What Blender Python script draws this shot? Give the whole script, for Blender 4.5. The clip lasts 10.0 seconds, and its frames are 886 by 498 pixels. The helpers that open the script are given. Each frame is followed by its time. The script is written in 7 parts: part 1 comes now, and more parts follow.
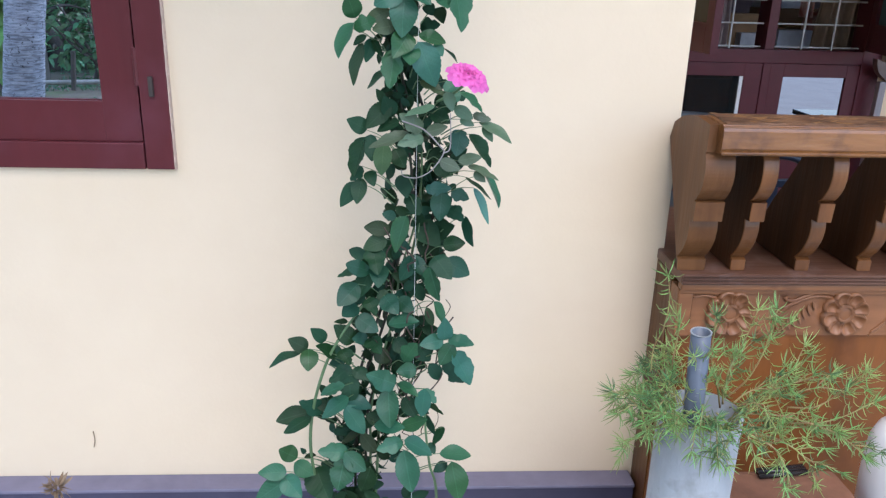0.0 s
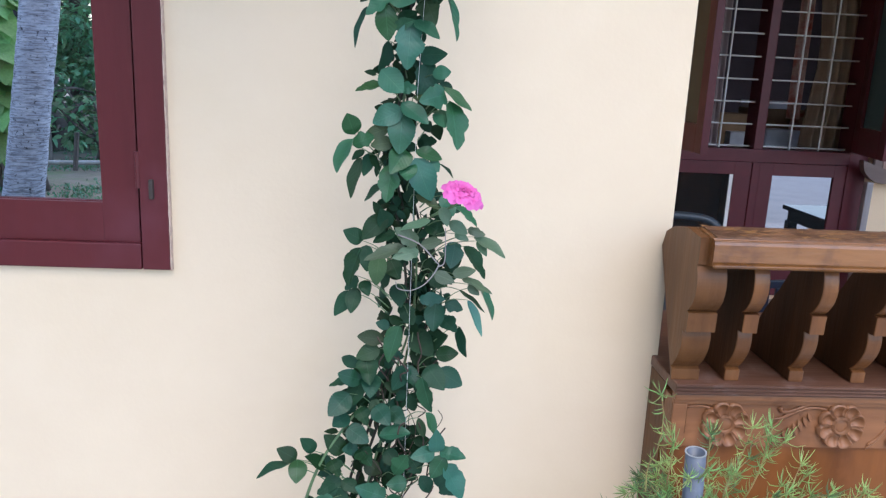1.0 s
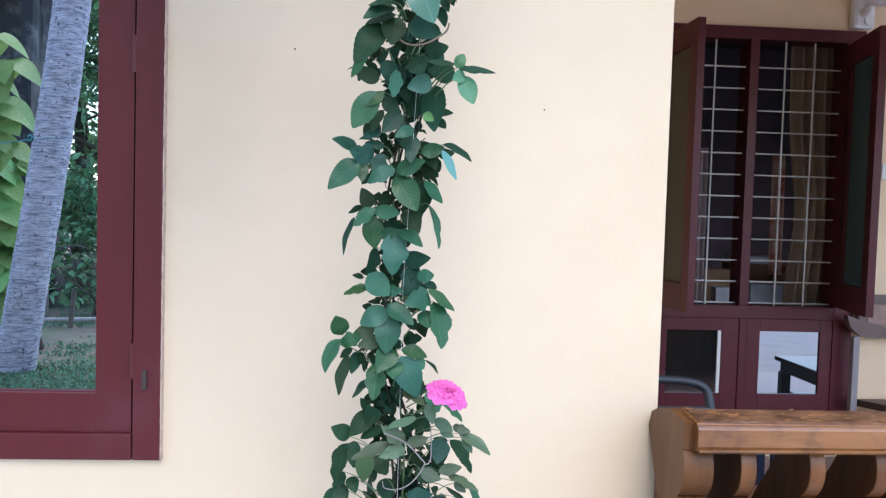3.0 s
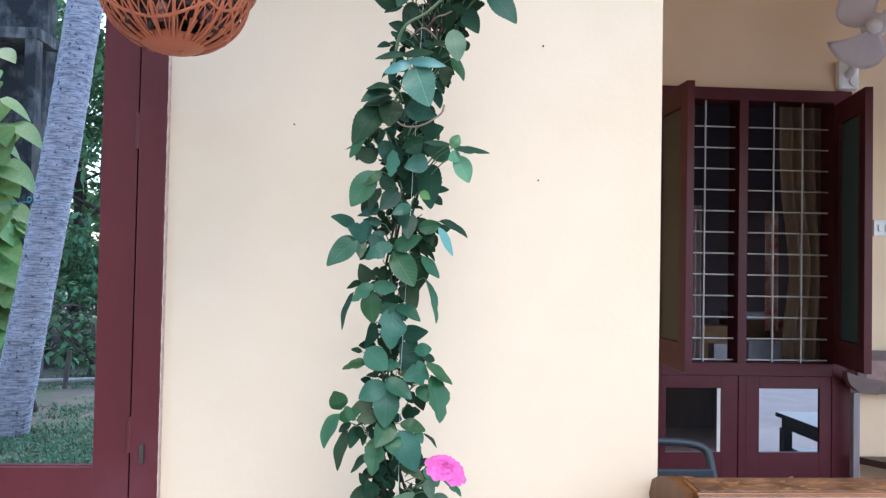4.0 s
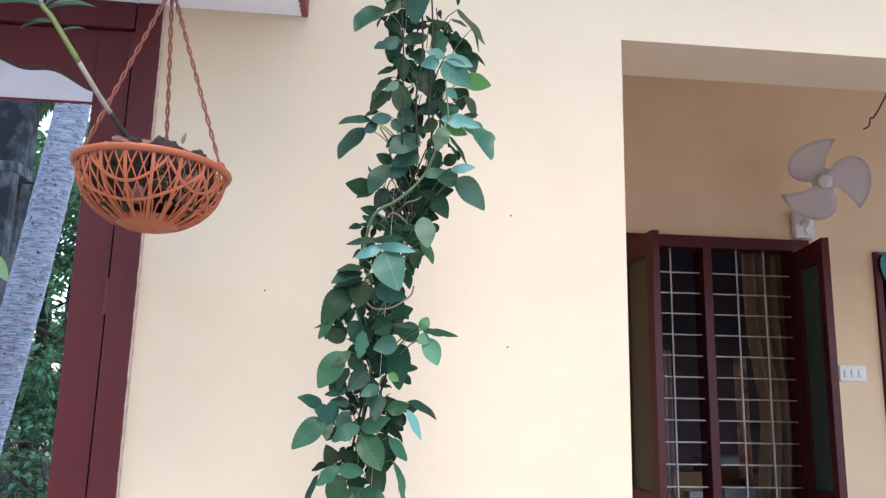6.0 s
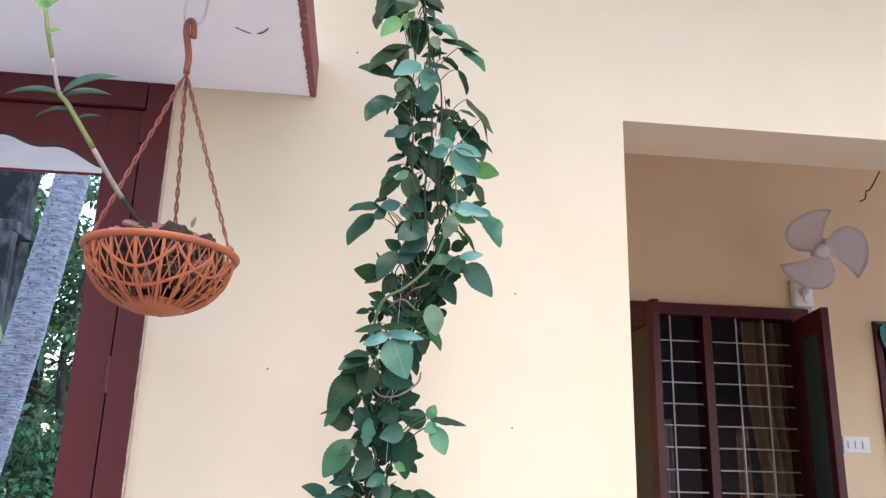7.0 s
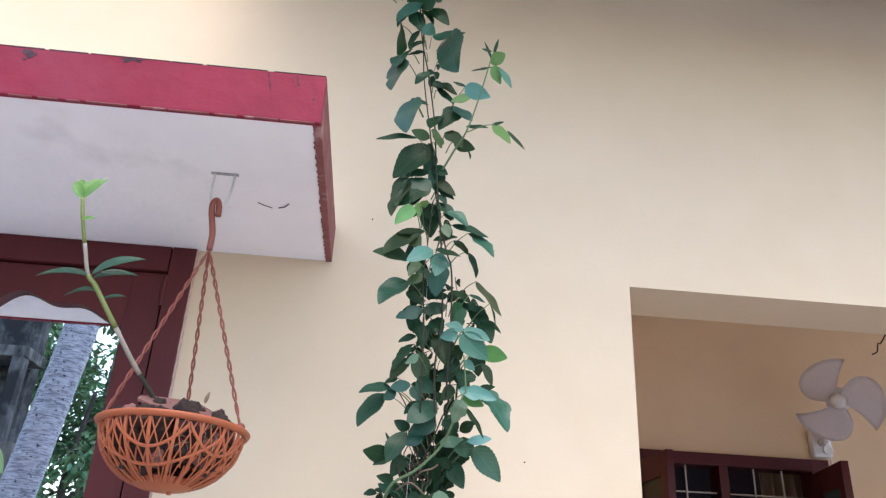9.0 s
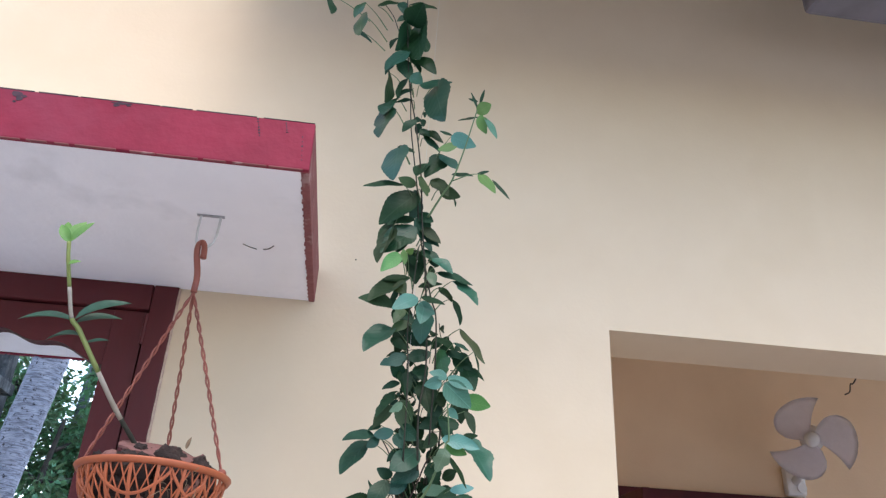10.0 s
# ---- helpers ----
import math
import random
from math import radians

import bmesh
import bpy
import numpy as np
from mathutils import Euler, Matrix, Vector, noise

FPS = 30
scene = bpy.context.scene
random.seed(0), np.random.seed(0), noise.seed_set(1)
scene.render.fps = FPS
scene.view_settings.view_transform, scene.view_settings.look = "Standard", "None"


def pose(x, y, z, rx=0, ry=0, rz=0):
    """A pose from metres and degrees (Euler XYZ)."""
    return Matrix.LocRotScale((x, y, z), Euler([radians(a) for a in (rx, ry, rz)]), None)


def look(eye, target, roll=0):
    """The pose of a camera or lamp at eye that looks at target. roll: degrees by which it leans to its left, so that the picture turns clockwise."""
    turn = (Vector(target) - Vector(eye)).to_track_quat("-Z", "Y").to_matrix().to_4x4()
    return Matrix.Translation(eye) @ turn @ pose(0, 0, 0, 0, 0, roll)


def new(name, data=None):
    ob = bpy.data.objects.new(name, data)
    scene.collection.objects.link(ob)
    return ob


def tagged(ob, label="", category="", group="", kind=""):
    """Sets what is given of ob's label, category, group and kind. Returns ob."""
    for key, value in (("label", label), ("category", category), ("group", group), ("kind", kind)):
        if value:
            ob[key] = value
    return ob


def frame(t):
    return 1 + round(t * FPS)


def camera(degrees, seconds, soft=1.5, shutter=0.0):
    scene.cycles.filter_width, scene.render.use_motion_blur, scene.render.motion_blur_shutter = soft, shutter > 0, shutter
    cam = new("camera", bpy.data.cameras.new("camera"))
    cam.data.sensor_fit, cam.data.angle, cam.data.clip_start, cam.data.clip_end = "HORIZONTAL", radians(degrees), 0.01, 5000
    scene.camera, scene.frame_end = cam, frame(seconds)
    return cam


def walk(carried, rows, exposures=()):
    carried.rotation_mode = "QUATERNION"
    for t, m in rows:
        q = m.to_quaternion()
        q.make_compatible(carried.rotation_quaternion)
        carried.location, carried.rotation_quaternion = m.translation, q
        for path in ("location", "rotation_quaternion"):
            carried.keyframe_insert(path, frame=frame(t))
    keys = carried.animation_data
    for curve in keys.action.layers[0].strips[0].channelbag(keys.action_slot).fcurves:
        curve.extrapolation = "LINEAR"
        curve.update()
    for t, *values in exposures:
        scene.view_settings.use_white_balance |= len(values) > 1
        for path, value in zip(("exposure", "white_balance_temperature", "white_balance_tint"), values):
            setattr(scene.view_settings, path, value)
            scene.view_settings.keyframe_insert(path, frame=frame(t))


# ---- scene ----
cam = camera(60.0, 10.0, 1.3)
PATH = [
    (0, (-0.104, -1.594, 1.387), (0.013, 0.29, 0.724), 1.6),
    (0.5, (-0.105, -1.587, 1.411), (0.022, 0.328, 0.849), 2.2),
    (1, (-0.104, -1.585, 1.437), (0.023, 0.357, 0.976), 2.6),
    (1.5, (-0.101, -1.591, 1.462), (0.017, 0.372, 1.101), 2.4),
    (2, (-0.095, -1.598, 1.487), (0.034, 0.38, 1.225), 1.9),
    (2.5, (-0.092, -1.61, 1.511), (0.039, 0.378, 1.342), 1.8),
    (4, (-0.094, -1.641, 1.564), (0.039, 0.354, 1.613), 1.1),
    (4.5, (-0.099, -1.648, 1.585), (0.07, 0.341, 1.711), 1.3),
    (5, (-0.095, -1.649, 1.603), (0.105, 0.33, 1.81), 1.6),
    (5.5, (-0.087, -1.652, 1.624), (0.113, 0.316, 1.924), 1.3),
    (7, (-0.114, -1.664, 1.688), (0.086, 0.255, 2.216), 1.6),
    (7.5, (-0.115, -1.681, 1.707), (0.104, 0.21, 2.318), 2.4),
    (8, (-0.118, -1.699, 1.723), (0.097, 0.17, 2.402), 3.0),
    (8.5, (-0.12, -1.714, 1.74), (0.06, 0.125, 2.507), 3.1),
    (9, (-0.12, -1.727, 1.761), (0.027, 0.085, 2.595), 2.8),
    (9.5, (-0.121, -1.738, 1.773), (0.034, 0.059, 2.637), 2.4),
    (10, (-0.137, -1.754, 1.784), (0.061, 0.02, 2.686), 2.9),
]
walk(cam, [(t, look(eye, target, roll)) for t, eye, target, roll in PATH], [(0, 1.72, 6020, 8), (2.5, 1.82, 6000, 10), (4.2, 1.93, 6140, 10), (5.6, 1.96, 6330, 11), (7, 2.01, 6660, 12), (8.5, 1.95, 6660, 12), (10, 1.73, 6560, 11)])

# ---------------------------------------------------------------- light
SUN_ELEV, SUN_FROM = 58.0, 182.0     # degrees; a veiled sun before the house
world = bpy.data.worlds.new("sky")
scene.world = world
world.use_nodes = True
wn = world.node_tree
sky = wn.nodes.new("ShaderNodeTexSky")
sky.sky_type = "NISHITA"
sky.sun_disc = False
sky.sun_elevation = radians(SUN_ELEV)
sky.sun_rotation = radians(SUN_FROM)
sky.dust_density = 2.0
wn.links.new(sky.outputs[0], wn.nodes["Background"].inputs[0])
wn.nodes["Background"].inputs[1].default_value = 0.175
lamp = bpy.data.lights.new("sun", "SUN")
lamp.energy, lamp.angle, lamp.color = 0.25, radians(40), (1.0, 0.97, 0.92)
sun = new("sun", lamp)
se, sa = radians(SUN_ELEV), radians(SUN_FROM)
sun.matrix_world = look((0, 0, 0), (-math.sin(sa) * math.cos(se), -math.cos(sa) * math.cos(se), -math.sin(se)))
sun.location = (6, -8, 14)


# ---------------------------------------------------------------- materials
def node(nt, kind, **ins):
    n = nt.nodes.new(kind)
    for k, v in ins.items():
        n.inputs[k.replace("_", " ")].default_value = v
    return n


def material(name, color, color2=None, scale=8.0, rough=0.6, metal=0.0, bump=0.0, bump_scale=60.0, stain=None, stain_scale=1.5,
             stretch=(1, 1, 1), random_by=None, spread=0.15, coat=0.0, spec=0.5, stain_at=(0.55, 0.75)):
    """Two scales of variation: fine grain between two colours, and broad stains."""
    m = bpy.data.materials.new(name)
    m.use_nodes = True
    nt = m.node_tree
    b = nt.nodes["Principled BSDF"]
    b.inputs["Roughness"].default_value = rough
    b.inputs["Metallic"].default_value = metal
    b.inputs["Coat Weight"].default_value = coat
    b.inputs["Specular IOR Level"].default_value = spec
    co = nt.nodes.new("ShaderNodeTexCoord")
    mp = nt.nodes.new("ShaderNodeMapping")
    mp.inputs["Scale"].default_value = stretch
    nt.links.new(co.outputs["Object"], mp.inputs[0])
    c2 = color2 or tuple(c * 0.8 for c in color)
    tx = node(nt, "ShaderNodeTexNoise", Scale=scale, Detail=6.0, Roughness=0.6)
    nt.links.new(mp.outputs[0], tx.inputs["Vector"])
    rp = nt.nodes.new("ShaderNodeValToRGB")
    rp.color_ramp.elements[0].position, rp.color_ramp.elements[1].position = 0.32, 0.68
    rp.color_ramp.elements[0].color, rp.color_ramp.elements[1].color = (*c2, 1), (*color, 1)
    nt.links.new(tx.outputs[0], rp.inputs[0])
    out = rp.outputs[0]
    if stain:
        t2 = node(nt, "ShaderNodeTexNoise", Scale=stain_scale, Detail=4.0, Roughness=0.65)
        nt.links.new(co.outputs["Object"], t2.inputs["Vector"])
        r2 = nt.nodes.new("ShaderNodeValToRGB")
        r2.color_ramp.elements[0].position, r2.color_ramp.elements[1].position = stain_at
        nt.links.new(t2.outputs[0], r2.inputs[0])
        mx = nt.nodes.new("ShaderNodeMix")
        mx.data_type = "RGBA"
        nt.links.new(r2.outputs[0], mx.inputs[0])
        nt.links.new(out, mx.inputs[6])
        mx.inputs[7].default_value = (*stain, 1)
        out = mx.outputs[2]
    if random_by:
        hs = nt.nodes.new("ShaderNodeHueSaturation")
        src = nt.nodes.new("ShaderNodeObjectInfo") if random_by == "object" else nt.nodes.new("ShaderNodeNewGeometry")
        val = src.outputs["Random"] if random_by == "object" else src.outputs["Random Per Island"]
        mr = node(nt, "ShaderNodeMapRange", To_Min=1 - spread, To_Max=1 + spread)
        nt.links.new(val, mr.inputs[0])
        nt.links.new(mr.outputs[0], hs.inputs["Value"])
        mh = node(nt, "ShaderNodeMapRange", To_Min=0.5 - spread * 0.12, To_Max=0.5 + spread * 0.12)
        nt.links.new(val, mh.inputs[0])
        nt.links.new(mh.outputs[0], hs.inputs["Hue"])
        nt.links.new(out, hs.inputs["Color"])
        out = hs.outputs[0]
    nt.links.new(out, b.inputs["Base Color"])
    if bump:
        t3 = node(nt, "ShaderNodeTexNoise", Scale=bump_scale, Detail=5.0)
        nt.links.new(mp.outputs[0], t3.inputs["Vector"])
        bp = node(nt, "ShaderNodeBump", Strength=bump, Distance=0.01)
        nt.links.new(t3.outputs[0], bp.inputs["Height"])
        nt.links.new(bp.outputs[0], b.inputs["Normal"])
    return m


def mirror_glass(name, tint, dull=0.12, back=(0.02, 0.025, 0.03)):
    """Reflective film glass over a dark room."""
    m = bpy.data.materials.new(name)
    m.use_nodes = True
    nt = m.node_tree
    nt.nodes.remove(nt.nodes["Principled BSDF"])
    g = node(nt, "ShaderNodeBsdfGlossy", Color=(*tint, 1), Roughness=0.004)
    d = node(nt, "ShaderNodeBsdfDiffuse", Color=(*back, 1))
    mx = nt.nodes.new("ShaderNodeMixShader")
    mx.inputs[0].default_value = dull
    nt.links.new(g.outputs[0], mx.inputs[1])
    nt.links.new(d.outputs[0], mx.inputs[2])
    nt.links.new(mx.outputs[0], nt.nodes["Material Output"].inputs[0])
    return m


def leaf_material(name, color, color2, rough=0.45, spread=0.3, through_light=0.25, by="object"):
    m = material(name, color, color2, scale=40, rough=rough, bump=0.10, bump_scale=120, random_by=by, spread=spread)
    nt = m.node_tree
    b = nt.nodes["Principled BSDF"]
    tr = node(nt, "ShaderNodeBsdfTranslucent")
    nt.links.new(b.inputs["Base Color"].links[0].from_socket, tr.inputs[0])
    mx = nt.nodes.new("ShaderNodeMixShader")
    mx.inputs[0].default_value = through_light
    nt.links.new(b.outputs[0], mx.inputs[1])
    nt.links.new(tr.outputs[0], mx.inputs[2])
    nt.links.new(mx.outputs[0], nt.nodes["Material Output"].inputs[0])
    return m


M_WALL = material("cream_wall_paint", (0.69, 0.556, 0.398), (0.665, 0.53, 0.376), scale=5, rough=0.75, bump=0.05, bump_scale=90,
                  stain=(0.625, 0.488, 0.325), stain_scale=1.3, stain_at=(0.5, 0.85))
M_PORCH = material("porch_wall_paint", (0.84, 0.625, 0.415), (0.81, 0.595, 0.39), scale=5, rough=0.75, bump=0.1, bump_scale=90)
M_CEIL_BOUNCE = material("bounce_ceiling_colour", (0.74, 0.61, 0.44), (0.67, 0.55, 0.39), scale=5, rough=0.9, bump=0.2)
M_CEIL = material("white_ceiling_paint", (0.78, 0.76, 0.74), (0.72, 0.70, 0.68), scale=4, rough=0.8, bump=0.1)
M_LIP = material("pale_plaster_lip", (0.62, 0.47, 0.38), (0.42, 0.29, 0.24), scale=60, rough=0.9, bump=0.4)
# ledge lightened and front darkened: skylight and shade put into the paint
M_PLINTH_LIT = material("lit_violet_grey_plinth_paint", (0.165, 0.15, 0.205), (0.13, 0.118, 0.165), scale=12, rough=0.6, bump=0.1)
M_PLINTH_SHADED = material("shaded_violet_plinth_paint", (0.050, 0.046, 0.082), (0.040, 0.036, 0.066), scale=12, rough=0.6, bump=0.1)
M_MAROON = material("maroon_gloss_paint", (0.100, 0.0165, 0.0195), (0.080, 0.0130, 0.0155), scale=9, rough=0.45, bump=0.08, bump_scale=50,
                    stretch=(1, 1, 0.15), stain=(0.105, 0.024, 0.032), stain_scale=3.0, spec=0.3)
M_MAROON_DARK = material("dark_maroon_paint", (0.098, 0.0170, 0.0240), (0.080, 0.0140, 0.0200), scale=9, rough=0.42, bump=0.06, spec=0.28)
M_SOFFIT = material("white_soffit_paint", (0.93, 0.90, 0.93), (0.88, 0.85, 0.88), scale=6, rough=0.8, bump=0.15, bump_scale=40,
                    stain=(0.64, 0.62, 0.64), stain_scale=3.2, stain_at=(0.58, 0.88))
M_FASCIA = material("weathered_red_fascia_paint", (0.265, 0.018, 0.045), (0.205, 0.013, 0.034), scale=7, rough=0.6, bump=0.3, bump_scale=35,
                    stain=(0.24, 0.032, 0.060), stain_scale=3.0, stain_at=(0.5, 0.7), spec=0.25)
M_FASCIA_END = material("faded_red_edge_paint", (0.27, 0.085, 0.085), (0.19, 0.05, 0.052), scale=14, rough=0.75, bump=0.5, bump_scale=40,
                        stain=(0.36, 0.20, 0.19), stain_scale=16.0, stain_at=(0.58, 0.66))
M_MOULD = material("grey_mould_streak", (0.085, 0.040, 0.055), (0.035, 0.026, 0.036), scale=40, rough=0.9)
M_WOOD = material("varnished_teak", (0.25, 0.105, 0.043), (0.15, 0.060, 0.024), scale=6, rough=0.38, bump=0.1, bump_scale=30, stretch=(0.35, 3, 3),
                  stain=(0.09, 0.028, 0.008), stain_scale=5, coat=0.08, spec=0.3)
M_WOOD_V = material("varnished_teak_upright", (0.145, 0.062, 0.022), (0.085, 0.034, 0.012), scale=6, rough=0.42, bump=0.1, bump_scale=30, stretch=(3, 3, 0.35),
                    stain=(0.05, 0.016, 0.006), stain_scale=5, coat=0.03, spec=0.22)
M_SEAT = material("dusty_dark_varnish", (0.13, 0.060, 0.037), (0.075, 0.032, 0.018), scale=7, rough=0.42, bump=0.1, bump_scale=30, stretch=(0.35, 3, 3),
                  stain=(0.21, 0.145, 0.13), stain_scale=7, stain_at=(0.54, 0.8), spec=0.35)
M_PANEL = material("dark_red_varnish", (0.200, 0.068, 0.016), (0.115, 0.037, 0.009), scale=6, rough=0.35, bump=0.06, bump_scale=20, stretch=(2, 2, 0.5),
                   stain=(0.22, 0.078, 0.026), stain_scale=5, coat=0.05, spec=0.25)
M_RAIL = material("golden_worn_varnish", (0.265, 0.108, 0.028), (0.150, 0.056, 0.013), scale=7, rough=0.30, bump=0.25, bump_scale=24, stretch=(0.35, 2, 2),
                  stain=(0.10, 0.036, 0.012), stain_scale=12, stain_at=(0.48, 0.66), coat=0.5, spec=0.5)
M_GOLD = material("rubbed_gold_brown_wood", (0.34, 0.175, 0.062), (0.17, 0.074, 0.028), scale=22, rough=0.4, bump=0.3, bump_scale=40, coat=0.2)
# bracket sides painted darker as shade, fronts lighter as if lit
M_BRACKET_SHADED = material("worn_bracket_varnish_shaded", (0.068, 0.024, 0.008), (0.034, 0.012, 0.004), scale=6, rough=0.5, bump=0.12, bump_scale=30, stretch=(3, 3, 0.35),
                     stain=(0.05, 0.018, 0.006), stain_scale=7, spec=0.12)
M_BRACKET_LIT = material("bracket_varnish_lit", (0.165, 0.064, 0.019), (0.090, 0.033, 0.010), scale=9, rough=0.36, bump=0.12, bump_scale=30, stretch=(3, 3, 0.6),
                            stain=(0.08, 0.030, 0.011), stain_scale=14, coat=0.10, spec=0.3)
M_WORN = material("worn_carved_varnish", (0.20, 0.098, 0.050), (0.065, 0.028, 0.014), scale=26, rough=0.45, bump=0.9, bump_scale=45, stretch=(0.6, 1, 1),
                  stain=(0.05, 0.022, 0.010), stain_scale=14, coat=0.2)
M_CREST = material("dull_brown_wood", (0.15, 0.098, 0.085), (0.105, 0.066, 0.057), scale=8, rough=0.5, stretch=(0.4, 3, 3))
M_INLAY = material("worn_pinkish_wood", (0.33, 0.20, 0.165), (0.22, 0.13, 0.11), scale=14, rough=0.5, stain=(0.15, 0.085, 0.07), stain_scale=16)
M_PALEPOST = material("greyish_wood_post", (0.30, 0.265, 0.275), (0.22, 0.19, 0.20), scale=10, rough=0.4, stretch=(3, 3, 0.4))
M_DARKWOOD = material("dark_stained_wood", (0.05, 0.022, 0.014), (0.03, 0.014, 0.010), scale=8, rough=0.4, stretch=(0.4, 3, 3))
M_TABLE = material("black_varnished_table", (0.02, 0.017, 0.018), (0.015, 0.013, 0.013), scale=8, rough=0.18)
M_STEEL = material("aluminium_painted_rod", (0.62, 0.60, 0.58), (0.52, 0.50, 0.49), rough=0.45, metal=0.2)
M_WHITE = material("white_moulded_plastic", (0.82, 0.81, 0.81), (0.78, 0.77, 0.77), scale=14, rough=0.35)
M_BLADE = leaf_material("thin_white_plastic", (0.88, 0.85, 0.89), (0.84, 0.81, 0.85), rough=0.35, spread=0.02, through_light=0.5)
M_GREYPLASTIC = material("slate_moulded_plastic", (0.034, 0.044, 0.056), (0.028, 0.036, 0.047), rough=0.5)
M_BLUEPLASTIC = material("navy_moulded_plastic", (0.010, 0.015, 0.030), (0.008, 0.012, 0.025), rough=0.4)
M_PVC = material("grey_pvc", (0.31, 0.32, 0.335), (0.23, 0.24, 0.25), scale=10, rough=0.5, stain=(0.16, 0.16, 0.15), stain_scale=11, stretch=(1, 1, 0.4), bump=0.2)
M_PVC_DARK = material("dark_grey_pvc", (0.105, 0.12, 0.155), (0.075, 0.085, 0.11), scale=14, rough=0.45, stain=(0.20, 0.21, 0.22), stain_scale=22, stain_at=(0.62, 0.7))
M_PVC_PALE = material("grey_soffit_smear", (0.45, 0.44, 0.45), (0.22, 0.21, 0.22), scale=60, rough=0.8)
M_TERRA = material("orange_basket_plastic", (0.41, 0.103, 0.038), (0.35, 0.086, 0.032), scale=18, rough=0.5)
M_STRAP = material("red_brown_plastic_strap", (0.27, 0.070, 0.044), (0.20, 0.052, 0.034), scale=18, rough=0.5)
M_HUSK = material("dark_coconut_husk", (0.042, 0.022, 0.016), (0.014, 0.008, 0.007), scale=40, rough=0.9, bump=0.8, bump_scale=80)
M_BARK = material("reddish_bark_chip", (0.25, 0.115, 0.10), (0.17, 0.075, 0.062), scale=30, rough=0.85, bump=0.5)
M_CLAY = material("terracotta_clay", (0.24, 0.105, 0.058), (0.15, 0.065, 0.036), scale=14, rough=0.85, bump=0.3)
M_SOIL = material("dark_soil", (0.05, 0.033, 0.022), (0.025, 0.017, 0.012), scale=40, rough=0.95, bump=0.6)
M_GLASS = mirror_glass("reflective_window_glass", (0.88, 0.94, 1.0), 0.06)
M_GLASS_LOW = mirror_glass("reflective_porch_glass", (0.44, 0.455, 0.50), 0.22, (0.05, 0.06, 0.065))
# same shutter glass twice, each pane's differing reflection painted as its colour
M_GLASS_REFL_GREEN = mirror_glass("shutter_glass_green_reflection", (0.17, 0.22, 0.24), 0.7, (0.115, 0.185, 0.200))
M_GLASS_REFL_BROWN = mirror_glass("shutter_glass_brown_reflection", (0.24, 0.23, 0.20), 0.7, (0.115, 0.105, 0.085))


def veined_leaf(name, color, rough=0.34, light=0.24, spread=0.3, coat=0.10, spec=0.4):
    """Rose leaflet one unit long: pale midrib and side veins, blistered between them, soft waxy sheen."""
    m = leaf_material(name, color, tuple(c * 0.74 for c in color), rough=rough, spread=spread, through_light=light, by="object")
    nt = m.node_tree
    b = nt.nodes["Principled BSDF"]
    b.inputs["Coat Weight"].default_value, b.inputs["Coat Roughness"].default_value = coat, 0.34
    b.inputs["Specular IOR Level"].default_value = spec
    co = nt.nodes.new("ShaderNodeTexCoord")
    xyz = nt.nodes.new("ShaderNodeSeparateXYZ")
    nt.links.new(co.outputs["Object"], xyz.inputs[0])

    def calc(op, a, k):
        n = nt.nodes.new("ShaderNodeMath")
        n.operation = op
        nt.links.new(a, n.inputs[0])
        if isinstance(k, (int, float)):
            n.inputs[1].default_value = k
        else:
            nt.links.new(k, n.inputs[1])
        return n.outputs[0]
    off = calc("ABSOLUTE", xyz.outputs[0], 0.0)
    wave = calc("PINGPONG", calc("SUBTRACT", calc("MULTIPLY", xyz.outputs[1], 8.0), calc("MULTIPLY", off, 5.0)), 0.5)
    rib = node(nt, "ShaderNodeMapRange", From_Min=0.008, From_Max=0.026, To_Min=1.0, To_Max=0.0)
    nt.links.new(off, rib.inputs[0])
    vein = node(nt, "ShaderNodeMapRange", From_Min=0.0, From_Max=0.12, To_Min=0.25, To_Max=0.0)
    nt.links.new(wave, vein.inputs[0])
    mask = calc("MAXIMUM", rib.outputs[0], vein.outputs[0])
    src = b.inputs["Base Color"].links[0].from_socket
    mx = nt.nodes.new("ShaderNodeMix")
    mx.data_type = "RGBA"
    nt.links.new(calc("MULTIPLY", mask, 0.26), mx.inputs[0])
    nt.links.new(src, mx.inputs[6])
    mx.inputs[7].default_value = (min(1, color[0] * 1.9 + 0.02), min(1, color[1] * 1.7 + 0.02), min(1, color[2] * 1.7 + 0.02), 1)
    nt.links.new(mx.outputs[2], b.inputs["Base Color"])
    bp = node(nt, "ShaderNodeBump", Strength=0.22, Distance=0.0012)
    nt.links.new(calc("SUBTRACT", wave, mask), bp.inputs["Height"])
    nt.links.new(bp.outputs[0], b.inputs["Normal"])
    return m


M_LEAF_DEEP = veined_leaf("deep_rose_leaf", (0.0155, 0.056, 0.024), 0.44, 0.2, 0.35, 0.0, 0.22)
M_LEAF_SLATE = veined_leaf("slate_rose_leaf", (0.019, 0.076, 0.045), 0.38, 0.2, 0.35, 0.04, 0.3)
M_LEAF_BRONZE = veined_leaf("bronzed_rose_leaf", (0.034, 0.058, 0.026), 0.5, 0.2, 0.3, 0.0, 0.2)
M_LEAF_GREEN = veined_leaf("green_rose_leaf", (0.032, 0.118, 0.050), 0.36, 0.24, 0.35, 0.06, 0.35)
M_LEAF_BLUE = veined_leaf("blue_green_rose_leaf", (0.034, 0.122, 0.070), 0.36, 0.24, 0.3, 0.06, 0.35)
M_LEAF_OLIVE = veined_leaf("olive_rose_leaf", (0.062, 0.110, 0.042), 0.45)
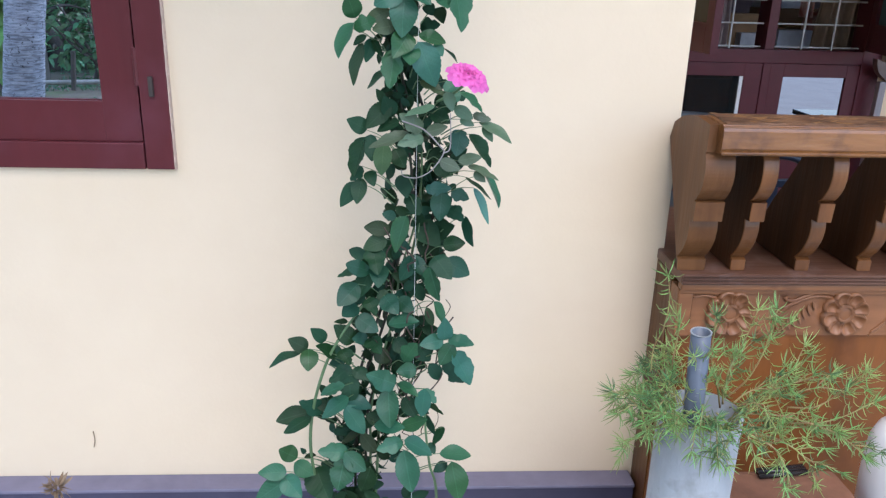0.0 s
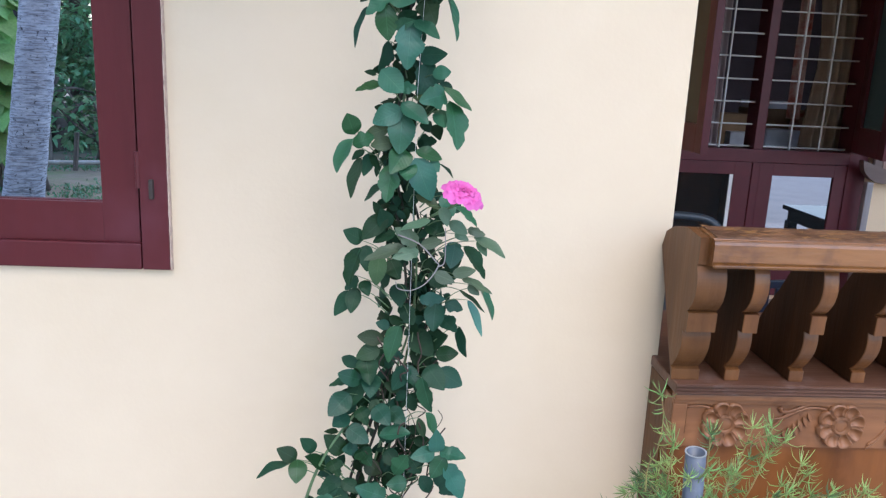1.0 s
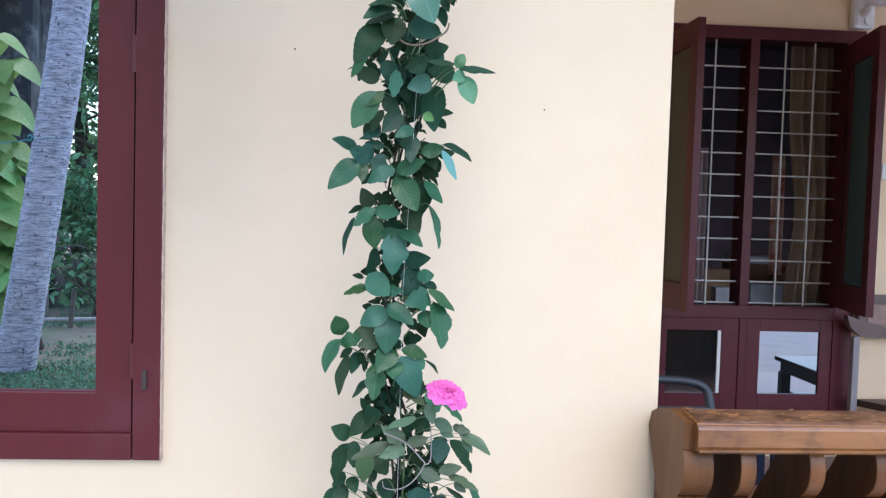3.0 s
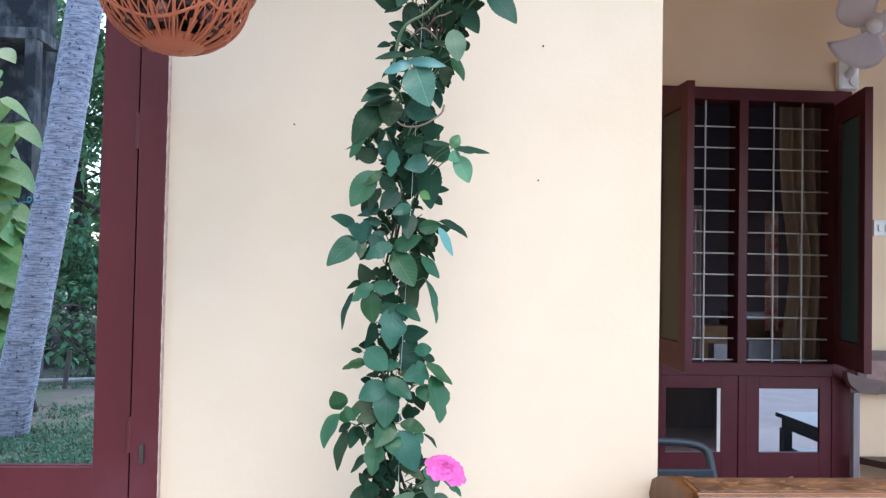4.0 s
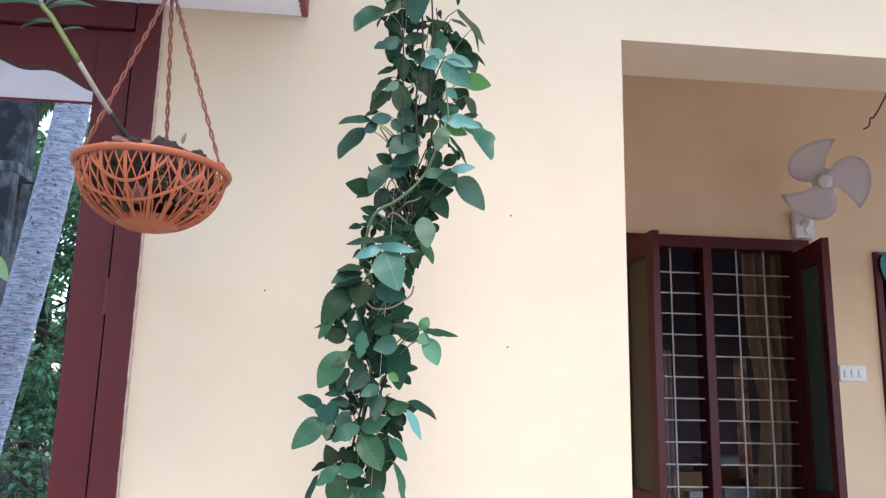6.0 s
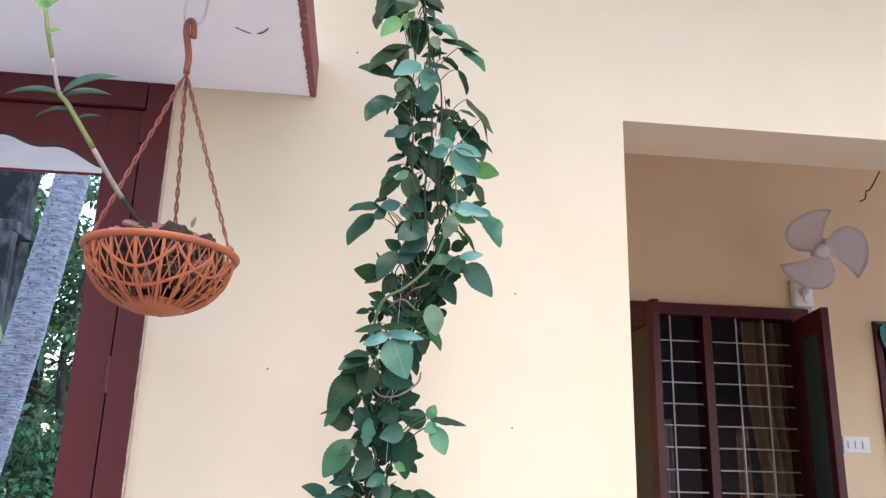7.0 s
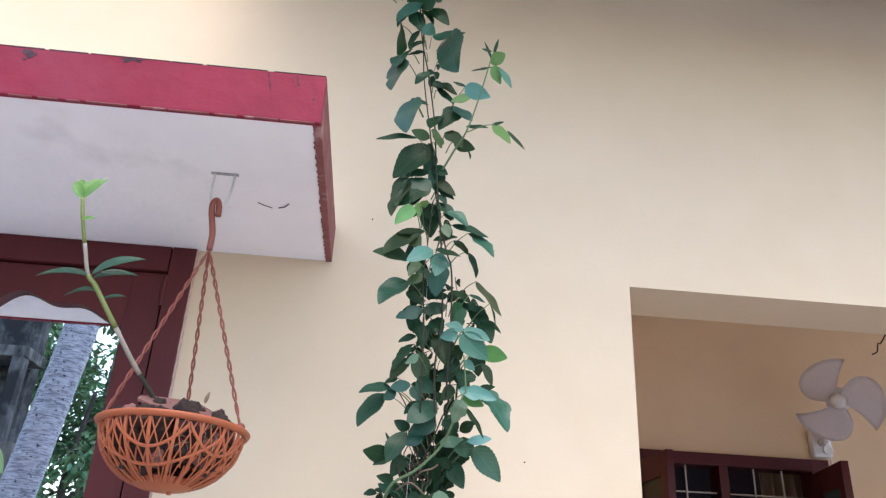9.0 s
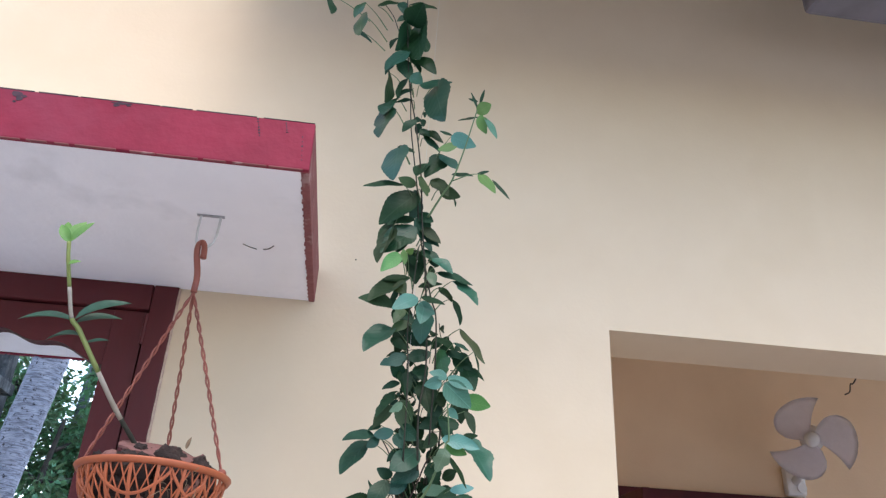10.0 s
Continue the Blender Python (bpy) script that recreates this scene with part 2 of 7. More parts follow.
M_LEAF_PALE = veined_leaf("pale_olive_rose_leaf", (0.095, 0.155, 0.085), 0.45, 0.25)
# teal holds waxy leaf colour plus sky reflection put into it
M_LEAF_GLAUCOUS_SKYLIT = veined_leaf("glaucous_skylit_rose_leaf", (0.100, 0.270, 0.215), 0.36, 0.25)
M_LEAF_YOUNG = veined_leaf("young_rose_leaf", (0.130, 0.300, 0.085), 0.45, 0.4, 0.2, 0.05)
M_LEAF_FRESH = veined_leaf("fresh_green_leaf", (0.085, 0.235, 0.105))
# near-black green puts the column's inner shade into the leaf colour
M_ROSE_INNER = leaf_material("shaded_inner_rose_leaf", (0.014, 0.046, 0.019), (0.009, 0.031, 0.013), rough=0.62, spread=0.4, through_light=0.1, by="island")
M_ROSE_INNER.node_tree.nodes["Principled BSDF"].inputs["Specular IOR Level"].default_value = 0.2
M_STEM = material("green_cane", (0.10, 0.17, 0.07), (0.07, 0.12, 0.05), scale=20, rough=0.55)
M_CANE = material("brown_cane", (0.030, 0.030, 0.017), (0.016, 0.015, 0.009), scale=30, rough=0.8, bump=0.4)
M_PETAL = leaf_material("pink_petal", (0.86, 0.22, 0.60), (0.78, 0.15, 0.50), rough=0.6, spread=0.12, through_light=0.45, by="island")
M_TWIG_PALE = material("bleached_rose_twig", (0.27, 0.25, 0.24), (0.17, 0.15, 0.14), scale=30, rough=0.8)
M_DEAD = material("dead_brown_twig", (0.065, 0.042, 0.030), (0.035, 0.022, 0.017), scale=40, rough=0.9)
M_TWINE = material("jute_twine", (0.22, 0.155, 0.11), (0.13, 0.09, 0.065), scale=60, rough=0.9)
M_STRING = material("white_nylon_string", (0.7, 0.7, 0.68), (0.6, 0.6, 0.58), rough=0.6)
M_MOSS = leaf_material("moss_rose_needle", (0.30, 0.46, 0.15), (0.18, 0.32, 0.095), spread=0.45, through_light=0.3, by="island")
M_MOSS_DARK = leaf_material("shaded_moss_rose_needle", (0.14, 0.25, 0.09), (0.09, 0.17, 0.06), spread=0.45, through_light=0.25, by="island")
M_MOSS_PALE = leaf_material("yellowish_moss_rose_needle", (0.43, 0.54, 0.19), (0.30, 0.43, 0.13), spread=0.3, through_light=0.35, by="island")
M_MOSS_STEM = material("reddish_succulent_stem", (0.30, 0.32, 0.10), (0.28, 0.14, 0.07), scale=30, rough=0.5)
M_ORCHID = material("orchid_cane", (0.20, 0.24, 0.06), (0.14, 0.17, 0.05), scale=12, rough=0.5)
M_ORCHID_GREY = material("papery_orchid_sheath", (0.40, 0.36, 0.31), (0.24, 0.20, 0.15), scale=25, rough=0.8, stretch=(1, 1, 0.2))
M_ORCHID_LEAF = leaf_material("orchid_leaf", (0.030, 0.092, 0.050), (0.021, 0.066, 0.037), spread=0.2, by="island")
M_ORCHID_NEW = leaf_material("new_orchid_leaf", (0.19, 0.36, 0.09), (0.14, 0.29, 0.07), spread=0.1, by="island", through_light=0.4)
M_DRY = material("dry_seed_head", (0.30, 0.21, 0.13), (0.2, 0.13, 0.08), scale=40, rough=0.95)
M_CURTAIN = material("tan_curtain_cloth", (0.60, 0.46, 0.34), (0.47, 0.35, 0.25), scale=30, rough=0.9, stretch=(1, 1, 0.2))
M_CURTAIN_PALE = material("pale_curtain_cloth", (0.62, 0.50, 0.50), (0.52, 0.42, 0.42), scale=30, rough=0.9, stretch=(1, 1, 0.2))
M_CLOTH = material("red_and_cream_cloth", (0.66, 0.55, 0.48), (0.45, 0.10, 0.07), scale=14, rough=0.9)
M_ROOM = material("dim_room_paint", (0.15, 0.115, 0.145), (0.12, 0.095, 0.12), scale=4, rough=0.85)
M_BOX = material("brown_carton", (0.30, 0.18, 0.10), (0.24, 0.14, 0.08), scale=15, rough=0.85)
M_PAPER = material("white_packet", (0.62, 0.62, 0.68), (0.5, 0.5, 0.56), scale=15, rough=0.7)
M_TEAL = material("teal_felt", (0.06, 0.25, 0.23), (0.04, 0.18, 0.17), scale=30, rough=0.9)
M_IRON = material("rusty_wire", (0.05, 0.035, 0.03), (0.035, 0.025, 0.02), scale=40, rough=0.8)
M_WIRE = material("white_painted_wire", (0.62, 0.62, 0.62), (0.5, 0.5, 0.5), scale=40, rough=0.5)
M_BEAM = material("grey_roof_tube", (0.15, 0.14, 0.17), (0.11, 0.105, 0.125), scale=10, rough=0.4)
M_SHEET = material("roof_sheet", (0.25, 0.23, 0.22), (0.2, 0.18, 0.17), scale=10, rough=0.5)
# floor colour raised as a reflector to brighten the porch
M_FLOOR = material("bounce_oxide_floor", (0.36, 0.25, 0.21), (0.29, 0.20, 0.165), scale=8, rough=0.3)
M_GROUND = material("yard_earth_and_grass", (0.135, 0.125, 0.085), (0.20, 0.165, 0.13), scale=4.0, rough=0.95, bump=0.8, bump_scale=14,
                    stain=(0.11, 0.18, 0.06), stain_scale=0.7)
M_SAND = material("pale_yard_sand", (0.45, 0.44, 0.43), (0.37, 0.365, 0.355), scale=3, rough=0.95, bump=0.5, bump_scale=20)
M_GRASS = leaf_material("grass_blade", (0.085, 0.20, 0.075), (0.05, 0.13, 0.05), spread=0.6, by="island")
M_TRUNK = material("grey_palm_bark", (0.48, 0.48, 0.54), (0.27, 0.275, 0.32), scale=9, rough=0.9, bump=0.6, bump_scale=30, stretch=(1, 1, 3.5),
                   stain=(0.06, 0.055, 0.06), stain_scale=30, stain_at=(0.60, 0.66))
ring = node(M_TRUNK.node_tree, "ShaderNodeTexNoise", Scale=1.0, Detail=3.0, Roughness=0.7)
ring_map = M_TRUNK.node_tree.nodes.new("ShaderNodeMapping")
ring_map.inputs["Scale"].default_value = (9, 9, 85)
ring_ramp = M_TRUNK.node_tree.nodes.new("ShaderNodeValToRGB")
ring_ramp.color_ramp.elements[0].position, ring_ramp.color_ramp.elements[1].position = 0.40, 0.54
ring_ramp.color_ramp.elements[0].color = (0.30, 0.28, 0.28, 1)
ring_mix = M_TRUNK.node_tree.nodes.new("ShaderNodeMix")
ring_mix.data_type, ring_mix.blend_type = "RGBA", "MULTIPLY"
ring_mix.inputs[0].default_value = 0.75
trunk_bsdf = M_TRUNK.node_tree.nodes["Principled BSDF"]
trunk_co = M_TRUNK.node_tree.nodes.new("ShaderNodeTexCoord")
M_TRUNK.node_tree.links.new(trunk_co.outputs["Object"], ring_map.inputs["Vector"])
M_TRUNK.node_tree.links.new(ring_map.outputs[0], ring.inputs["Vector"])
M_TRUNK.node_tree.links.new(ring.outputs[0], ring_ramp.inputs[0])
M_TRUNK.node_tree.links.new(trunk_bsdf.inputs["Base Color"].links[0].from_socket, ring_mix.inputs[6])
M_TRUNK.node_tree.links.new(ring_ramp.outputs[0], ring_mix.inputs[7])
M_TRUNK.node_tree.links.new(ring_mix.outputs[2], trunk_bsdf.inputs["Base Color"])
M_FROND = leaf_material("palm_frond", (0.06, 0.12, 0.04), (0.045, 0.09, 0.03), spread=0.3, by="island")
M_TEAK_LEAF = leaf_material("large_pale_leaf", (0.27, 0.42, 0.13), (0.18, 0.31, 0.09), spread=0.3, by="object", through_light=0.35)
M_LOW_LEAF = leaf_material("low_shrub_leaf", (0.13, 0.25, 0.10), (0.09, 0.18, 0.07), spread=0.4, by="object", through_light=0.3)
M_FAR_LEAF = leaf_material("tree_foliage", (0.23, 0.41, 0.19), (0.16, 0.31, 0.145), spread=0.5, by="island", through_light=0.4)
M_BRANCH = material("tree_bark", (0.14, 0.11, 0.09), (0.09, 0.07, 0.06), scale=10, rough=0.9, bump=0.5)
M_POLE = material("bleached_pole", (0.42, 0.39, 0.36), (0.28, 0.25, 0.22), scale=12, rough=0.9)
M_POST = material("weathered_dark_post", (0.19, 0.17, 0.15), (0.09, 0.08, 0.07), scale=6, rough=0.9, bump=0.4, stretch=(2, 2, 0.5))
M_OLDWALL = material("mildewed_concrete", (0.20, 0.195, 0.19), (0.018, 0.018, 0.02), scale=5, rough=0.9, bump=0.4, stretch=(2, 2, 0.5),
                     stain=(0.02, 0.02, 0.022), stain_scale=1.6, stain_at=(0.42, 0.58))
M_ROPE = material("blue_green_rope", (0.06, 0.28, 0.30), (0.05, 0.2, 0.22), rough=0.7)


# ---------------------------------------------------------------- mesh helpers
def base_of(ob):
    p = Vector((0, 0, 0))
    while ob is not None:
        p += ob.location
        ob = ob.parent
    return p


def mesh_of(name, bm, mat, smooth=False):
    me = bpy.data.meshes.new(name)
    bm.normal_update()
    bm.to_mesh(me)
    bm.free()
    me.materials.append(mat)
    if smooth:
        me.polygons.foreach_set("use_smooth", [True] * len(me.polygons))
    return me


def part(name, bm, mat, parent=None, label="", smooth=False):
    """One mesh object, its bmesh given in world metres, under a thing or a part."""
    if parent is not None:
        bmesh.ops.translate(bm, verts=bm.verts, vec=-base_of(parent))
    ob = new(name, mesh_of(name, bm, mat, smooth))
    ob.parent = parent
    if label:
        ob["label"] = label
    return ob


def thing(name, at, label, category, group="", kind=""):
    ob = new(name)
    ob.location = at
    ob.empty_display_size = 0.05
    return tagged(ob, label, category, group, kind)


def structure(name, bm, mat, label, category, smooth=False):
    return tagged(part(name, bm, mat, None, "", smooth), label, category, "", "structure")


def box(bm, x0, x1, y0, y1, z0, z1, bevel=0.0, m=None):
    r = bmesh.ops.create_cube(bm, size=1)
    vs = r["verts"]
    bmesh.ops.scale(bm, vec=(x1 - x0, y1 - y0, z1 - z0), verts=vs)
    bmesh.ops.translate(bm, vec=((x0 + x1) / 2, (y0 + y1) / 2, (z0 + z1) / 2), verts=vs)
    if m is not None:
        bmesh.ops.transform(bm, matrix=m, verts=vs)
    if bevel:
        es = list({e for v in vs for e in v.link_edges})
        bmesh.ops.bevel(bm, geom=es, offset=bevel, segments=2, affect="EDGES", profile=0.6)
    return bm


def boxes(*rows, bevel=0.0):
    bm = bmesh.new()
    for r in rows:
        box(bm, *r, bevel=bevel)
    return bm


def tube(bm, pts, radii, seg=8, closed=False, caps=True):
    """A round tube along pts."""
    pts = [Vector(p) for p in pts]
    n = len(pts)
    if not isinstance(radii, (list, tuple)):
        radii = [radii] * n
    rings, up = [], None
    for i, p in enumerate(pts):
        a = pts[(i - 1) % n] if (closed or i > 0) else p
        b = pts[(i + 1) % n] if (closed or i < n - 1) else p
        d = (b - a).normalized()
        if up is None:
            up = d.orthogonal().normalized()
        up = (up - d * up.dot(d))
        up = up.normalized() if up.length > 1e-6 else d.orthogonal().normalized()
        side = d.cross(up)
        rings.append([bm.verts.new(p + radii[i] * (math.cos(2 * math.pi * k / seg) * up + math.sin(2 * math.pi * k / seg) * side)) for k in range(seg)])
    for i in range(n if closed else n - 1):
        r0, r1 = rings[i], rings[(i + 1) % n]
        for k in range(seg):
            bm.faces.new((r0[k], r0[(k + 1) % seg], r1[(k + 1) % seg], r1[k]))
    if caps and not closed:
        bm.faces.new(rings[0][::-1])
        bm.faces.new(rings[-1])
    return bm


def spline(pts, n=8):
    """Catmull-Rom through pts."""
    pts = [Vector(p) for p in pts]
    ext = [2 * pts[0] - pts[1]] + pts + [2 * pts[-1] - pts[-2]]
    out = []
    for i in range(1, len(ext) - 2):
        a, b, c, d = ext[i - 1:i + 3]
        for k in range(n):
            t = k / n
            out.append(0.5 * ((2 * b) + (c - a) * t + (2 * a - 5 * b + 4 * c - d) * t * t + (3 * b - a - 3 * c + d) * t ** 3))
    out.append(pts[-1])
    return out


def lathe(bm, profile, at, seg=32):
    """Turns (radius, z) pairs round the upright through at."""
    rings = []
    for r, z in profile:
        rings.append([bm.verts.new((at[0] + r * math.cos(2 * math.pi * k / seg), at[1] + r * math.sin(2 * math.pi * k / seg), at[2] + z)) for k in range(seg)])
    for a, b in zip(rings, rings[1:]):
        for k in range(seg):
            bm.faces.new((a[k], a[(k + 1) % seg], b[(k + 1) % seg], b[k]))
    return bm


def extrude_outline(bm, pts, axis, a, b):
    """A flat outline (two coordinates) given thickness from a to b along axis x, y or z."""
    def put(p, w):
        return (w, p[0], p[1]) if axis == "x" else (p[0], w, p[1]) if axis == "y" else (p[0], p[1], w)
    va = [bm.verts.new(put(p, a)) for p in pts]
    vb = [bm.verts.new(put(p, b)) for p in pts]
    bm.faces.new(va)
    bm.faces.new(vb[::-1])
    for i in range(len(pts)):
        j = (i + 1) % len(pts)
        bm.faces.new((va[i], vb[i], vb[j], va[j]))
    bmesh.ops.recalc_face_normals(bm, faces=bm.faces)
    return bm


def leaflet(bm, base, along, normal, length, width, fold=0.25, droop=0.2, teeth=True, n=7, peak=0.42):
    """One ovate leaf, folded at its midrib and drooping towards its tip."""
    along, normal = along.normalized(), normal.normalized()
    side = along.cross(normal).normalized()
    normal = side.cross(along)
    mid, left, right = [], [], []
    for i in range(n + 1):
        t = i / n
        w = width * 0.5 * (math.sin(math.pi * t ** (math.log(0.5) / math.log(peak)))) ** (0.62 if t < peak else 0.85) if 0 < t < 1 else 0.0
        c = base + along * (length * t) - normal * (droop * length * t * t)
        mid.append(bm.verts.new(c))
        if 0 < t < 1:
            k = along * (length * 0.015 * (1 if teeth else 0))
            w2 = w * (1 + (0.03 if i % 2 else -0.02) * teeth)
            left.append(bm.verts.new(c - side * w2 + normal * (fold * w) + k))
            right.append(bm.verts.new(c + side * w2 + normal * (fold * w) + k))
    for i in range(n):
        for s, flip in ((left, 1), (right, 0)):
            if i == 0:
                f = [mid[0], mid[1], s[0]]
            elif i == n - 1:
                f = [mid[i], mid[n], s[n - 2]]
            else:
                f = [mid[i], mid[i + 1], s[i], s[i - 1]]
            bm.faces.new(f if flip else f[::-1])


def aim(at, along, normal):
    """A matrix whose y goes along and whose z is nearest to normal."""
    y = Vector(along).normalized()
    x = y.cross(Vector(normal)).normalized()
    z = x.cross(y)
    m = Matrix((x, y, z)).transposed().to_4x4()
    m.translation = at
    return m


# ---------------------------------------------------------------- the house
WX, LINTEL, FLOOR_Z, BACK = 0.491, 2.495, 0.30, 2.27     # wall's free edge, opening's head, porch floor, porch back wall
HEAD = 4.3
structure("wall_front", boxes((-6, -1.78, 0, 0.2, 0, HEAD), (-1.78, -0.567, 0, 0.2, 0, 1.0), (-1.78, -0.567, 0, 0.2, 2.5, HEAD), (-0.567, WX, 0, 0.2, 0, HEAD)),
          M_WALL, "cream painted plaster house wall", "wall")
structure("wall_lintel", boxes((WX, 4.6, 0, 0.195, LINTEL, HEAD)), M_WALL, "cream painted beam over the porch opening", "beam")
structure("wall_pillar", boxes((4.6, 5.2, 0, 0.4, 0, HEAD)), M_WALL, "cream painted porch pillar", "pillar")
structure("wall_porch_left", boxes((WX - 0.2, WX - 0.002, 0.2, BACK, 0, HEAD)), M_PORCH, "cream painted porch side wall", "wall")
# porch back wall with a window opening and a door opening
W0, W1, WZ0, WZ1 = 1.24, 2.315, 0.33, 2.535
D0, D1, DZ = 2.70, 3.65, 2.49
structure("wall_porch_back", boxes((WX - 0.2, W0, BACK, BACK + 0.2, 0, HEAD), (W0, W1, BACK, BACK + 0.2, 0, WZ0), (W0, W1, BACK, BACK + 0.2, WZ1, HEAD),
          (W1, D0, BACK, BACK + 0.2, 0, HEAD), (D0, D1, BACK, BACK + 0.2, DZ, HEAD), (D0, D1, BACK, BACK + 0.2, 0, FLOOR_Z), (D1, 5.2, BACK, BACK + 0.2, 0, HEAD)),
          M_PORCH, "cream painted porch back wall", "wall")
structure("floor_porch", boxes((WX - 0.2, 5.2, 0.002, BACK, 0.0, FLOOR_Z), (2.9, 4.6, -0.35, 0.002, 0, 0.15)), M_FLOOR, "oxide porch floor with a step, lightened to bounce light", "floor")
# ceiling stays out of view; its colour is set to bounce light below
structure("ceiling_porch", boxes((WX - 0.2, 5.2, 0.195, BACK, 3.75, 3.85)), M_CEIL_BOUNCE, "unseen porch ceiling slab coloured to bounce light", "ceiling")
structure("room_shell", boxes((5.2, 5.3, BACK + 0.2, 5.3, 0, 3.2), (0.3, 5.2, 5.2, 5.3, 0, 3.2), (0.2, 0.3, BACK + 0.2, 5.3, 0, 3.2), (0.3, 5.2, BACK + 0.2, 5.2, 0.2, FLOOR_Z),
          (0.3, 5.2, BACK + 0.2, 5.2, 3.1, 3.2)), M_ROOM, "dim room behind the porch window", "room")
structure("roof_slab", boxes((-6.2, 5.4, 0.0, 5.5, HEAD, HEAD + 0.12)), M_CEIL, "flat concrete roof slab of the house", "roof")
structure("wall_side_left", boxes((-6.2, -6, 0, 5.5, 0, HEAD), (-6, 5.4, 5.3, 5.5, 0, HEAD)), M_WALL, "cream painted outer house walls", "wall")
structure("plinth", boxes((-6, 0.47, -0.058, -0.001, -0.05, 0.238)), M_PLINTH_SHADED, "violet painted plinth along the wall foot, coloured darker as shade", "plinth")
structure("trim_plinth_ledge", boxes((-6, 0.472, -0.061, -0.001, 0.238, 0.247), bevel=0.003), M_PLINTH_LIT, "violet-grey ledge on top of the plinth, coloured lighter as if lit", "ledge")


def sunshade():
    t = thing("sunshade", (-1.6, -0.3, 2.498), "concrete sunshade slab with red fascia and white soffit", "sunshade")
    part("slab", boxes((-3.2, -0.2637, -0.594, -0.001, 2.498, 2.588)), M_SOFFIT, t, "white painted soffit")
    part("fascia", boxes((-3.2, -0.2485, -0.606, -0.594, 2.494, 2.592), bevel=0.003), M_FASCIA, t, "weathered red painted front edge")
    part("end_fascia", boxes((-0.2635, -0.2485, -0.594, -0.001, 2.495, 2.591), bevel=0.003), M_FASCIA_END, t, "faded red painted end edge")
    # mould: a blotch, a smear, two dotted trails, and a dirty upper arris
    rnd = random.Random(12)

    def dab(bm, x, z, w, h):
        n = 14
        ring = []
        for k in range(n):
            q = 2 * math.pi * k / n
            r = 1 + 0.45 * noise.noise(Vector((3 * math.cos(q) + 40 * x, 3 * math.sin(q), 40 * z)))
            ring.append((x + w * r * math.cos(q), min(z + h * r * math.sin(q), 2.5915)))
        extrude_outline(bm, ring, "y", -0.6068, -0.6055)
    for name, label, spots in (("mould_blotch", "dark mould blotch", [(-0.757, 2.582, 0.010, 0.006), (-0.751, 2.574, 0.006, 0.005), (-0.744, 2.579, 0.004, 0.003), (-0.757, 2.566, 0.003, 0.002)]),
                               ("mould_smear", "faint mould smear", [(-0.585, 2.587, 0.016, 0.0022), (-0.592, 2.582, 0.005, 0.0025), (-0.572, 2.584, 0.004, 0.0018)]),
                               ("mould_trail", "dotted mould trail", [(-0.350 + 0.0013 * k, 2.588 - 0.0058 * k, rnd.uniform(0.0010, 0.0024), rnd.uniform(0.0012, 0.0022)) for k in range(7)]),
                               ("mould_trail", "dotted mould trail", [(-0.300 + 0.0010 * k, 2.586 - 0.0048 * k, rnd.uniform(0.0010, 0.0026), rnd.uniform(0.0010, 0.0020)) for k in range(5)]),
                               ("mould_trail", "dotted mould trail", [(-0.268 + 0.0008 * k, 2.560 - 0.0095 * k, rnd.uniform(0.0008, 0.0016), rnd.uniform(0.0008, 0.0018)) for k in range(6)])):
        bm = bmesh.new()
        for row in spots:
            dab(bm, *row)
        part(name, bm, M_MOULD, t, label)
    bm = bmesh.new()
    x = -0.25
    while x > -1.6:
        ln = rnd.uniform(0.015, 0.07)
        box(bm, x - ln, x, -0.6064, -0.603, 2.5922 - rnd.uniform(0.0003, 0.0024), 2.5924)
        x -= ln + rnd.uniform(0.0, 0.02) * (rnd.random() < 0.5)
    tagged(part("dirty_edge", bm, M_MOULD, t, "dirty upper edge"), kind="stuff")
    bm = bmesh.new()
    x = -0.26
    while x > -1.6:
        ln = rnd.uniform(0.02, 0.09)
        box(bm, x - ln, x, -0.6068, -0.602, 2.4928, 2.4928 + rnd.uniform(0.001, 0.0022))
        x -= ln + rnd.uniform(0.0, 0.03)
    tagged(part("drip_line", bm, M_FASCIA_END, t, "dark drip line"), kind="stuff")
    bm = bmesh.new()
    y = -0.59
    while y < -0.02:
        r = rnd.uniform(0.0015, 0.005)
        bmesh.ops.create_icosphere(bm, subdivisions=1, radius=1, matrix=Matrix.Translation((-0.2632, y, 2.4965)) @ Matrix.Diagonal((r * 0.7, r * 1.6, r * 0.5, 1)))
        y += rnd.uniform(0.006, 0.03)
    tagged(part("flaked_paint", bm, M_FASCIA_END, t, "flaked paint along the edge"), kind="stuff")


sunshade()


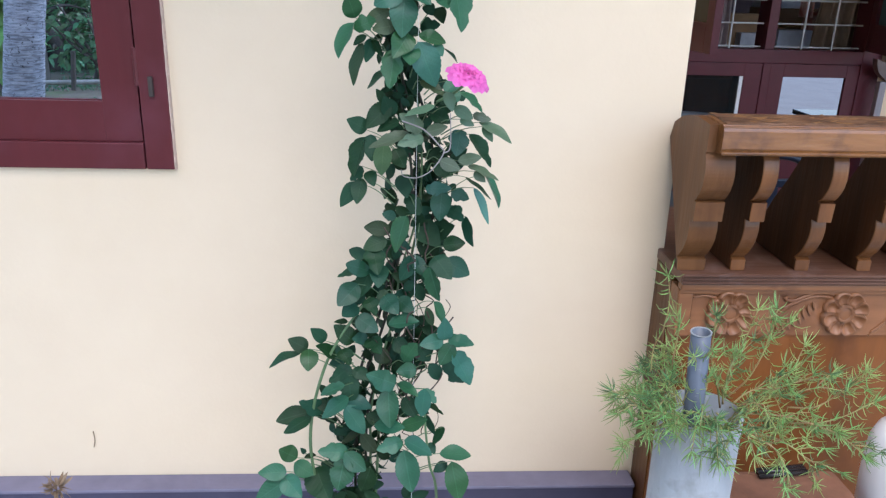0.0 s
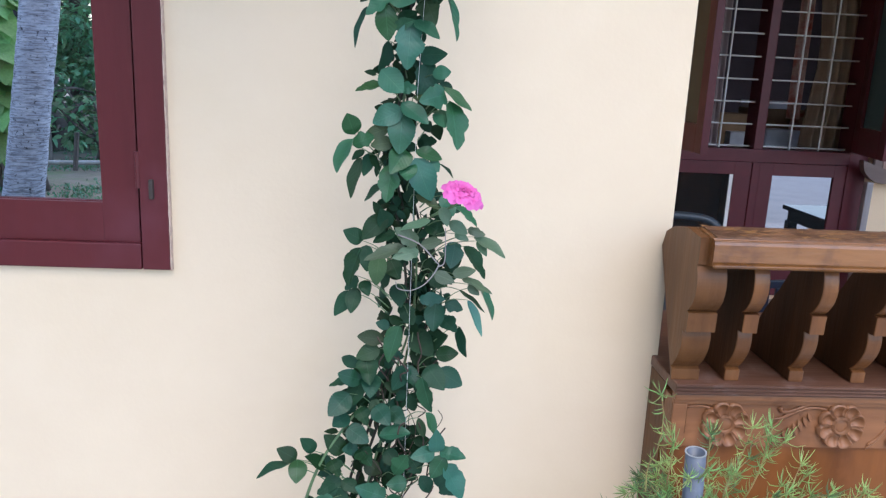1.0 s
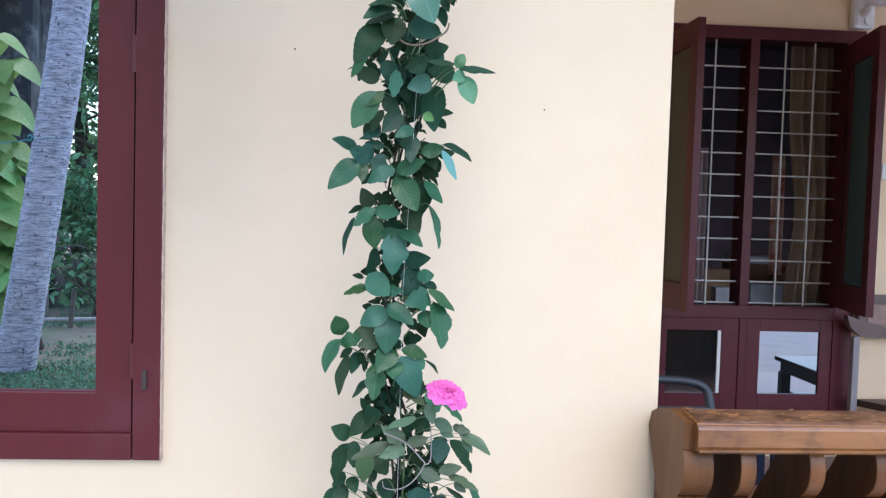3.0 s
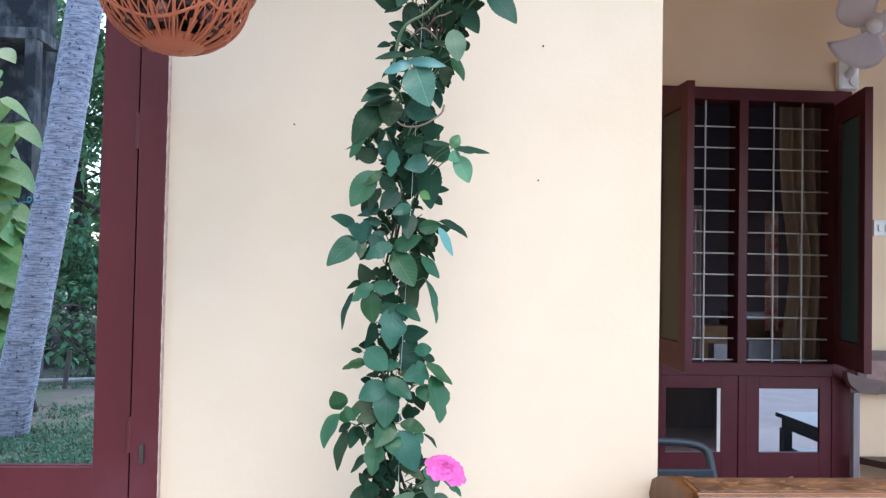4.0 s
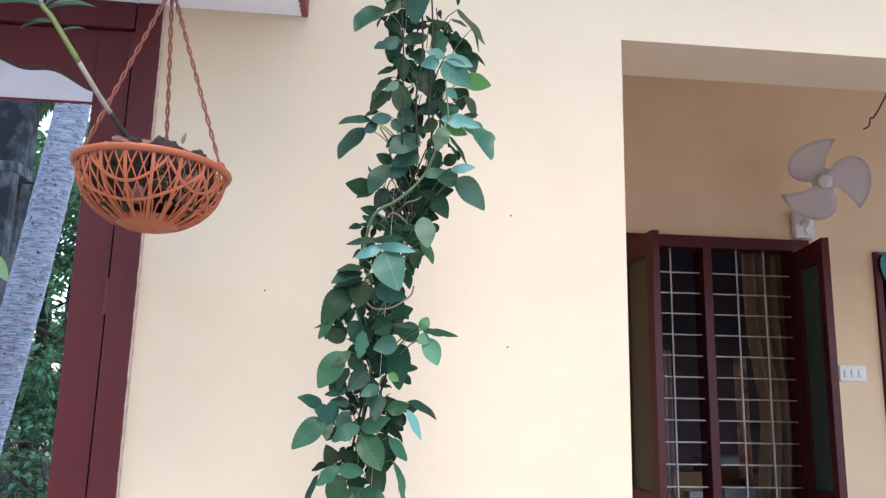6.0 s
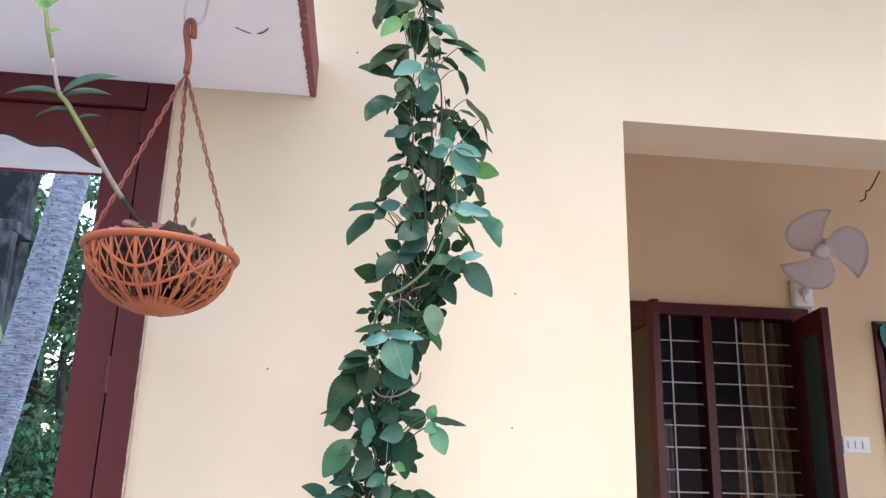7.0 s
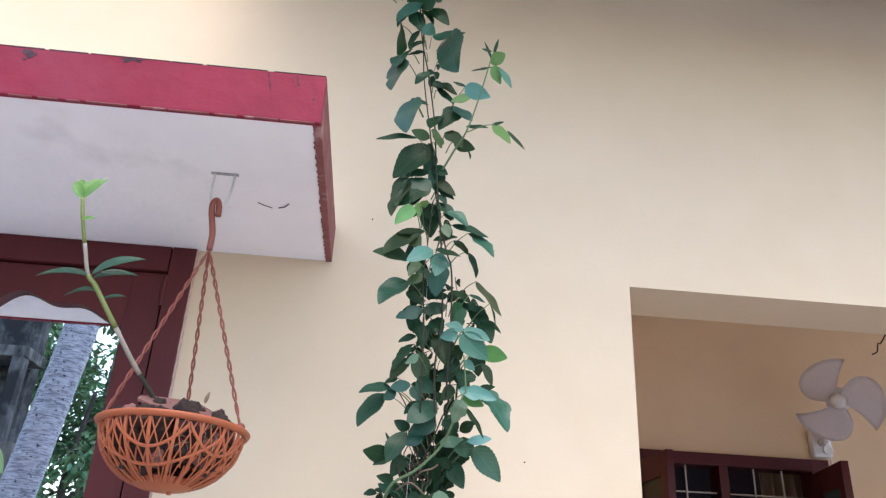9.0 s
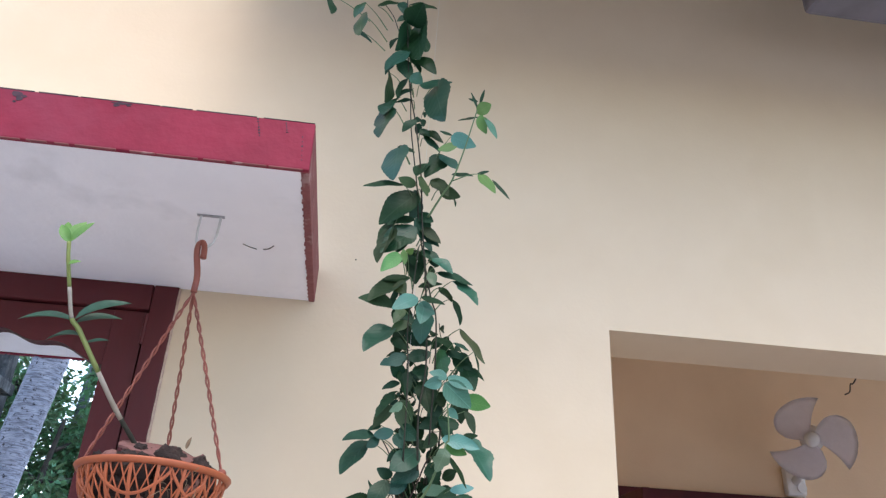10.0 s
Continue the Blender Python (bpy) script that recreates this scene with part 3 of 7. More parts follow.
def corrugated_roof():
    t = thing("porch_roof", (2.2, -0.6, 3.5), "corrugated sheet roof sloping out over the porch front", "roof")
    bm = bmesh.new()
    nx, rows = 400, []
    for y, z in ((0.0, 3.84), (-0.90, 3.386)):
        for dz in (0.0, 0.004):
            rows.append([bm.verts.new((-0.55 + 5.73 * i / nx, y, z + dz + 0.02 * math.sin(2 * math.pi * 5.73 * i / nx / 0.15))) for i in range(nx + 1)])
    lo0, hi0, lo1, hi1 = rows
    for i in range(nx):
        bm.faces.new((lo0[i], lo1[i], lo1[i + 1], lo0[i + 1]))
        bm.faces.new((hi0[i], hi0[i + 1], hi1[i + 1], hi1[i]))
        bm.faces.new((lo1[i], hi1[i], hi1[i + 1], lo1[i + 1]))
    part("sheet", bm, M_SHEET, t, "", True)
    part("purlin", boxes((1.035, 5.2, -0.34, -0.24, 3.418, 3.52), bevel=0.015), M_BEAM, t, "grey steel tube purlin")
    for x in (1.6, 3.2, 5.0):
        part("strut", boxes((x - 0.02, x + 0.02, -0.31, -0.27, 3.505, 3.69)), M_BEAM, t)


corrugated_roof()


def left_window():
    w = thing("window_1", (-1.18, 0.0, 1.0), "maroon painted wooden window with reflective glass", "window", kind="structure")
    y0, y1 = -0.012, 0.10
    part("jamb", boxes((-0.6235, -0.5665, y0, y1, 1.0, 2.4975), bevel=0.003), M_MAROON, w)
    part("jamb", boxes((-1.78, -1.724, y0, y1, 1.0, 2.4975), bevel=0.003), M_MAROON, w)
    part("window_sill", boxes((-1.724, -0.626, y0, y1, 1.0, 1.055), bevel=0.003), M_MAROON, w)
    part("window_head", boxes((-1.724, -0.626, y0, y1, 2.435, 2.4975), bevel=0.003), M_MAROON, w)
    for a, b in ((-1.176, -0.6295), (-1.721, -1.180)):
        s = part("sash", boxes((b - 0.073, b, 0.0, 0.04, 1.0555, 2.432), (a, a + 0.073, 0.0, 0.04, 1.0555, 2.432), (a + 0.073, b - 0.073, 0.0, 0.04, 1.0555, 1.137), bevel=0.0012),
                 M_MAROON, w, "maroon sash frame")
        # top rail with its scalloped lower edge
        xa, xb, n = a + 0.0735, b - 0.0735, 36
        pts = [(xa, 2.431), (xb, 2.431)]
        for i in range(n + 1):
            u = 1 - i / n
            z = 2.31 + 0.045 * math.exp(-((u - 0.5) / 0.28) ** 4) + 0.012 * math.cos(u * 2 * math.pi * 2.5 + math.pi / 2 * 0)
            pts.append((xa + (xb - xa) * u, z))
        bm = bmesh.new()
        extrude_outline(bm, pts, "y", 0.001, 0.039)
        part("top_rail", bm, M_MAROON, s, "scalloped top rail")
        part("pane", boxes((a + 0.06, b - 0.06, 0.019, 0.023, 1.12, 2.40)), M_GLASS, s, "reflective glass pane")
        part("putty_edge", boxes((b - 0.0745, b - 0.0685, 0.0125, 0.0185, 1.137, 2.30), (a + 0.06, b - 0.07, 0.0125, 0.0185, 1.132, 1.1385)), M_MAROON_DARK, s)
    for z in (1.17, 1.80, 2.35):
        bm = bmesh.new()
        tube(bm, [(-0.6265, -0.008, z), (-0.6265, -0.008, z + 0.075)], 0.0052, 8)
        part("hinge", bm, M_MAROON, w)
    bm = bmesh.new()
    box(bm, -0.603, -0.594, -0.02, -0.008, 1.15, 1.19, 0.002)
    part("stay_hook", bm, M_IRON, w, "black iron stay hook")


left_window()


def ragged_strip(name, x, z0, z1, w, parent_label, seed):
    """A lip of plaster with an uneven edge beside a frame."""
    rnd = random.Random(seed)
    bm = bmesh.new()
    n = int((z1 - z0) / 0.012)
    a, b, c = [], [], []
    for i in range(n + 1):
        z = z0 + (z1 - z0) * i / n
        o = w * (0.45 + 0.55 * noise.noise(Vector((seed, 0, z * 38)))) + rnd.uniform(-0.0006, 0.0006)
        a.append(bm.verts.new((x - o, -0.0125, z)))
        b.append(bm.verts.new((x + 0.001, -0.0130, z)))
        c.append(bm.verts.new((x + 0.002 + 0.5 * o, -0.0005, z)))
    for i in range(n):
        bm.faces.new((a[i], b[i], b[i + 1], a[i + 1]))
        bm.faces.new((b[i], c[i], c[i + 1], b[i + 1]))
    structure(name, bm, M_LIP, parent_label, "plaster")


ragged_strip("trim_window_plaster", -0.5661, 1.0, 2.495, 0.0014, "uneven pale plaster lip beside a window frame", 3)


def porch_window():
    w = thing("window_2", (1.75, BACK, WZ0), "dark maroon porch window with open shutters and steel grille", "window", kind="structure")
    y0, y1 = BACK - 0.035, BACK + 0.09
    part("jamb", boxes((W0 + 0.001, 1.30, y0, y1, WZ0, WZ1), bevel=0.003), M_MAROON_DARK, w)
    part("jamb", boxes((2.215, W1 - 0.001, y0, y1, WZ0, WZ1), bevel=0.003), M_MAROON_DARK, w)
    part("window_head", boxes((1.30, 2.215, y0, y1, 2.47, WZ1 - 0.001), bevel=0.003), M_MAROON_DARK, w)
    part("transom", boxes((1.30, 2.215, y0, y1, 1.035, 1.10), bevel=0.003), M_MAROON_DARK, w)
    part("window_sill", boxes((1.30, 2.215, y0, y1, WZ0 + 0.001, WZ0 + 0.06), bevel=0.003), M_MAROON_DARK, w)
    part("mullion", boxes((1.704, 1.752, y0, y1, 1.10, 2.47), bevel=0.003), M_MAROON_DARK, w)
    part("mullion", boxes((1.712, 1.752, y0, y1, WZ0 + 0.06, 1.035), bevel=0.003), M_MAROON_DARK, w)
    for i in range(12):
        z = 2.338 - 0.1115 * i
        for a, b in ((1.30, 1.704), (1.752, 2.215)):
            bm = bmesh.new()
            tube(bm, [(a, BACK + 0.02, z), (b, BACK + 0.02, z)], 0.0043, 8)
            part("bar", bm, M_STEEL, w)
    for x in (1.539, 1.911, 2.067):
        bm = bmesh.new()
        tube(bm, [(x, BACK + 0.009, 1.10), (x, BACK + 0.009, 2.47)], 0.005, 8)
        part("bar", bm, M_STEEL, w)
    # lower sashes, shut
    for a, b, p0, p1 in ((1.302, 1.710, 1.33, 1.621), (1.754, 2.213, 1.825, 2.150)):
        s = part("lower_sash", boxes((a, p0, BACK - 0.03, BACK + 0.01, 0.395, 1.033), (p1, b, BACK - 0.03, BACK + 0.01, 0.395, 1.033),
                 (p0, p1, BACK - 0.03, BACK + 0.01, 0.969, 1.033), (p0, p1, BACK - 0.03, BACK + 0.01, 0.395, 0.64), bevel=0.002), M_MAROON_DARK, w, "closed lower sash")
        if p0 < 1.5:
            # added white strip imitates a bright reflection at the pane's edge
            part("reflection_strip", boxes((p1 - 0.018, p1 - 0.001, BACK - 0.026, BACK - 0.0205, 0.642, 0.967)), M_CEIL, s, "pale strip standing in for a reflection")
        part("pane", boxes((p0 - 0.008, p1 + 0.008, BACK - 0.020, BACK - 0.016, 0.632, 0.977)), M_GLASS_LOW, s, "reflective glass pane")
    # upper shutters, open
    for hx, fx, side in ((1.262, 1.277, 1), (2.232, 2.136, -1)):
        e0, e1 = Vector((hx, BACK - 0.04, 0)), Vector((fx, 1.815, 0))
        d = (e1 - e0)
        ang = math.atan2(d.y, d.x)
        m = Matrix.Translation(e0) @ Matrix.Rotation(ang, 4, "Z")
        L = d.length
        bm = bmesh.new()
        for r in ((0, 0.075, -0.018, 0.018, 1.105, 2.457), (L - 0.075, L, -0.018, 0.018, 1.105, 2.457),
                  (0.075, L - 0.075, -0.018, 0.018, 2.345, 2.457), (0.075, L - 0.075, -0.018, 0.018, 1.105, 1.235)):
            box(bm, *r, bevel=0.002, m=m)
        s = part("shutter", bm, M_MAROON_DARK, w, "open shutter with dim glass")
        bm = bmesh.new()
        box(bm, 0.07, L - 0.07, -0.003, 0.003, 1.23, 2.36, m=m)
        part("pane", bm, M_GLASS_REFL_BROWN if side > 0 else M_GLASS_REFL_GREEN, s, "dim glass pane coloured with a brownish reflection" if side > 0 else "dim glass pane coloured with a green reflection")


porch_window()


def porch_door():
    d = thing("door_1", ((D0 + D1) / 2, BACK, FLOOR_Z), "dark maroon doorway standing open", "door", kind="structure")
    part("jamb", boxes((D0 + 0.001, D0 + 0.035, BACK - 0.02, BACK + 0.1, FLOOR_Z, DZ - 0.001), bevel=0.003), M_MAROON_DARK, d)
    part("jamb", boxes((D1 - 0.035, D1 - 0.001, BACK - 0.02, BACK + 0.1, FLOOR_Z, DZ - 0.001), bevel=0.003), M_MAROON_DARK, d)
    part("door_head", boxes((D0 + 0.035, D1 - 0.035, BACK - 0.02, BACK + 0.1, DZ - 0.03, DZ - 0.001), bevel=0.003), M_MAROON_DARK, d)


porch_door()


def leaf_festoon():
    t = thing("door_festoon", ((D0 + D1) / 2, BACK - 0.025, DZ - 0.03), "teal felt leaf festoon hung across a doorway", "festoon")
    bm = bmesh.new()
    tube(bm, [(D0 + 0.01, BACK - 0.027, DZ - 0.012), (D1 - 0.01, BACK - 0.027, DZ - 0.012)], 0.005, 6)
    part("cord", bm, M_TEAL, t)
    for i in range(8):
        x = D0 + 0.05 + i * 0.12
        bm = bmesh.new()
        leaflet(bm, Vector((x, BACK - 0.03, DZ - 0.015)), Vector((0, 0.0, -1)), Vector((0.2, -1, 0)), 0.14, 0.07, 0.1, 0.02, False)
        part("pendant", bm, M_TEAL, t)


leaf_festoon()


# ---------------------------------------------------------------- the carved bench in the opening
def carved_bench():
    X0, X1 = 0.478, 2.62
    t = thing("carved_bench", (1.55, 0.0, 0.0), "varnished carved teak porch bench with sloping back rail", "bench")
    part("seat", boxes((X0, X1, -0.160, 0.34, 0.808, 0.832), bevel=0.004), M_SEAT, t, "dusty dark seat board")
    part("seat_moulding", boxes((X0 + 0.002, X1, -0.156, -0.135, 0.794, 0.8075), bevel=0.003), M_WOOD, t)
    part("lower_panel", boxes((X0 + 0.004, X1 - 0.004, -0.138, -0.10, 0.10, 0.685)), M_PANEL, t, "dark glossy lower front panel")
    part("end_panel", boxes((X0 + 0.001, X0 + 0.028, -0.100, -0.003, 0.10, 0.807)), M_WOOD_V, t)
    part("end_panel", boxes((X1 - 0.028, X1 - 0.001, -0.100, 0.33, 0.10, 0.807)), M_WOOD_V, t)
    band = part("carved_band", boxes((X0 + 0.002, X1 - 0.002, -0.143, -0.1005, 0.686, 0.7935)), M_WOOD, t, "carved frieze board")
    part("frieze_border", boxes((X0 + 0.002, X1, -0.149, -0.1435, 0.783, 0.7935), (X0 + 0.002, X0 + 0.032, -0.149, -0.1435, 0.686, 0.783), bevel=0.002), M_WOOD, band)
    # flowers in relief with tendrils between
    fx = [0.595, 0.845, 1.095, 1.345, 1.595, 1.845, 2.095, 2.345]
    for x in fx:
        bm = bmesh.new()
        rings, na, R0 = [], 96, 0.052
        for v in (0.08, 0.16, 0.23, 0.28, 0.33, 0.37, 0.42, 0.52, 0.62, 0.72, 0.82, 0.90, 0.96, 1.0):
            row = []
            for k in range(na):
                a = 2 * math.pi * k / na
                q = ((8 * k / na + 0.1) % 1.0) * 2 - 1          # across one petal, -1 to 1
                pet = math.sqrt(max(0.0, 1 - q * q))
                r = R0 * (v if v < 0.4 else 0.4 + (v - 0.4) * (0.72 + 0.28 * pet))
                if v < 0.25:
                    h = 0.0085 - 0.05 * (v - 0.08) ** 2
                elif v < 0.30:
                    h = 0.0065
                elif v < 0.35:
                    h = 0.0135
                elif v < 0.40:
                    h = 0.003
                elif v < 1.0:
                    bowl = min(1.0, 0.75 * q * q + ((v - 0.62) / 0.34) ** 2 * (1 if v > 0.62 else 0.5))
                    h = (0.0025 + 0.0115 * bowl) * (1.0 if abs(q) < 0.88 else 0.25)
                else:
                    h = 0.0
                row.append(bm.verts.new((x + r * math.cos(a), -0.1432 - h, 0.739 + r * math.sin(a))))
            rings.append(row)
        for r0, r1 in zip(rings, rings[1:]):
            for k in range(na):
                bm.faces.new((r0[k], r0[(k + 1) % na], r1[(k + 1) % na], r1[k]))
        bm.faces.new(rings[0][::-1])
        bmesh.ops.recalc_face_normals(bm, faces=bm.faces)
        part("carved_flower", bm, M_WOOD, band, "", True)
        # tendril that arches from the flower down to the board's lower edge
        bm = bmesh.new()
        first = x < 0.6
        arch = [(-0.030, 0.043), (-0.055, 0.047), (-0.080, 0.043)] + ([] if first else [(-0.113, 0.027), (-0.137, 0.003), (-0.160, -0.026), (-0.182, -0.045)])
        for off, rad in ((0.0, 0.0052), (0.0085, 0.0040)):
            path = spline([(x + u - 0.35 * off, -0.1440, 0.739 + w - off) for u, w in arch], 6)
            tube(bm, path, [rad * (1 - 0.6 * i / len(path)) for i in range(len(path))], 7)
        if not first:
            tube(bm, spline([(x - 0.098, -0.1442, 0.775), (x - 0.115, -0.1442, 0.768), (x - 0.130, -0.1442, 0.769), (x - 0.135, -0.1442, 0.777)], 5), [0.003 + 0.0002 * i for i in range(16)], 7)
            tube(bm, spline([(x - 0.105, -0.1442, 0.765), (x - 0.128, -0.1442, 0.754), (x - 0.152, -0.1442, 0.749)], 5), [0.0046 - 0.0003 * i for i in range(11)], 7)
            for k in range(8):
                u = k / 7
                leaflet(bm, Vector((x - 0.072 - 0.070 * u, -0.1440, 0.772 - 0.056 * u - 0.007)), Vector((0.42, -0.10, -1)), Vector((0.3, -1, 0)), 0.016 + 0.014 * math.sin(math.pi * (0.15 + 0.75 * u)), 0.011, 0.55, 0.0, False, 5)
        part("carved_tendril", bm, M_WOOD, band, "", True)
    bm = bmesh.new()
    box(bm, 0.510, 0.513, -0.1455, -0.1431, 0.715, 0.772, 0.0008)
    part("carved_tick", bm, M_WOOD_V, band)
    for z, r in ((0.8115, 0.0032), (0.8195, 0.0026), (0.8275, 0.0034)):
        bm = bmesh.new()
        tube(bm, [(X0 + 0.001, -0.1600, z), (X1, -0.1600, z)], r, 8)
        part("seat_bead", bm, M_SEAT, t, "", True)
    # S-shaped brackets
    belly = [tuple(q)[1:] for q in spline([(0, -0.130, 0.860), (0, -0.149, 0.878), (0, -0.166, 0.905), (0, -0.172, 0.932), (0, -0.169, 0.952)], 4)]
    bulge = [tuple(q)[1:] for q in spline([(0, -0.180, 0.994), (0, -0.190, 1.002), (0, -0.205, 1.022), (0, -0.212, 1.048), (0, -0.209, 1.074), (0, -0.200, 1.094)], 4)]
    prof = [(-0.139, 0.833), (-0.139, 0.856)] + belly + [(-0.187, 0.953), (-0.189, 0.992)] + bulge + [(-0.10, 1.094), (-0.085, 1.06), (-0.05, 1.01), (0.0, 0.95), (0.04, 0.89), (0.05, 0.833)]
    # end board of the back
    out = [(0.04, 0.833)] + prof[:-6] + [(-0.205, 1.0945), (-0.205, 1.146), (-0.14, 1.1515), (-0.10, 1.147), (-0.06, 1.138), (-0.02, 1.12), (0.02, 1.085), (0.035, 1.05), (0.04, 1.0)]
    bm = bmesh.new()
    extrude_outline(bm, [(min(y, -0.003), z) for y, z in out if y < 0.03], "x", X0 - 0.006, X0 + 0.052)
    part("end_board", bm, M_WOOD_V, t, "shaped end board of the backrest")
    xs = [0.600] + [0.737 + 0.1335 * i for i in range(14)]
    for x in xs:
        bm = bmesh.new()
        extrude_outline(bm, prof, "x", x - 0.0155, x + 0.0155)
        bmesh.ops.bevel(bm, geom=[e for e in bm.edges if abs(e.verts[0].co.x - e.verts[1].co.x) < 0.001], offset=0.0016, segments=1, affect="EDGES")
        ob = part("bracket", bm, M_BRACKET_SHADED, t)
        ob.data.materials.append(M_BRACKET_LIT)
        # front faces take the lit colour, all others the shaded one
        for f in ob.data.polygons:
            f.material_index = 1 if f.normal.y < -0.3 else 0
    # rail
    bm = bmesh.new()
    extrude_outline(bm, [(-0.224, 1.0945), (-0.231, 1.102), (-0.231, 1.143), (-0.226, 1.149), (-0.142, 1.156), (-0.134, 1.150), (-0.134, 1.10), (-0.140, 1.0945)], "x", 0.489, X1)
    bmesh.ops.bevel(bm, geom=[e for e in bm.edges if abs(e.verts[0].co.x - e.verts[1].co.x) > 0.1], offset=0.0045, segments=3, affect="EDGES")
    rail = part("back_rail", bm, M_RAIL, t, "worn golden-brown back rail")
    bm = bmesh.new()
    tube(bm, [(0.492, -0.2285, 1.0975), (X1, -0.2285, 1.0975)], 0.0042, 8)
    part("rail_bead", bm, M_RAIL, rail, "", True)
    bm = bmesh.new()
    extrude_outline(bm, [(-0.222, 1.1497), (-0.216, 1.1532), (-0.150, 1.1588), (-0.143, 1.1565)], "x", 0.496, X1 - 0.01)
    top = part("rail_top", bm, M_WORN, rail, "worn carved top strip")
    bm = bmesh.new()
    rnd = random.Random(5)
    for i in range(290):
        x = 0.51 + i * 0.00714
        y = -0.182 + rnd.uniform(-0.026, 0.026)
        a = rnd.uniform(-0.9, 0.9) + (math.pi if rnd.random() < 0.5 else 0)
        leaflet(bm, Vector((x, y, 1.1565 + (y + 0.182) * 0.083)), Vector((math.cos(a), math.sin(a), 0.05)), Vector((0, -0.08, 1)), rnd.uniform(0.014, 0.036), rnd.uniform(0.008, 0.018), -0.35, 0.05, False, 5)
    tagged(part("rail_carving", bm, M_GOLD, rail, "worn leaf carving", True), kind="stuff")


carved_bench()


# ---------------------------------------------------------------- porch things
def wall_fan():
    hub = Vector((2.168, 1.829, 2.750))
    t = thing("wall_fan", (2.29, BACK, 2.62), "white three-bladed wall fan without a guard", "fan")
    ax = Vector((-0.66, -1, -0.38)).normalized()
    m = aim(hub, Vector((0, 0, 1)) - ax * ax.z, ax)
    bm = bmesh.new()
    tube(bm, [hub + ax * 0.03, hub + ax * 0.02, hub - ax * 0.03], [0.018, 0.036, 0.038], 20)
    part("hub", bm, M_WHITE, t, "", True)
    bm = bmesh.new()
    tube(bm, [hub - ax * 0.04, hub - ax * 0.05, hub - ax * 0.15, hub - ax * 0.18], [0.03, 0.06, 0.06, 0.03], 20)
    part("motor_housing", bm, M_WHITE, t, "", True)
    bm = bmesh.new()
    base = Vector((2.285, BACK - 0.03, 2.62))
    tube(bm, spline([hub - ax * 0.13 + Vector((0, 0, -0.04)), (2.22, 2.06, 2.66), (2.27, 2.16, 2.63), base], 5), 0.022, 10)
    part("arm", bm, M_WHITE, t, "", True)
    bp = part("wall_plate", boxes((2.232, 2.345, BACK - 0.05, BACK - 0.001, 2.545, 2.70), bevel=0.018), M_WHITE, t, "rounded mounting box")
    bm = bmesh.new()
    tube(bm, [(2.31, BACK - 0.052, 2.585), (2.31, BACK - 0.062, 2.585)], 0.026, 16)
    part("speed_knob", bm, M_WHITE, bp)
    bm = bmesh.new()
    tube(bm, spline([(2.34, BACK - 0.02, 2.55), (2.352, BACK - 0.012, 2.47), (2.34, BACK - 0.012, 2.40)], 4), 0.004, 6)
    part("cable", bm, M_WHITE, t)
    for k in range(3):
        bm = bmesh.new()
        n, w, grid = 16, 8, []
        for i in range(n + 1):
            u = i / n
            a = radians(108) * u
            out = 0.209 * (1 - 0.05 * u) * (1.0 if u < 0.55 else math.sqrt(1 - 0.86 * ((u - 0.55) / 0.45) ** 2))
            row = []
            for j in range(w + 1):
                v = j / w
                r = 0.028 + (out - 0.028) * v
                twist = a + radians(16) * (1 - v) * (1 - u)
                row.append(bm.verts.new((r * math.cos(twist), r * math.sin(twist), 0.03 * (0.5 - u) * (0.5 + v) - 0.012 * v * v)))
            grid.append(row)
        for i in range(n):
            for j in range(w):
                bm.faces.new((grid[i][j], grid[i + 1][j], grid[i + 1][j + 1], grid[i][j + 1]))
        bmesh.ops.solidify(bm, geom=bm.faces[:], thickness=0.003)
        bmesh.ops.transform(bm, matrix=m @ Matrix.Rotation(radians(73 + 120 * k), 4, "Z"), verts=bm.verts)
        part("blade", bm, M_BLADE, t, "thin translucent white blade", True)


wall_fan()


def switch_plate():
    t = thing("switch_plate", (2.527, BACK, 1.82), "white three-gang electric switch plate on a wall", "switch")
    part("plate", boxes((2.452, 2.602, BACK - 0.012, BACK - 0.001, 1.778, 1.862), bevel=0.004), M_WHITE, t)
    for i in range(3):
        x = 2.486 + 0.041 * i
        part("rocker", boxes((x - 0.013, x + 0.013, BACK - 0.019, BACK - 0.0125, 1.80, 1.84), bevel=0.003), M_WHITE, t)


switch_plate()


def ceiling_hook():
    t = thing("ceiling_hook", (2.28, 1.2, 3.75), "thin rusty wire hook hanging from a ceiling", "hook")
    bm = bmesh.new()
    tube(bm, spline([(2.28, 1.2, 3.75), (2.2, 1.2, 3.3), (2.085, 1.2, 2.99), (2.04, 1.2, 2.90), (2.0, 1.2, 2.84), (1.985, 1.2, 2.835), (1.975, 1.2, 2.80), (1.95, 1.2, 2.785)], 5), 0.003, 6)
    part("wire", bm, M_IRON, t)


ceiling_hook()


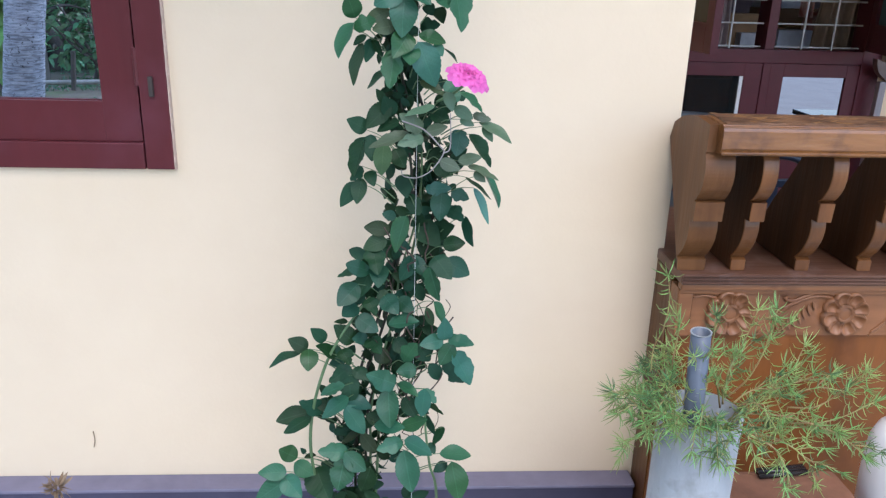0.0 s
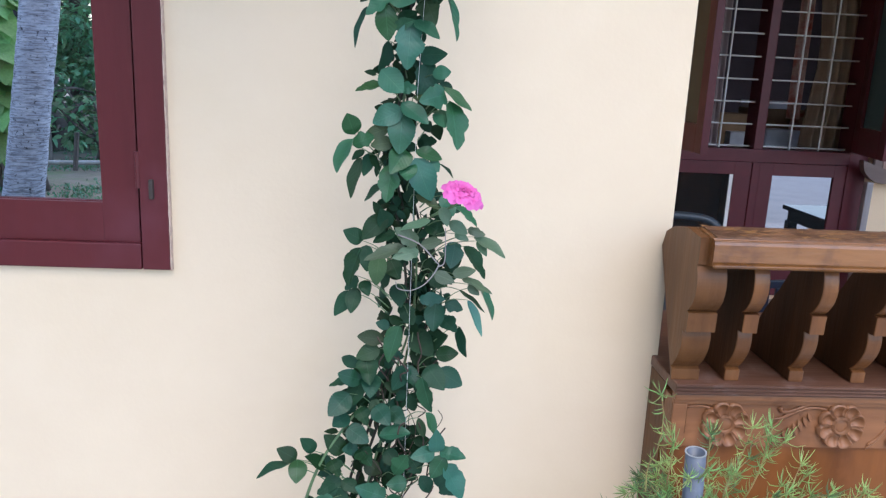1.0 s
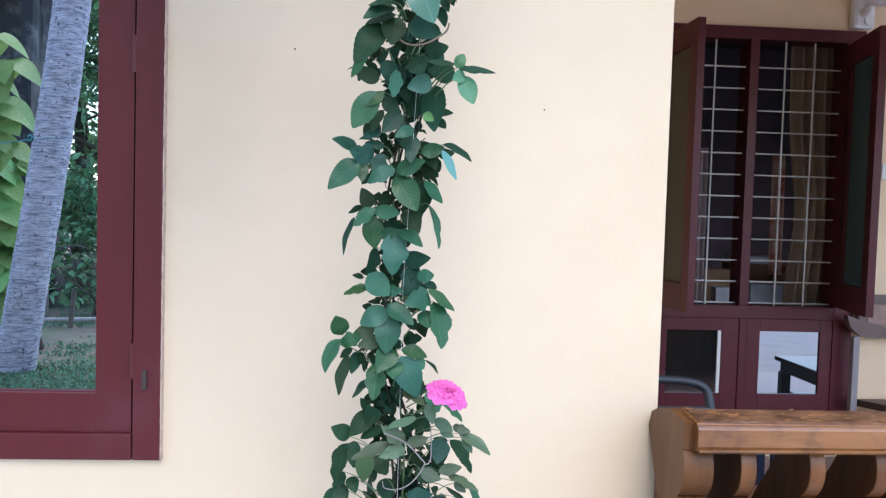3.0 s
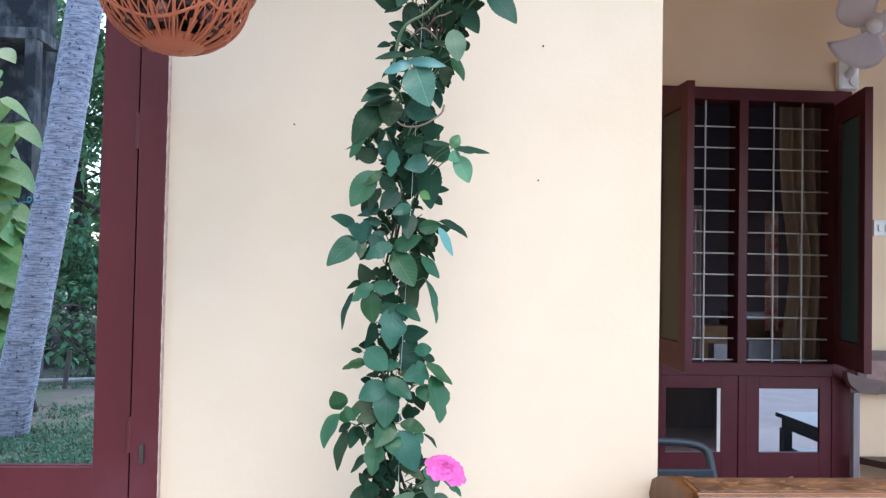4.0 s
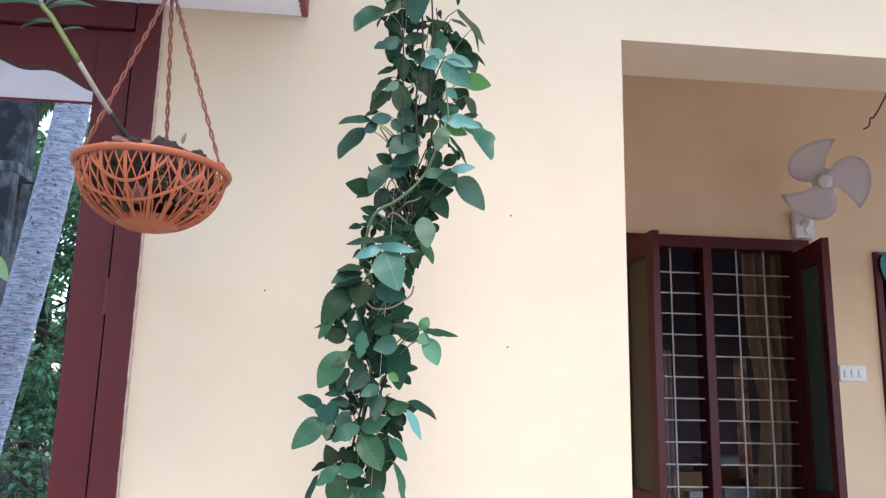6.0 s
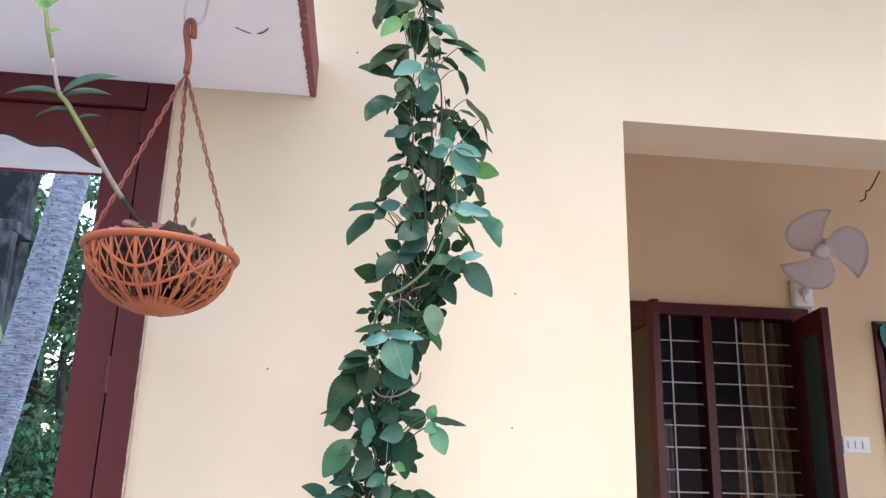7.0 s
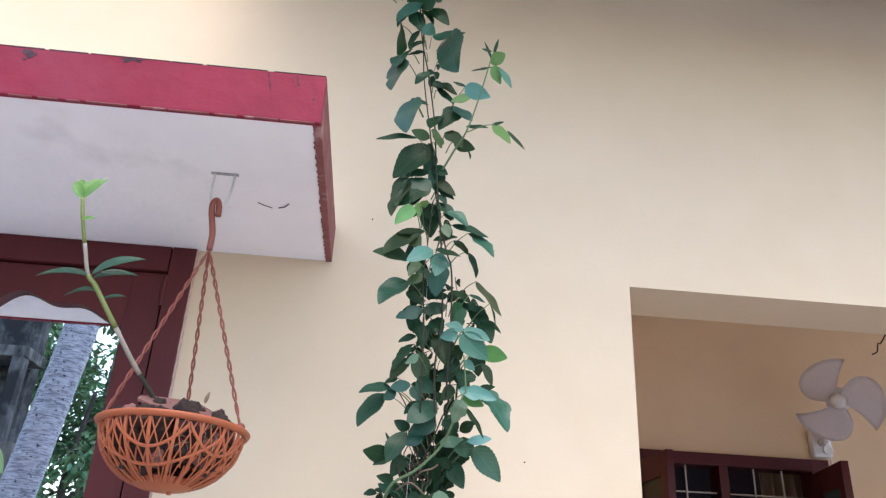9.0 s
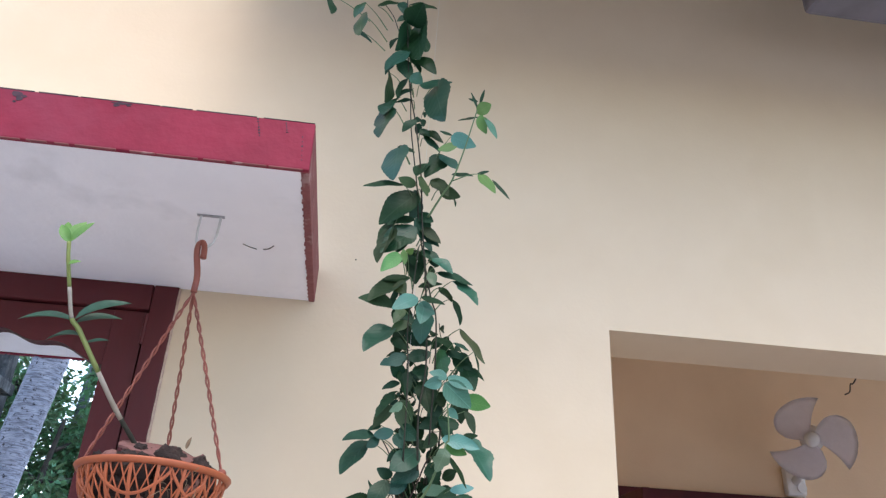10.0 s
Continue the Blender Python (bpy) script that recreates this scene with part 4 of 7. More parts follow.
def brown_armchair():
    y, x0, x1 = 2.19, 2.317, 2.695
    t = thing("brown_armchair", (2.51, y - 0.15, FLOOR_Z), "brown moulded armchair standing against a porch wall", "chair")

    def rounded(a, b, c, d, r):
        pts = []
        for cx, cz, s in ((b - r, d - r, 0), (a + r, d - r, 90), (a + r, c + r, 180), (b - r, c + r, 270)):
            pts += [(cx + r * math.cos(radians(s + 15 * k)), cz + r * math.sin(radians(s + 15 * k))) for k in range(7)]
        return pts
    bm = bmesh.new()
    extrude_outline(bm, rounded(x0, x1, 0.954, 1.178, 0.057), "y", y - 0.010, y + 0.014)
    bmesh.ops.bevel(bm, geom=bm.edges[:], offset=0.004, segments=2, affect="EDGES")
    back = part("backrest", bm, M_CREST, t, "rounded brown backrest")
    bm = bmesh.new()
    extrude_outline(bm, rounded(x0 + 0.045, x1 - 0.045, 1.011, 1.127, 0.02), "y", y - 0.0135, y - 0.0102)
    part("back_inlay", bm, M_INLAY, back, "worn pinkish inlay")
    # scooped armrest end that points forward and to the side
    bm = bmesh.new()
    tip = spline([(2.231, 0, 1.075), (2.237, 0, 1.042), (2.251, 0, 1.011), (2.286, 0, 0.98), (2.327, 0, 0.964), (2.425, 0, 0.957)], 4)
    top = spline([(2.425, 0, 1.026), (2.343, 0, 1.037), (2.28, 0, 1.057), (2.231, 0, 1.075)], 4)
    extrude_outline(bm, [(q.x, q.z) for q in tip[:-1]] + [(q.x, q.z) for q in top[:-1]], "y", y - 0.055, y - 0.014)
    part("armrest", bm, M_CREST, t, "curved greyish armrest")
    part("post", boxes((2.272, 2.307, y - 0.05, y - 0.015, FLOOR_Z, 0.965), bevel=0.005), M_PALEPOST, t, "pale greyish post")
    part("post", boxes((2.665, 2.693, y - 0.009, y + 0.012, FLOOR_Z, 0.96), bevel=0.005), M_PALEPOST, t, "pale greyish post")
    bm = bmesh.new()
    extrude_outline(bm, [(2.31, y - 0.012), (2.69, y - 0.012), (2.74, y - 0.34), (2.54, y - 0.36)], "z", 0.60, 0.635)
    part("seat", bm, M_DARKWOOD, t)
    for x in (2.55, 2.70):
        part("front_leg", boxes((x, x + 0.03, y - 0.34, y - 0.31, FLOOR_Z, 0.5995), bevel=0.005), M_DARKWOOD, t)


brown_armchair()


def plastic_chair(name, cx, cy, mat, label, turn=0.0, tall=1.0):
    t = thing(name, (cx, cy, FLOOR_Z), label, "chair", "plastic chairs")
    R = Matrix.Translation((cx, cy, FLOOR_Z)) @ Matrix.Rotation(radians(turn), 4, "Z") @ Matrix.Diagonal((1, 1, tall, 1))

    def put(nm, bm, smooth=False):
        bmesh.ops.transform(bm, matrix=R, verts=bm.verts)
        part(nm, bm, mat, t, "", smooth)
    put("seat", boxes((-0.21, 0.21, -0.2, 0.22, 0.40, 0.43), bevel=0.012))
    for sx in (-1, 1):
        for y0 in (-0.18, 0.2):
            bm = bmesh.new()
            tube(bm, [(sx * 0.19, y0, 0.40), (sx * 0.225, y0 * 1.15, 0.0)], [0.022, 0.018], 8)
            put("leg", bm)
    bm = bmesh.new()
    tube(bm, spline([(-0.20, 0.2, 0.43), (-0.195, 0.25, 0.60), (-0.165, 0.275, 0.683), (0, 0.285, 0.70), (0.165, 0.275, 0.683), (0.195, 0.25, 0.60), (0.2, 0.2, 0.43)], 6), 0.016, 8)
    put("back_frame", bm, True)
    for i in range(5):
        x = -0.12 + 0.06 * i
        put("back_slat", boxes((x - 0.018, x + 0.018, 0.225, 0.237, 0.43, 0.575), bevel=0.003))
    put("back_bar", boxes((-0.19, 0.19, 0.222, 0.240, 0.5755, 0.61), bevel=0.004))


plastic_chair("plastic_chair", 0.86, 0.78, M_GREYPLASTIC, "slate grey moulded plastic chair behind the bench", 0, 0.94)
plastic_chair("plastic_chair", 1.13, 0.62, M_BLUEPLASTIC, "low navy blue moulded plastic chair behind the bench", 8, 0.79)


def dark_table():
    t = thing("porch_table", (2.89, 1.42, FLOOR_Z), "black varnished low table standing in a porch", "table")
    part("tabletop", boxes((2.53, 3.25, 1.06, 1.78, 0.60, 0.63), bevel=0.004), M_TABLE, t)
    part("apron", boxes((2.56, 3.22, 1.09, 1.75, 0.53, 0.5995)), M_TABLE, t)
    for x in (2.55, 3.17):
        for y in (1.08, 1.70):
            part("leg", boxes((x, x + 0.06, y, y + 0.06, FLOOR_Z, 0.5295), bevel=0.003), M_TABLE, t)
    part("foot_shelf", boxes((2.61, 3.17, 1.12, 1.72, 0.38, 0.40)), M_TABLE, t)


dark_table()


# ---------------------------------------------------------------- room behind the grille
def drape(name, x0, x1, y, z0, z1, mat, label, folds=6, depth=0.03, gather=0.0):
    t = thing(name, ((x0 + x1) / 2, y, z0), label, "curtain")
    bm = bmesh.new()
    n, rows = folds * 8, 10
    g = []
    for j in range(rows + 1):
        v = j / rows
        w = 1 - gather * math.exp(-((v - 0.35) / 0.2) ** 2)
        g.append([bm.verts.new((x1 + (x0 - x1) * (1 - i / n) * w, y + depth * math.sin(2 * math.pi * folds * i / n + v), z0 + (z1 - z0) * v)) for i in range(n + 1)])
    for j in range(rows):
        for i in range(n):
            bm.faces.new((g[j][i], g[j][i + 1], g[j + 1][i + 1], g[j + 1][i]))
    bmesh.ops.solidify(bm, geom=bm.faces[:], thickness=0.002)
    part("cloth", bm, mat, t, "", True)
    return t


drape("window_curtain", 2.03, 2.40, BACK + 0.15, 1.05, 2.6, M_CURTAIN, "tan cloth curtain gathered inside a window", 6, 0.04, 0.15)
drape("window_curtain", 1.50, 1.592, BACK + 0.17, 1.05, 1.93, M_CURTAIN_PALE, "pale cloth curtain at the window side", 3, 0.02)
drape("hanging_cloth", 1.97, 2.04, BACK + 0.20, 1.25, 1.9, M_CLOTH, "red and cream cloth hanging beside a curtain", 2, 0.02)


def room_clutter():
    part_t = thing("sideboard", (1.8, BACK + 0.75, FLOOR_Z), "dark wooden sideboard inside the room", "sideboard")
    part("carcass", boxes((1.2, 2.6, BACK + 0.5, BACK + 0.95, FLOOR_Z, 1.0), bevel=0.005), M_DARKWOOD, part_t)
    part("top", boxes((1.18, 2.62, BACK + 0.48, BACK + 0.97, 1.0, 1.03), bevel=0.004), M_DARKWOOD, part_t)
    for nm, lab, x0, x1, y0, z1, mat in (("carton", "brown carton on a sideboard", 1.75, 1.95, 0.55, 1.25, M_BOX), ("packet", "pale packet standing before a carton", 1.80, 1.93, 0.48, 1.15, M_PAPER),
                                         ("packet", "white packet standing on a sideboard", 2.02, 2.22, 0.50, 1.17, M_PAPER), ("carton", "wide brown carton on a sideboard", 2.0, 2.34, 0.72, 1.28, M_BOX),
                                         ("packet", "pale packet on a brown carton", 2.01, 2.30, 0.72, 1.325, M_PAPER)):
        z0 = 1.03 if z1 != 1.325 else 1.2805
        tt = thing(nm, ((x0 + x1) / 2, BACK + y0 + 0.08, z0), lab, nm)
        part("body", boxes((x0, x1, BACK + y0, BACK + y0 + 0.15, z0, z1), bevel=0.004), mat, tt)
    b = thing("cloth_bundle", (2.36, BACK + 0.55, 1.03), "cream and red cloth bundle on a sideboard", "cloth")
    bm = bmesh.new()
    bmesh.ops.create_icosphere(bm, subdivisions=3, radius=1)
    for v in bm.verts:
        v.co *= 1 + 0.25 * noise.noise(v.co * 2.2)
    bmesh.ops.transform(bm, matrix=Matrix.Translation((2.36, BACK + 0.58, 1.17)) @ Matrix.Diagonal((0.16, 0.09, 0.15, 1)), verts=bm.verts)
    part("folds", bm, M_CLOTH, b, "", True)


room_clutter()


# ---------------------------------------------------------------- hanging orchid basket
def orchid_basket():
    C = Vector((-0.449, -0.390, 2.003))
    R, DEP = 0.117, 0.093
    t = thing("hanging_basket", tuple(C - Vector((0, 0, DEP))), "orange plastic lattice hanging basket under the sunshade", "basket")
    tilt = Matrix.Translation(C) @ Matrix.Rotation(radians(0.5), 4, "Y") @ Matrix.Rotation(radians(-2.2), 4, "X")

    def on(a, v):
        """Bowl surface: v 0 at the rim, 1 at the foot ring."""
        u = v * radians(68)
        return Vector((R * math.cos(u) ** 0.9 * math.cos(a), R * math.cos(u) ** 0.9 * math.sin(a), -DEP * math.sin(u) / math.sin(radians(68))))

    def put(nm, bm, mat, lab="", smooth=False, par=None):
        bmesh.ops.transform(bm, matrix=tilt, verts=bm.verts)
        return part(nm, bm, mat, par or t, lab, smooth)
    bm = bmesh.new()
    lathe(bm, [(R - 0.004, -0.004), (R + 0.001, -0.007), (R + 0.005, -0.006), (R + 0.009, 0.000), (R + 0.008, 0.003), (R - 0.003, 0.004), (R - 0.004, -0.004)], (0, 0, 0), 48)
    bowl = put("rim", bm, M_TERRA, "", True)
    def strip(bm, pts, wide, thick):
        """A flat moulded strip that follows the bowl."""
        rows = []
        for i, p in enumerate(pts):
            d = (pts[min(i + 1, len(pts) - 1)] - pts[max(i - 1, 0)]).normalized()
            out = Vector((p.x, p.y, 0.9 * p.z - 0.02)).normalized()
            sd = d.cross(out).normalized()
            rows.append([bm.verts.new(p + sd * (wide * u) + out * (thick * v)) for u, v in ((-0.5, -0.5), (0.5, -0.5), (0.5, 0.3), (0.28, 0.5), (-0.28, 0.5), (-0.5, 0.3))])
        for r0, r1 in zip(rows, rows[1:]):
            for k in range(6):
                bm.faces.new((r0[k], r0[(k + 1) % 6], r1[(k + 1) % 6], r1[k]))
        bmesh.ops.recalc_face_normals(bm, faces=bm.faces)
    N, TURN = 18, radians(-95)
    for k in range(N):
        bm = bmesh.new()
        a = 2 * math.pi * k / N + TURN
        strip(bm, [on(a, v / 10) for v in range(11)], 0.0052, 0.0032)
        put("rib", bm, M_TERRA)
    for lobes, v0, v1, wide in ((6, 0.08, 0.44, 0.0046), (3, 0.16, 0.70, 0.0046)):
        bm = bmesh.new()
        strip(bm, [on(TURN + 2 * math.pi * i / 180, v0 + (v1 - v0) * (abs(math.cos(lobes / 2 * 2 * math.pi * i / 180)) ** 0.75)) for i in range(181)], wide, 0.0034)
        put("scalloped_ring", bm, M_TERRA)
    bm = bmesh.new()
    M = 40
    for s in (1, -1):
        for k in range(M):
            a = 2 * math.pi * k / M + TURN
            strip(bm, [on(a + s * 0.26 * v / 6, 0.02 + 0.68 * v / 6) for v in range(7)], 0.0020, 0.0022)
    for k in range(54):
        a = 2 * math.pi * (k + 0.5) / 54 + TURN
        lean = 0.05 if k % 2 else -0.05
        strip(bm, [on(a + lean * v / 4, 0.66 + 0.34 * v / 4) for v in range(5)], 0.0021, 0.0022)
    put("lattice", bm, M_TERRA, "thin crossing lattice struts")
    bm = bmesh.new()
    rb = R * math.cos(radians(68)) ** 0.9
    lathe(bm, [(0.0001, -DEP - 0.009), (rb * 0.45, -DEP - 0.008), (rb * 0.8, -DEP - 0.0045), (rb + 0.001, -DEP + 0.001), (rb + 0.006, -DEP + 0.007), (rb + 0.007, -DEP + 0.010), (rb + 0.003, -DEP + 0.010), (rb * 0.8, -DEP), (0.0001, -DEP - 0.003)], (0, 0, 0), 28)
    tube(bm, [(0.012, 0, -DEP - 0.006), (0.012, 0, -DEP - 0.0125)], 0.004, 8)
    put("foot", bm, M_TERRA, "solid round base", True)
    # three twisted straps to a hook
    top, knot = Vector((-0.455, -0.39, 2.435)), Vector((-0.447, -0.39, 2.335))
    for k, a in enumerate((radians(190), radians(-15), radians(95))):
        foot = tilt @ Vector((R * math.cos(a), R * math.sin(a), 0.004))
        bm = bmesh.new()
        side = (foot - knot).orthogonal().normalized()
        oth = (foot - knot).normalized().cross(side)
        for ph in (0, math.pi):
            pts = []
            for i in range(73):
                u = i / 72
                q = u * 13 * math.pi + ph
                r = 0.0023 * min(1, 8 * u, 8 * (1 - u) + 0.2)
                pts.append(foot.lerp(knot, u) + r * (math.cos(q) * side + math.sin(q) * oth))
            tube(bm, pts, 0.0019, 5)
        part("strap", bm, M_STRAP, t, "twisted plastic strap", True)
        bm = bmesh.new()
        bmesh.ops.create_uvsphere(bm, u_segments=10, v_segments=8, radius=0.008, matrix=Matrix.Translation(foot))
        part("strap_lug", bm, M_STRAP, t, "", True)
    bm = bmesh.new()
    tube(bm, spline([knot, (-0.447, -0.39, 2.37), (-0.455, -0.39, 2.41), (-0.456, -0.391, 2.43), (-0.45, -0.392, 2.438), (-0.444, -0.392, 2.43), (-0.442, -0.392, 2.405)], 6), [0.006] * 37, 8)
    part("hanger_hook", bm, M_STRAP, t, "flat plastic hanger hook", True)
    # filling
    rnd = random.Random(11)
    for i in range(150):
        bm = bmesh.new()
        bmesh.ops.create_icosphere(bm, subdivisions=3, radius=1)
        for v in bm.verts:
            v.co *= 1 + 0.38 * noise.noise(v.co * 1.7 + Vector((i, 0, 0))) + 0.26 * noise.noise(v.co * 6.0 + Vector((0, i, 0)))
        a, rr = rnd.uniform(0, 6.28), 0.092 * math.sqrt(rnd.random())
        size = (0.029, 0.020, 0.016)
        if i < 106:
            z = rnd.uniform(-0.056, -0.004)
            rr = min(rr * 1.25, max(0.002, R * (1 - min(1.0, abs(z) * 0.927 / DEP) ** 2) ** 0.45 - 0.036))
        else:
            # the mound above the rim, higher on the far side
            size = (0.021, 0.015, 0.012)
            z = 0.030 * (1 - (rr / 0.10) ** 2) * rnd.uniform(0.6, 1.0)
        m = tilt @ Matrix.Translation((rr * math.cos(a), rr * math.sin(a), z)) @ Euler((rnd.random() * 3, rnd.random() * 3, rnd.random() * 3)).to_matrix().to_4x4() @ Matrix.Diagonal((*size, 1))
        bmesh.ops.transform(bm, matrix=m, verts=bm.verts)
        part("husk_chunk", bm, M_HUSK if i % 9 else M_BARK, t, "dark coconut husk" if i % 9 else "reddish husk piece", True)
    bm = bmesh.new()
    for i in range(26):
        a0 = rnd.uniform(-1.25, -0.55)
        p0 = on(a0, rnd.uniform(0.15, 0.5)) * 0.95
        d0 = Vector((rnd.uniform(-1, 1), rnd.uniform(-0.6, 0.1), rnd.uniform(-1, 1))) * 0.013
        tube(bm, spline([p0, p0 + d0 + Vector((0.003, 0, 0.003)), p0 + d0 * 1.8], 3), 0.00045, 4)
    put("husk_fibre", bm, M_DRY, "pale loose fibres")
    bm = bmesh.new()
    chip = []
    for k in range(26):
        q = 2 * math.pi * k / 26
        r = 1 + 0.22 * noise.noise(Vector((2.2 * math.cos(q), 2.2 * math.sin(q), 4)))
        chip.append((0.062 * r * math.cos(q), 0.034 * r * math.sin(q)))
    extrude_outline(bm, chip, "z", -0.0016, 0.0016)
    for v in bm.verts:
        v.co.z += 0.010 * noise.noise(v.co * 30)
    bmesh.ops.transform(bm, matrix=Matrix.Translation((-0.440, -0.432, 2.034)) @ Euler((0.42, 0.10, 0.1)).to_matrix().to_4x4(), verts=bm.verts)
    part("bark_chip", bm, M_BARK, t, "reddish flat bark chip")
    bm = bmesh.new()
    leaflet(bm, Vector((-0.402, -0.41, 2.045)), Vector((0.25, -0.1, 1)), Vector((0, -1, 0.2)), 0.022, 0.007, 0.6, 0.1, False)
    part("shoot_stub", bm, M_DRY, t)


orchid_basket()


def ceiling_bracket():
    t = thing("soffit_hook", (-0.43, -0.391, 2.494), "white wire bracket fixed in a soffit", "hook")
    bm = bmesh.new()
    tube(bm, spline([(-0.462, -0.391, 2.497), (-0.463, -0.391, 2.46), (-0.460, -0.391, 2.437), (-0.45, -0.391, 2.43), (-0.437, -0.391, 2.432), (-0.427, -0.391, 2.45), (-0.424, -0.391, 2.497)], 6), 0.0025, 6)
    part("wire", bm, M_WIRE, t)
    # a grey smear on the soffit, modelled as a thin plate
    part("plate", boxes((-0.470, -0.417, -0.396, -0.388, 2.4955, 2.4978), bevel=0.001), M_PVC_PALE, t, "grey smear on the soffit, built as a thin plate")


ceiling_bracket()


def orchid():
    t = thing("orchid_plant", (-0.465, -0.425, 2.04), "orchid cane leaning out of a hanging basket", "orchid")
    path = spline([(-0.475, -0.42, 2.035), (-0.490, -0.432, 2.056), (-0.516, -0.46, 2.092), (-0.548, -0.51, 2.147), (-0.579, -0.53, 2.196), (-0.592, -0.538, 2.212), (-0.598, -0.56, 2.248), (-0.604, -0.585, 2.291), (-0.608, -0.593, 2.320)], 6)
    n = len(path)
    for nm, a, b, mat, lab in (("cane", 0, 10, M_CANE, "dark cane base"), ("cane", 10, 17, M_ORCHID_GREY, "grey papery cane"), ("cane", 17, 30, M_ORCHID, "yellow-green cane"),
                               ("cane", 30, 37, M_ORCHID_GREY, "white papery cane"), ("cane", 37, n, M_ORCHID, "green cane tip")):
        bm = bmesh.new()
        seg = path[a:min(b + 1, n)]
        tube(bm, seg, [(0.0040 if i + a < 30 else 0.0032) * (1 + 0.10 * (1 if (i + a) % 6 == 0 else 0)) for i in range(len(seg))], 8)
        part(nm, bm, mat, t, lab, True)
    for base, d, nrm, L, w in (((-0.588, -0.537, 2.208), (-1, -0.1, 0.20), (0, -0.7, 0.8), 0.085, 0.024), ((-0.588, -0.537, 2.210), (0.85, -0.2, 0.60), (-0.3, -0.9, 0.6), 0.085, 0.028),
                               ((-0.586, -0.535, 2.205), (0.8, 0.2, 0.5), (-0.3, -0.9, 0.5), 0.07, 0.022), ((-0.578, -0.527, 2.188), (-0.9, 0.2, 0.15), (0, -0.7, 0.8), 0.06, 0.02),
                               ((-0.568, -0.52, 2.178), (0.9, 0.0, 0.45), (0, -0.8, 0.5), 0.035, 0.008)):
        bm = bmesh.new()
        leaflet(bm, Vector(base), Vector(d), Vector(nrm), L, w, 0.5, 0.30, False, 8, 0.5)
        part("leaf", bm, M_ORCHID_LEAF, t, "", True)
    for d, L, w in (((0.28, 0, 1), 0.048, 0.022), ((-0.45, -0.2, 0.8), 0.036, 0.017), ((0.55, -0.1, 0.95), 0.052, 0.014), ((-0.38, 0.2, 1), 0.056, 0.015)):
        bm = bmesh.new()
        leaflet(bm, Vector((-0.608, -0.593, 2.318)), Vector(d), Vector((0, -1, 0.3)), L, w, 0.4, 0.25, False, 6, 0.5)
        part("leaf", bm, M_ORCHID_NEW, t, "fresh light green leaf", True)
    bm = bmesh.new()
    leaflet(bm, Vector((-0.603, -0.585, 2.285)), Vector((0.8, -0.2, 0.3)), Vector((0, -1, 0.4)), 0.02, 0.009, 0.4, 0.2, False)
    part("leaf", bm, M_ORCHID_NEW, t, "fresh light green leaf", True)


orchid()


# ---------------------------------------------------------------- climbing rose
# height, middle and half width of the column
COLUMN = [(0.20, -0.15, 0.12), (0.50, -0.16, 0.13), (0.66, -0.16, 0.12), (0.80, -0.115, 0.12), (0.93, -0.09, 0.10), (1.01, -0.062, 0.082), (1.10, -0.065, 0.105), (1.19, -0.08, 0.095),
          (1.30, -0.105, 0.078), (1.40, -0.082, 0.07), (1.53, -0.094, 0.068), (1.62, -0.085, 0.08), (1.72, -0.07, 0.085), (1.80, -0.085, 0.075), (1.88, -0.055, 0.07), (1.97, -0.025, 0.078),
          (2.08, -0.008, 0.085), (2.20, -0.005, 0.085), (2.32, -0.035, 0.09), (2.42, -0.062, 0.065), (2.52, -0.035, 0.07), (2.66, -0.06, 0.07), (2.80, -0.075, 0.062), (2.95, -0.10, 0.06), (3.25, -0.11, 0.06)]


def column(z):
    for (a, xa, wa), (b, xb, wb) in zip(COLUMN, COLUMN[1:]):
        if a <= z <= b:
            u = (z - a) / (b - a)
            return xa + (xb - xa) * u, wa + (wb - wa) * u
    return COLUMN[-1][1:] if z > 1 else COLUMN[0][1:]


def spray_mesh(name, rnd, mat, leaflets, size, slim=0.64):
    """A compound rose leaf: its stalk along +y, face up +z."""
    bm = bmesh.new()
    pairs = (leaflets - 1) // 2
    L = size * (0.35 + 0.48 * pairs)
    stalk = [Vector((0.004 * math.sin(3 * u), L * u, -0.10 * L * u * u)) for u in (0, 0.25, 0.5, 0.75, 1.0)]
    tube(bm, stalk, [0.0013, 0.0012, 0.0011, 0.001, 0.0008], 4)

    def lf(at, ang, k):
        d = Vector((math.sin(ang), math.cos(ang), rnd.uniform(-0.35, 0.12)))
        nrm = Vector((rnd.uniform(-0.7, 0.7), rnd.uniform(-0.5, 0.4), 1))
        leaflet(bm, at, d, nrm, size * k * rnd.uniform(0.9, 1.1), size * k * slim * rnd.uniform(0.88, 1.12), rnd.uniform(0.08, 0.6), rnd.uniform(0.0, 0.65), True, 11, 0.46)
    lf(stalk[4], rnd.uniform(-0.2, 0.2), 1.0)
    for p in range(pairs):
        at = stalk[3 - 2 * p] if p < 2 else stalk[0]
        for s in (-1, 1):
            if rnd.random() < 0.94:
                lf(at, s * rnd.uniform(0.95, 1.35), 0.88 - 0.16 * p)
    return mesh_of(name, bm, mat, True)


DEPTH = [(0.2, -0.37), (0.75, -0.37), (1.0, -0.33), (1.45, -0.345), (1.8, -0.44), (2.1, -0.49), (2.5, -0.53), (3.3, -0.55)]


def depth_of(z):
    """How far before the wall the middle of the column stands at height z."""
    return float(np.interp(z, [p[0] for p in DEPTH], [p[1] for p in DEPTH]))


ROSE = thing("climbing_rose", (-0.12, -0.40, 0.0), "tall climbing rose with dark green leaves before a wall", "rose plant")
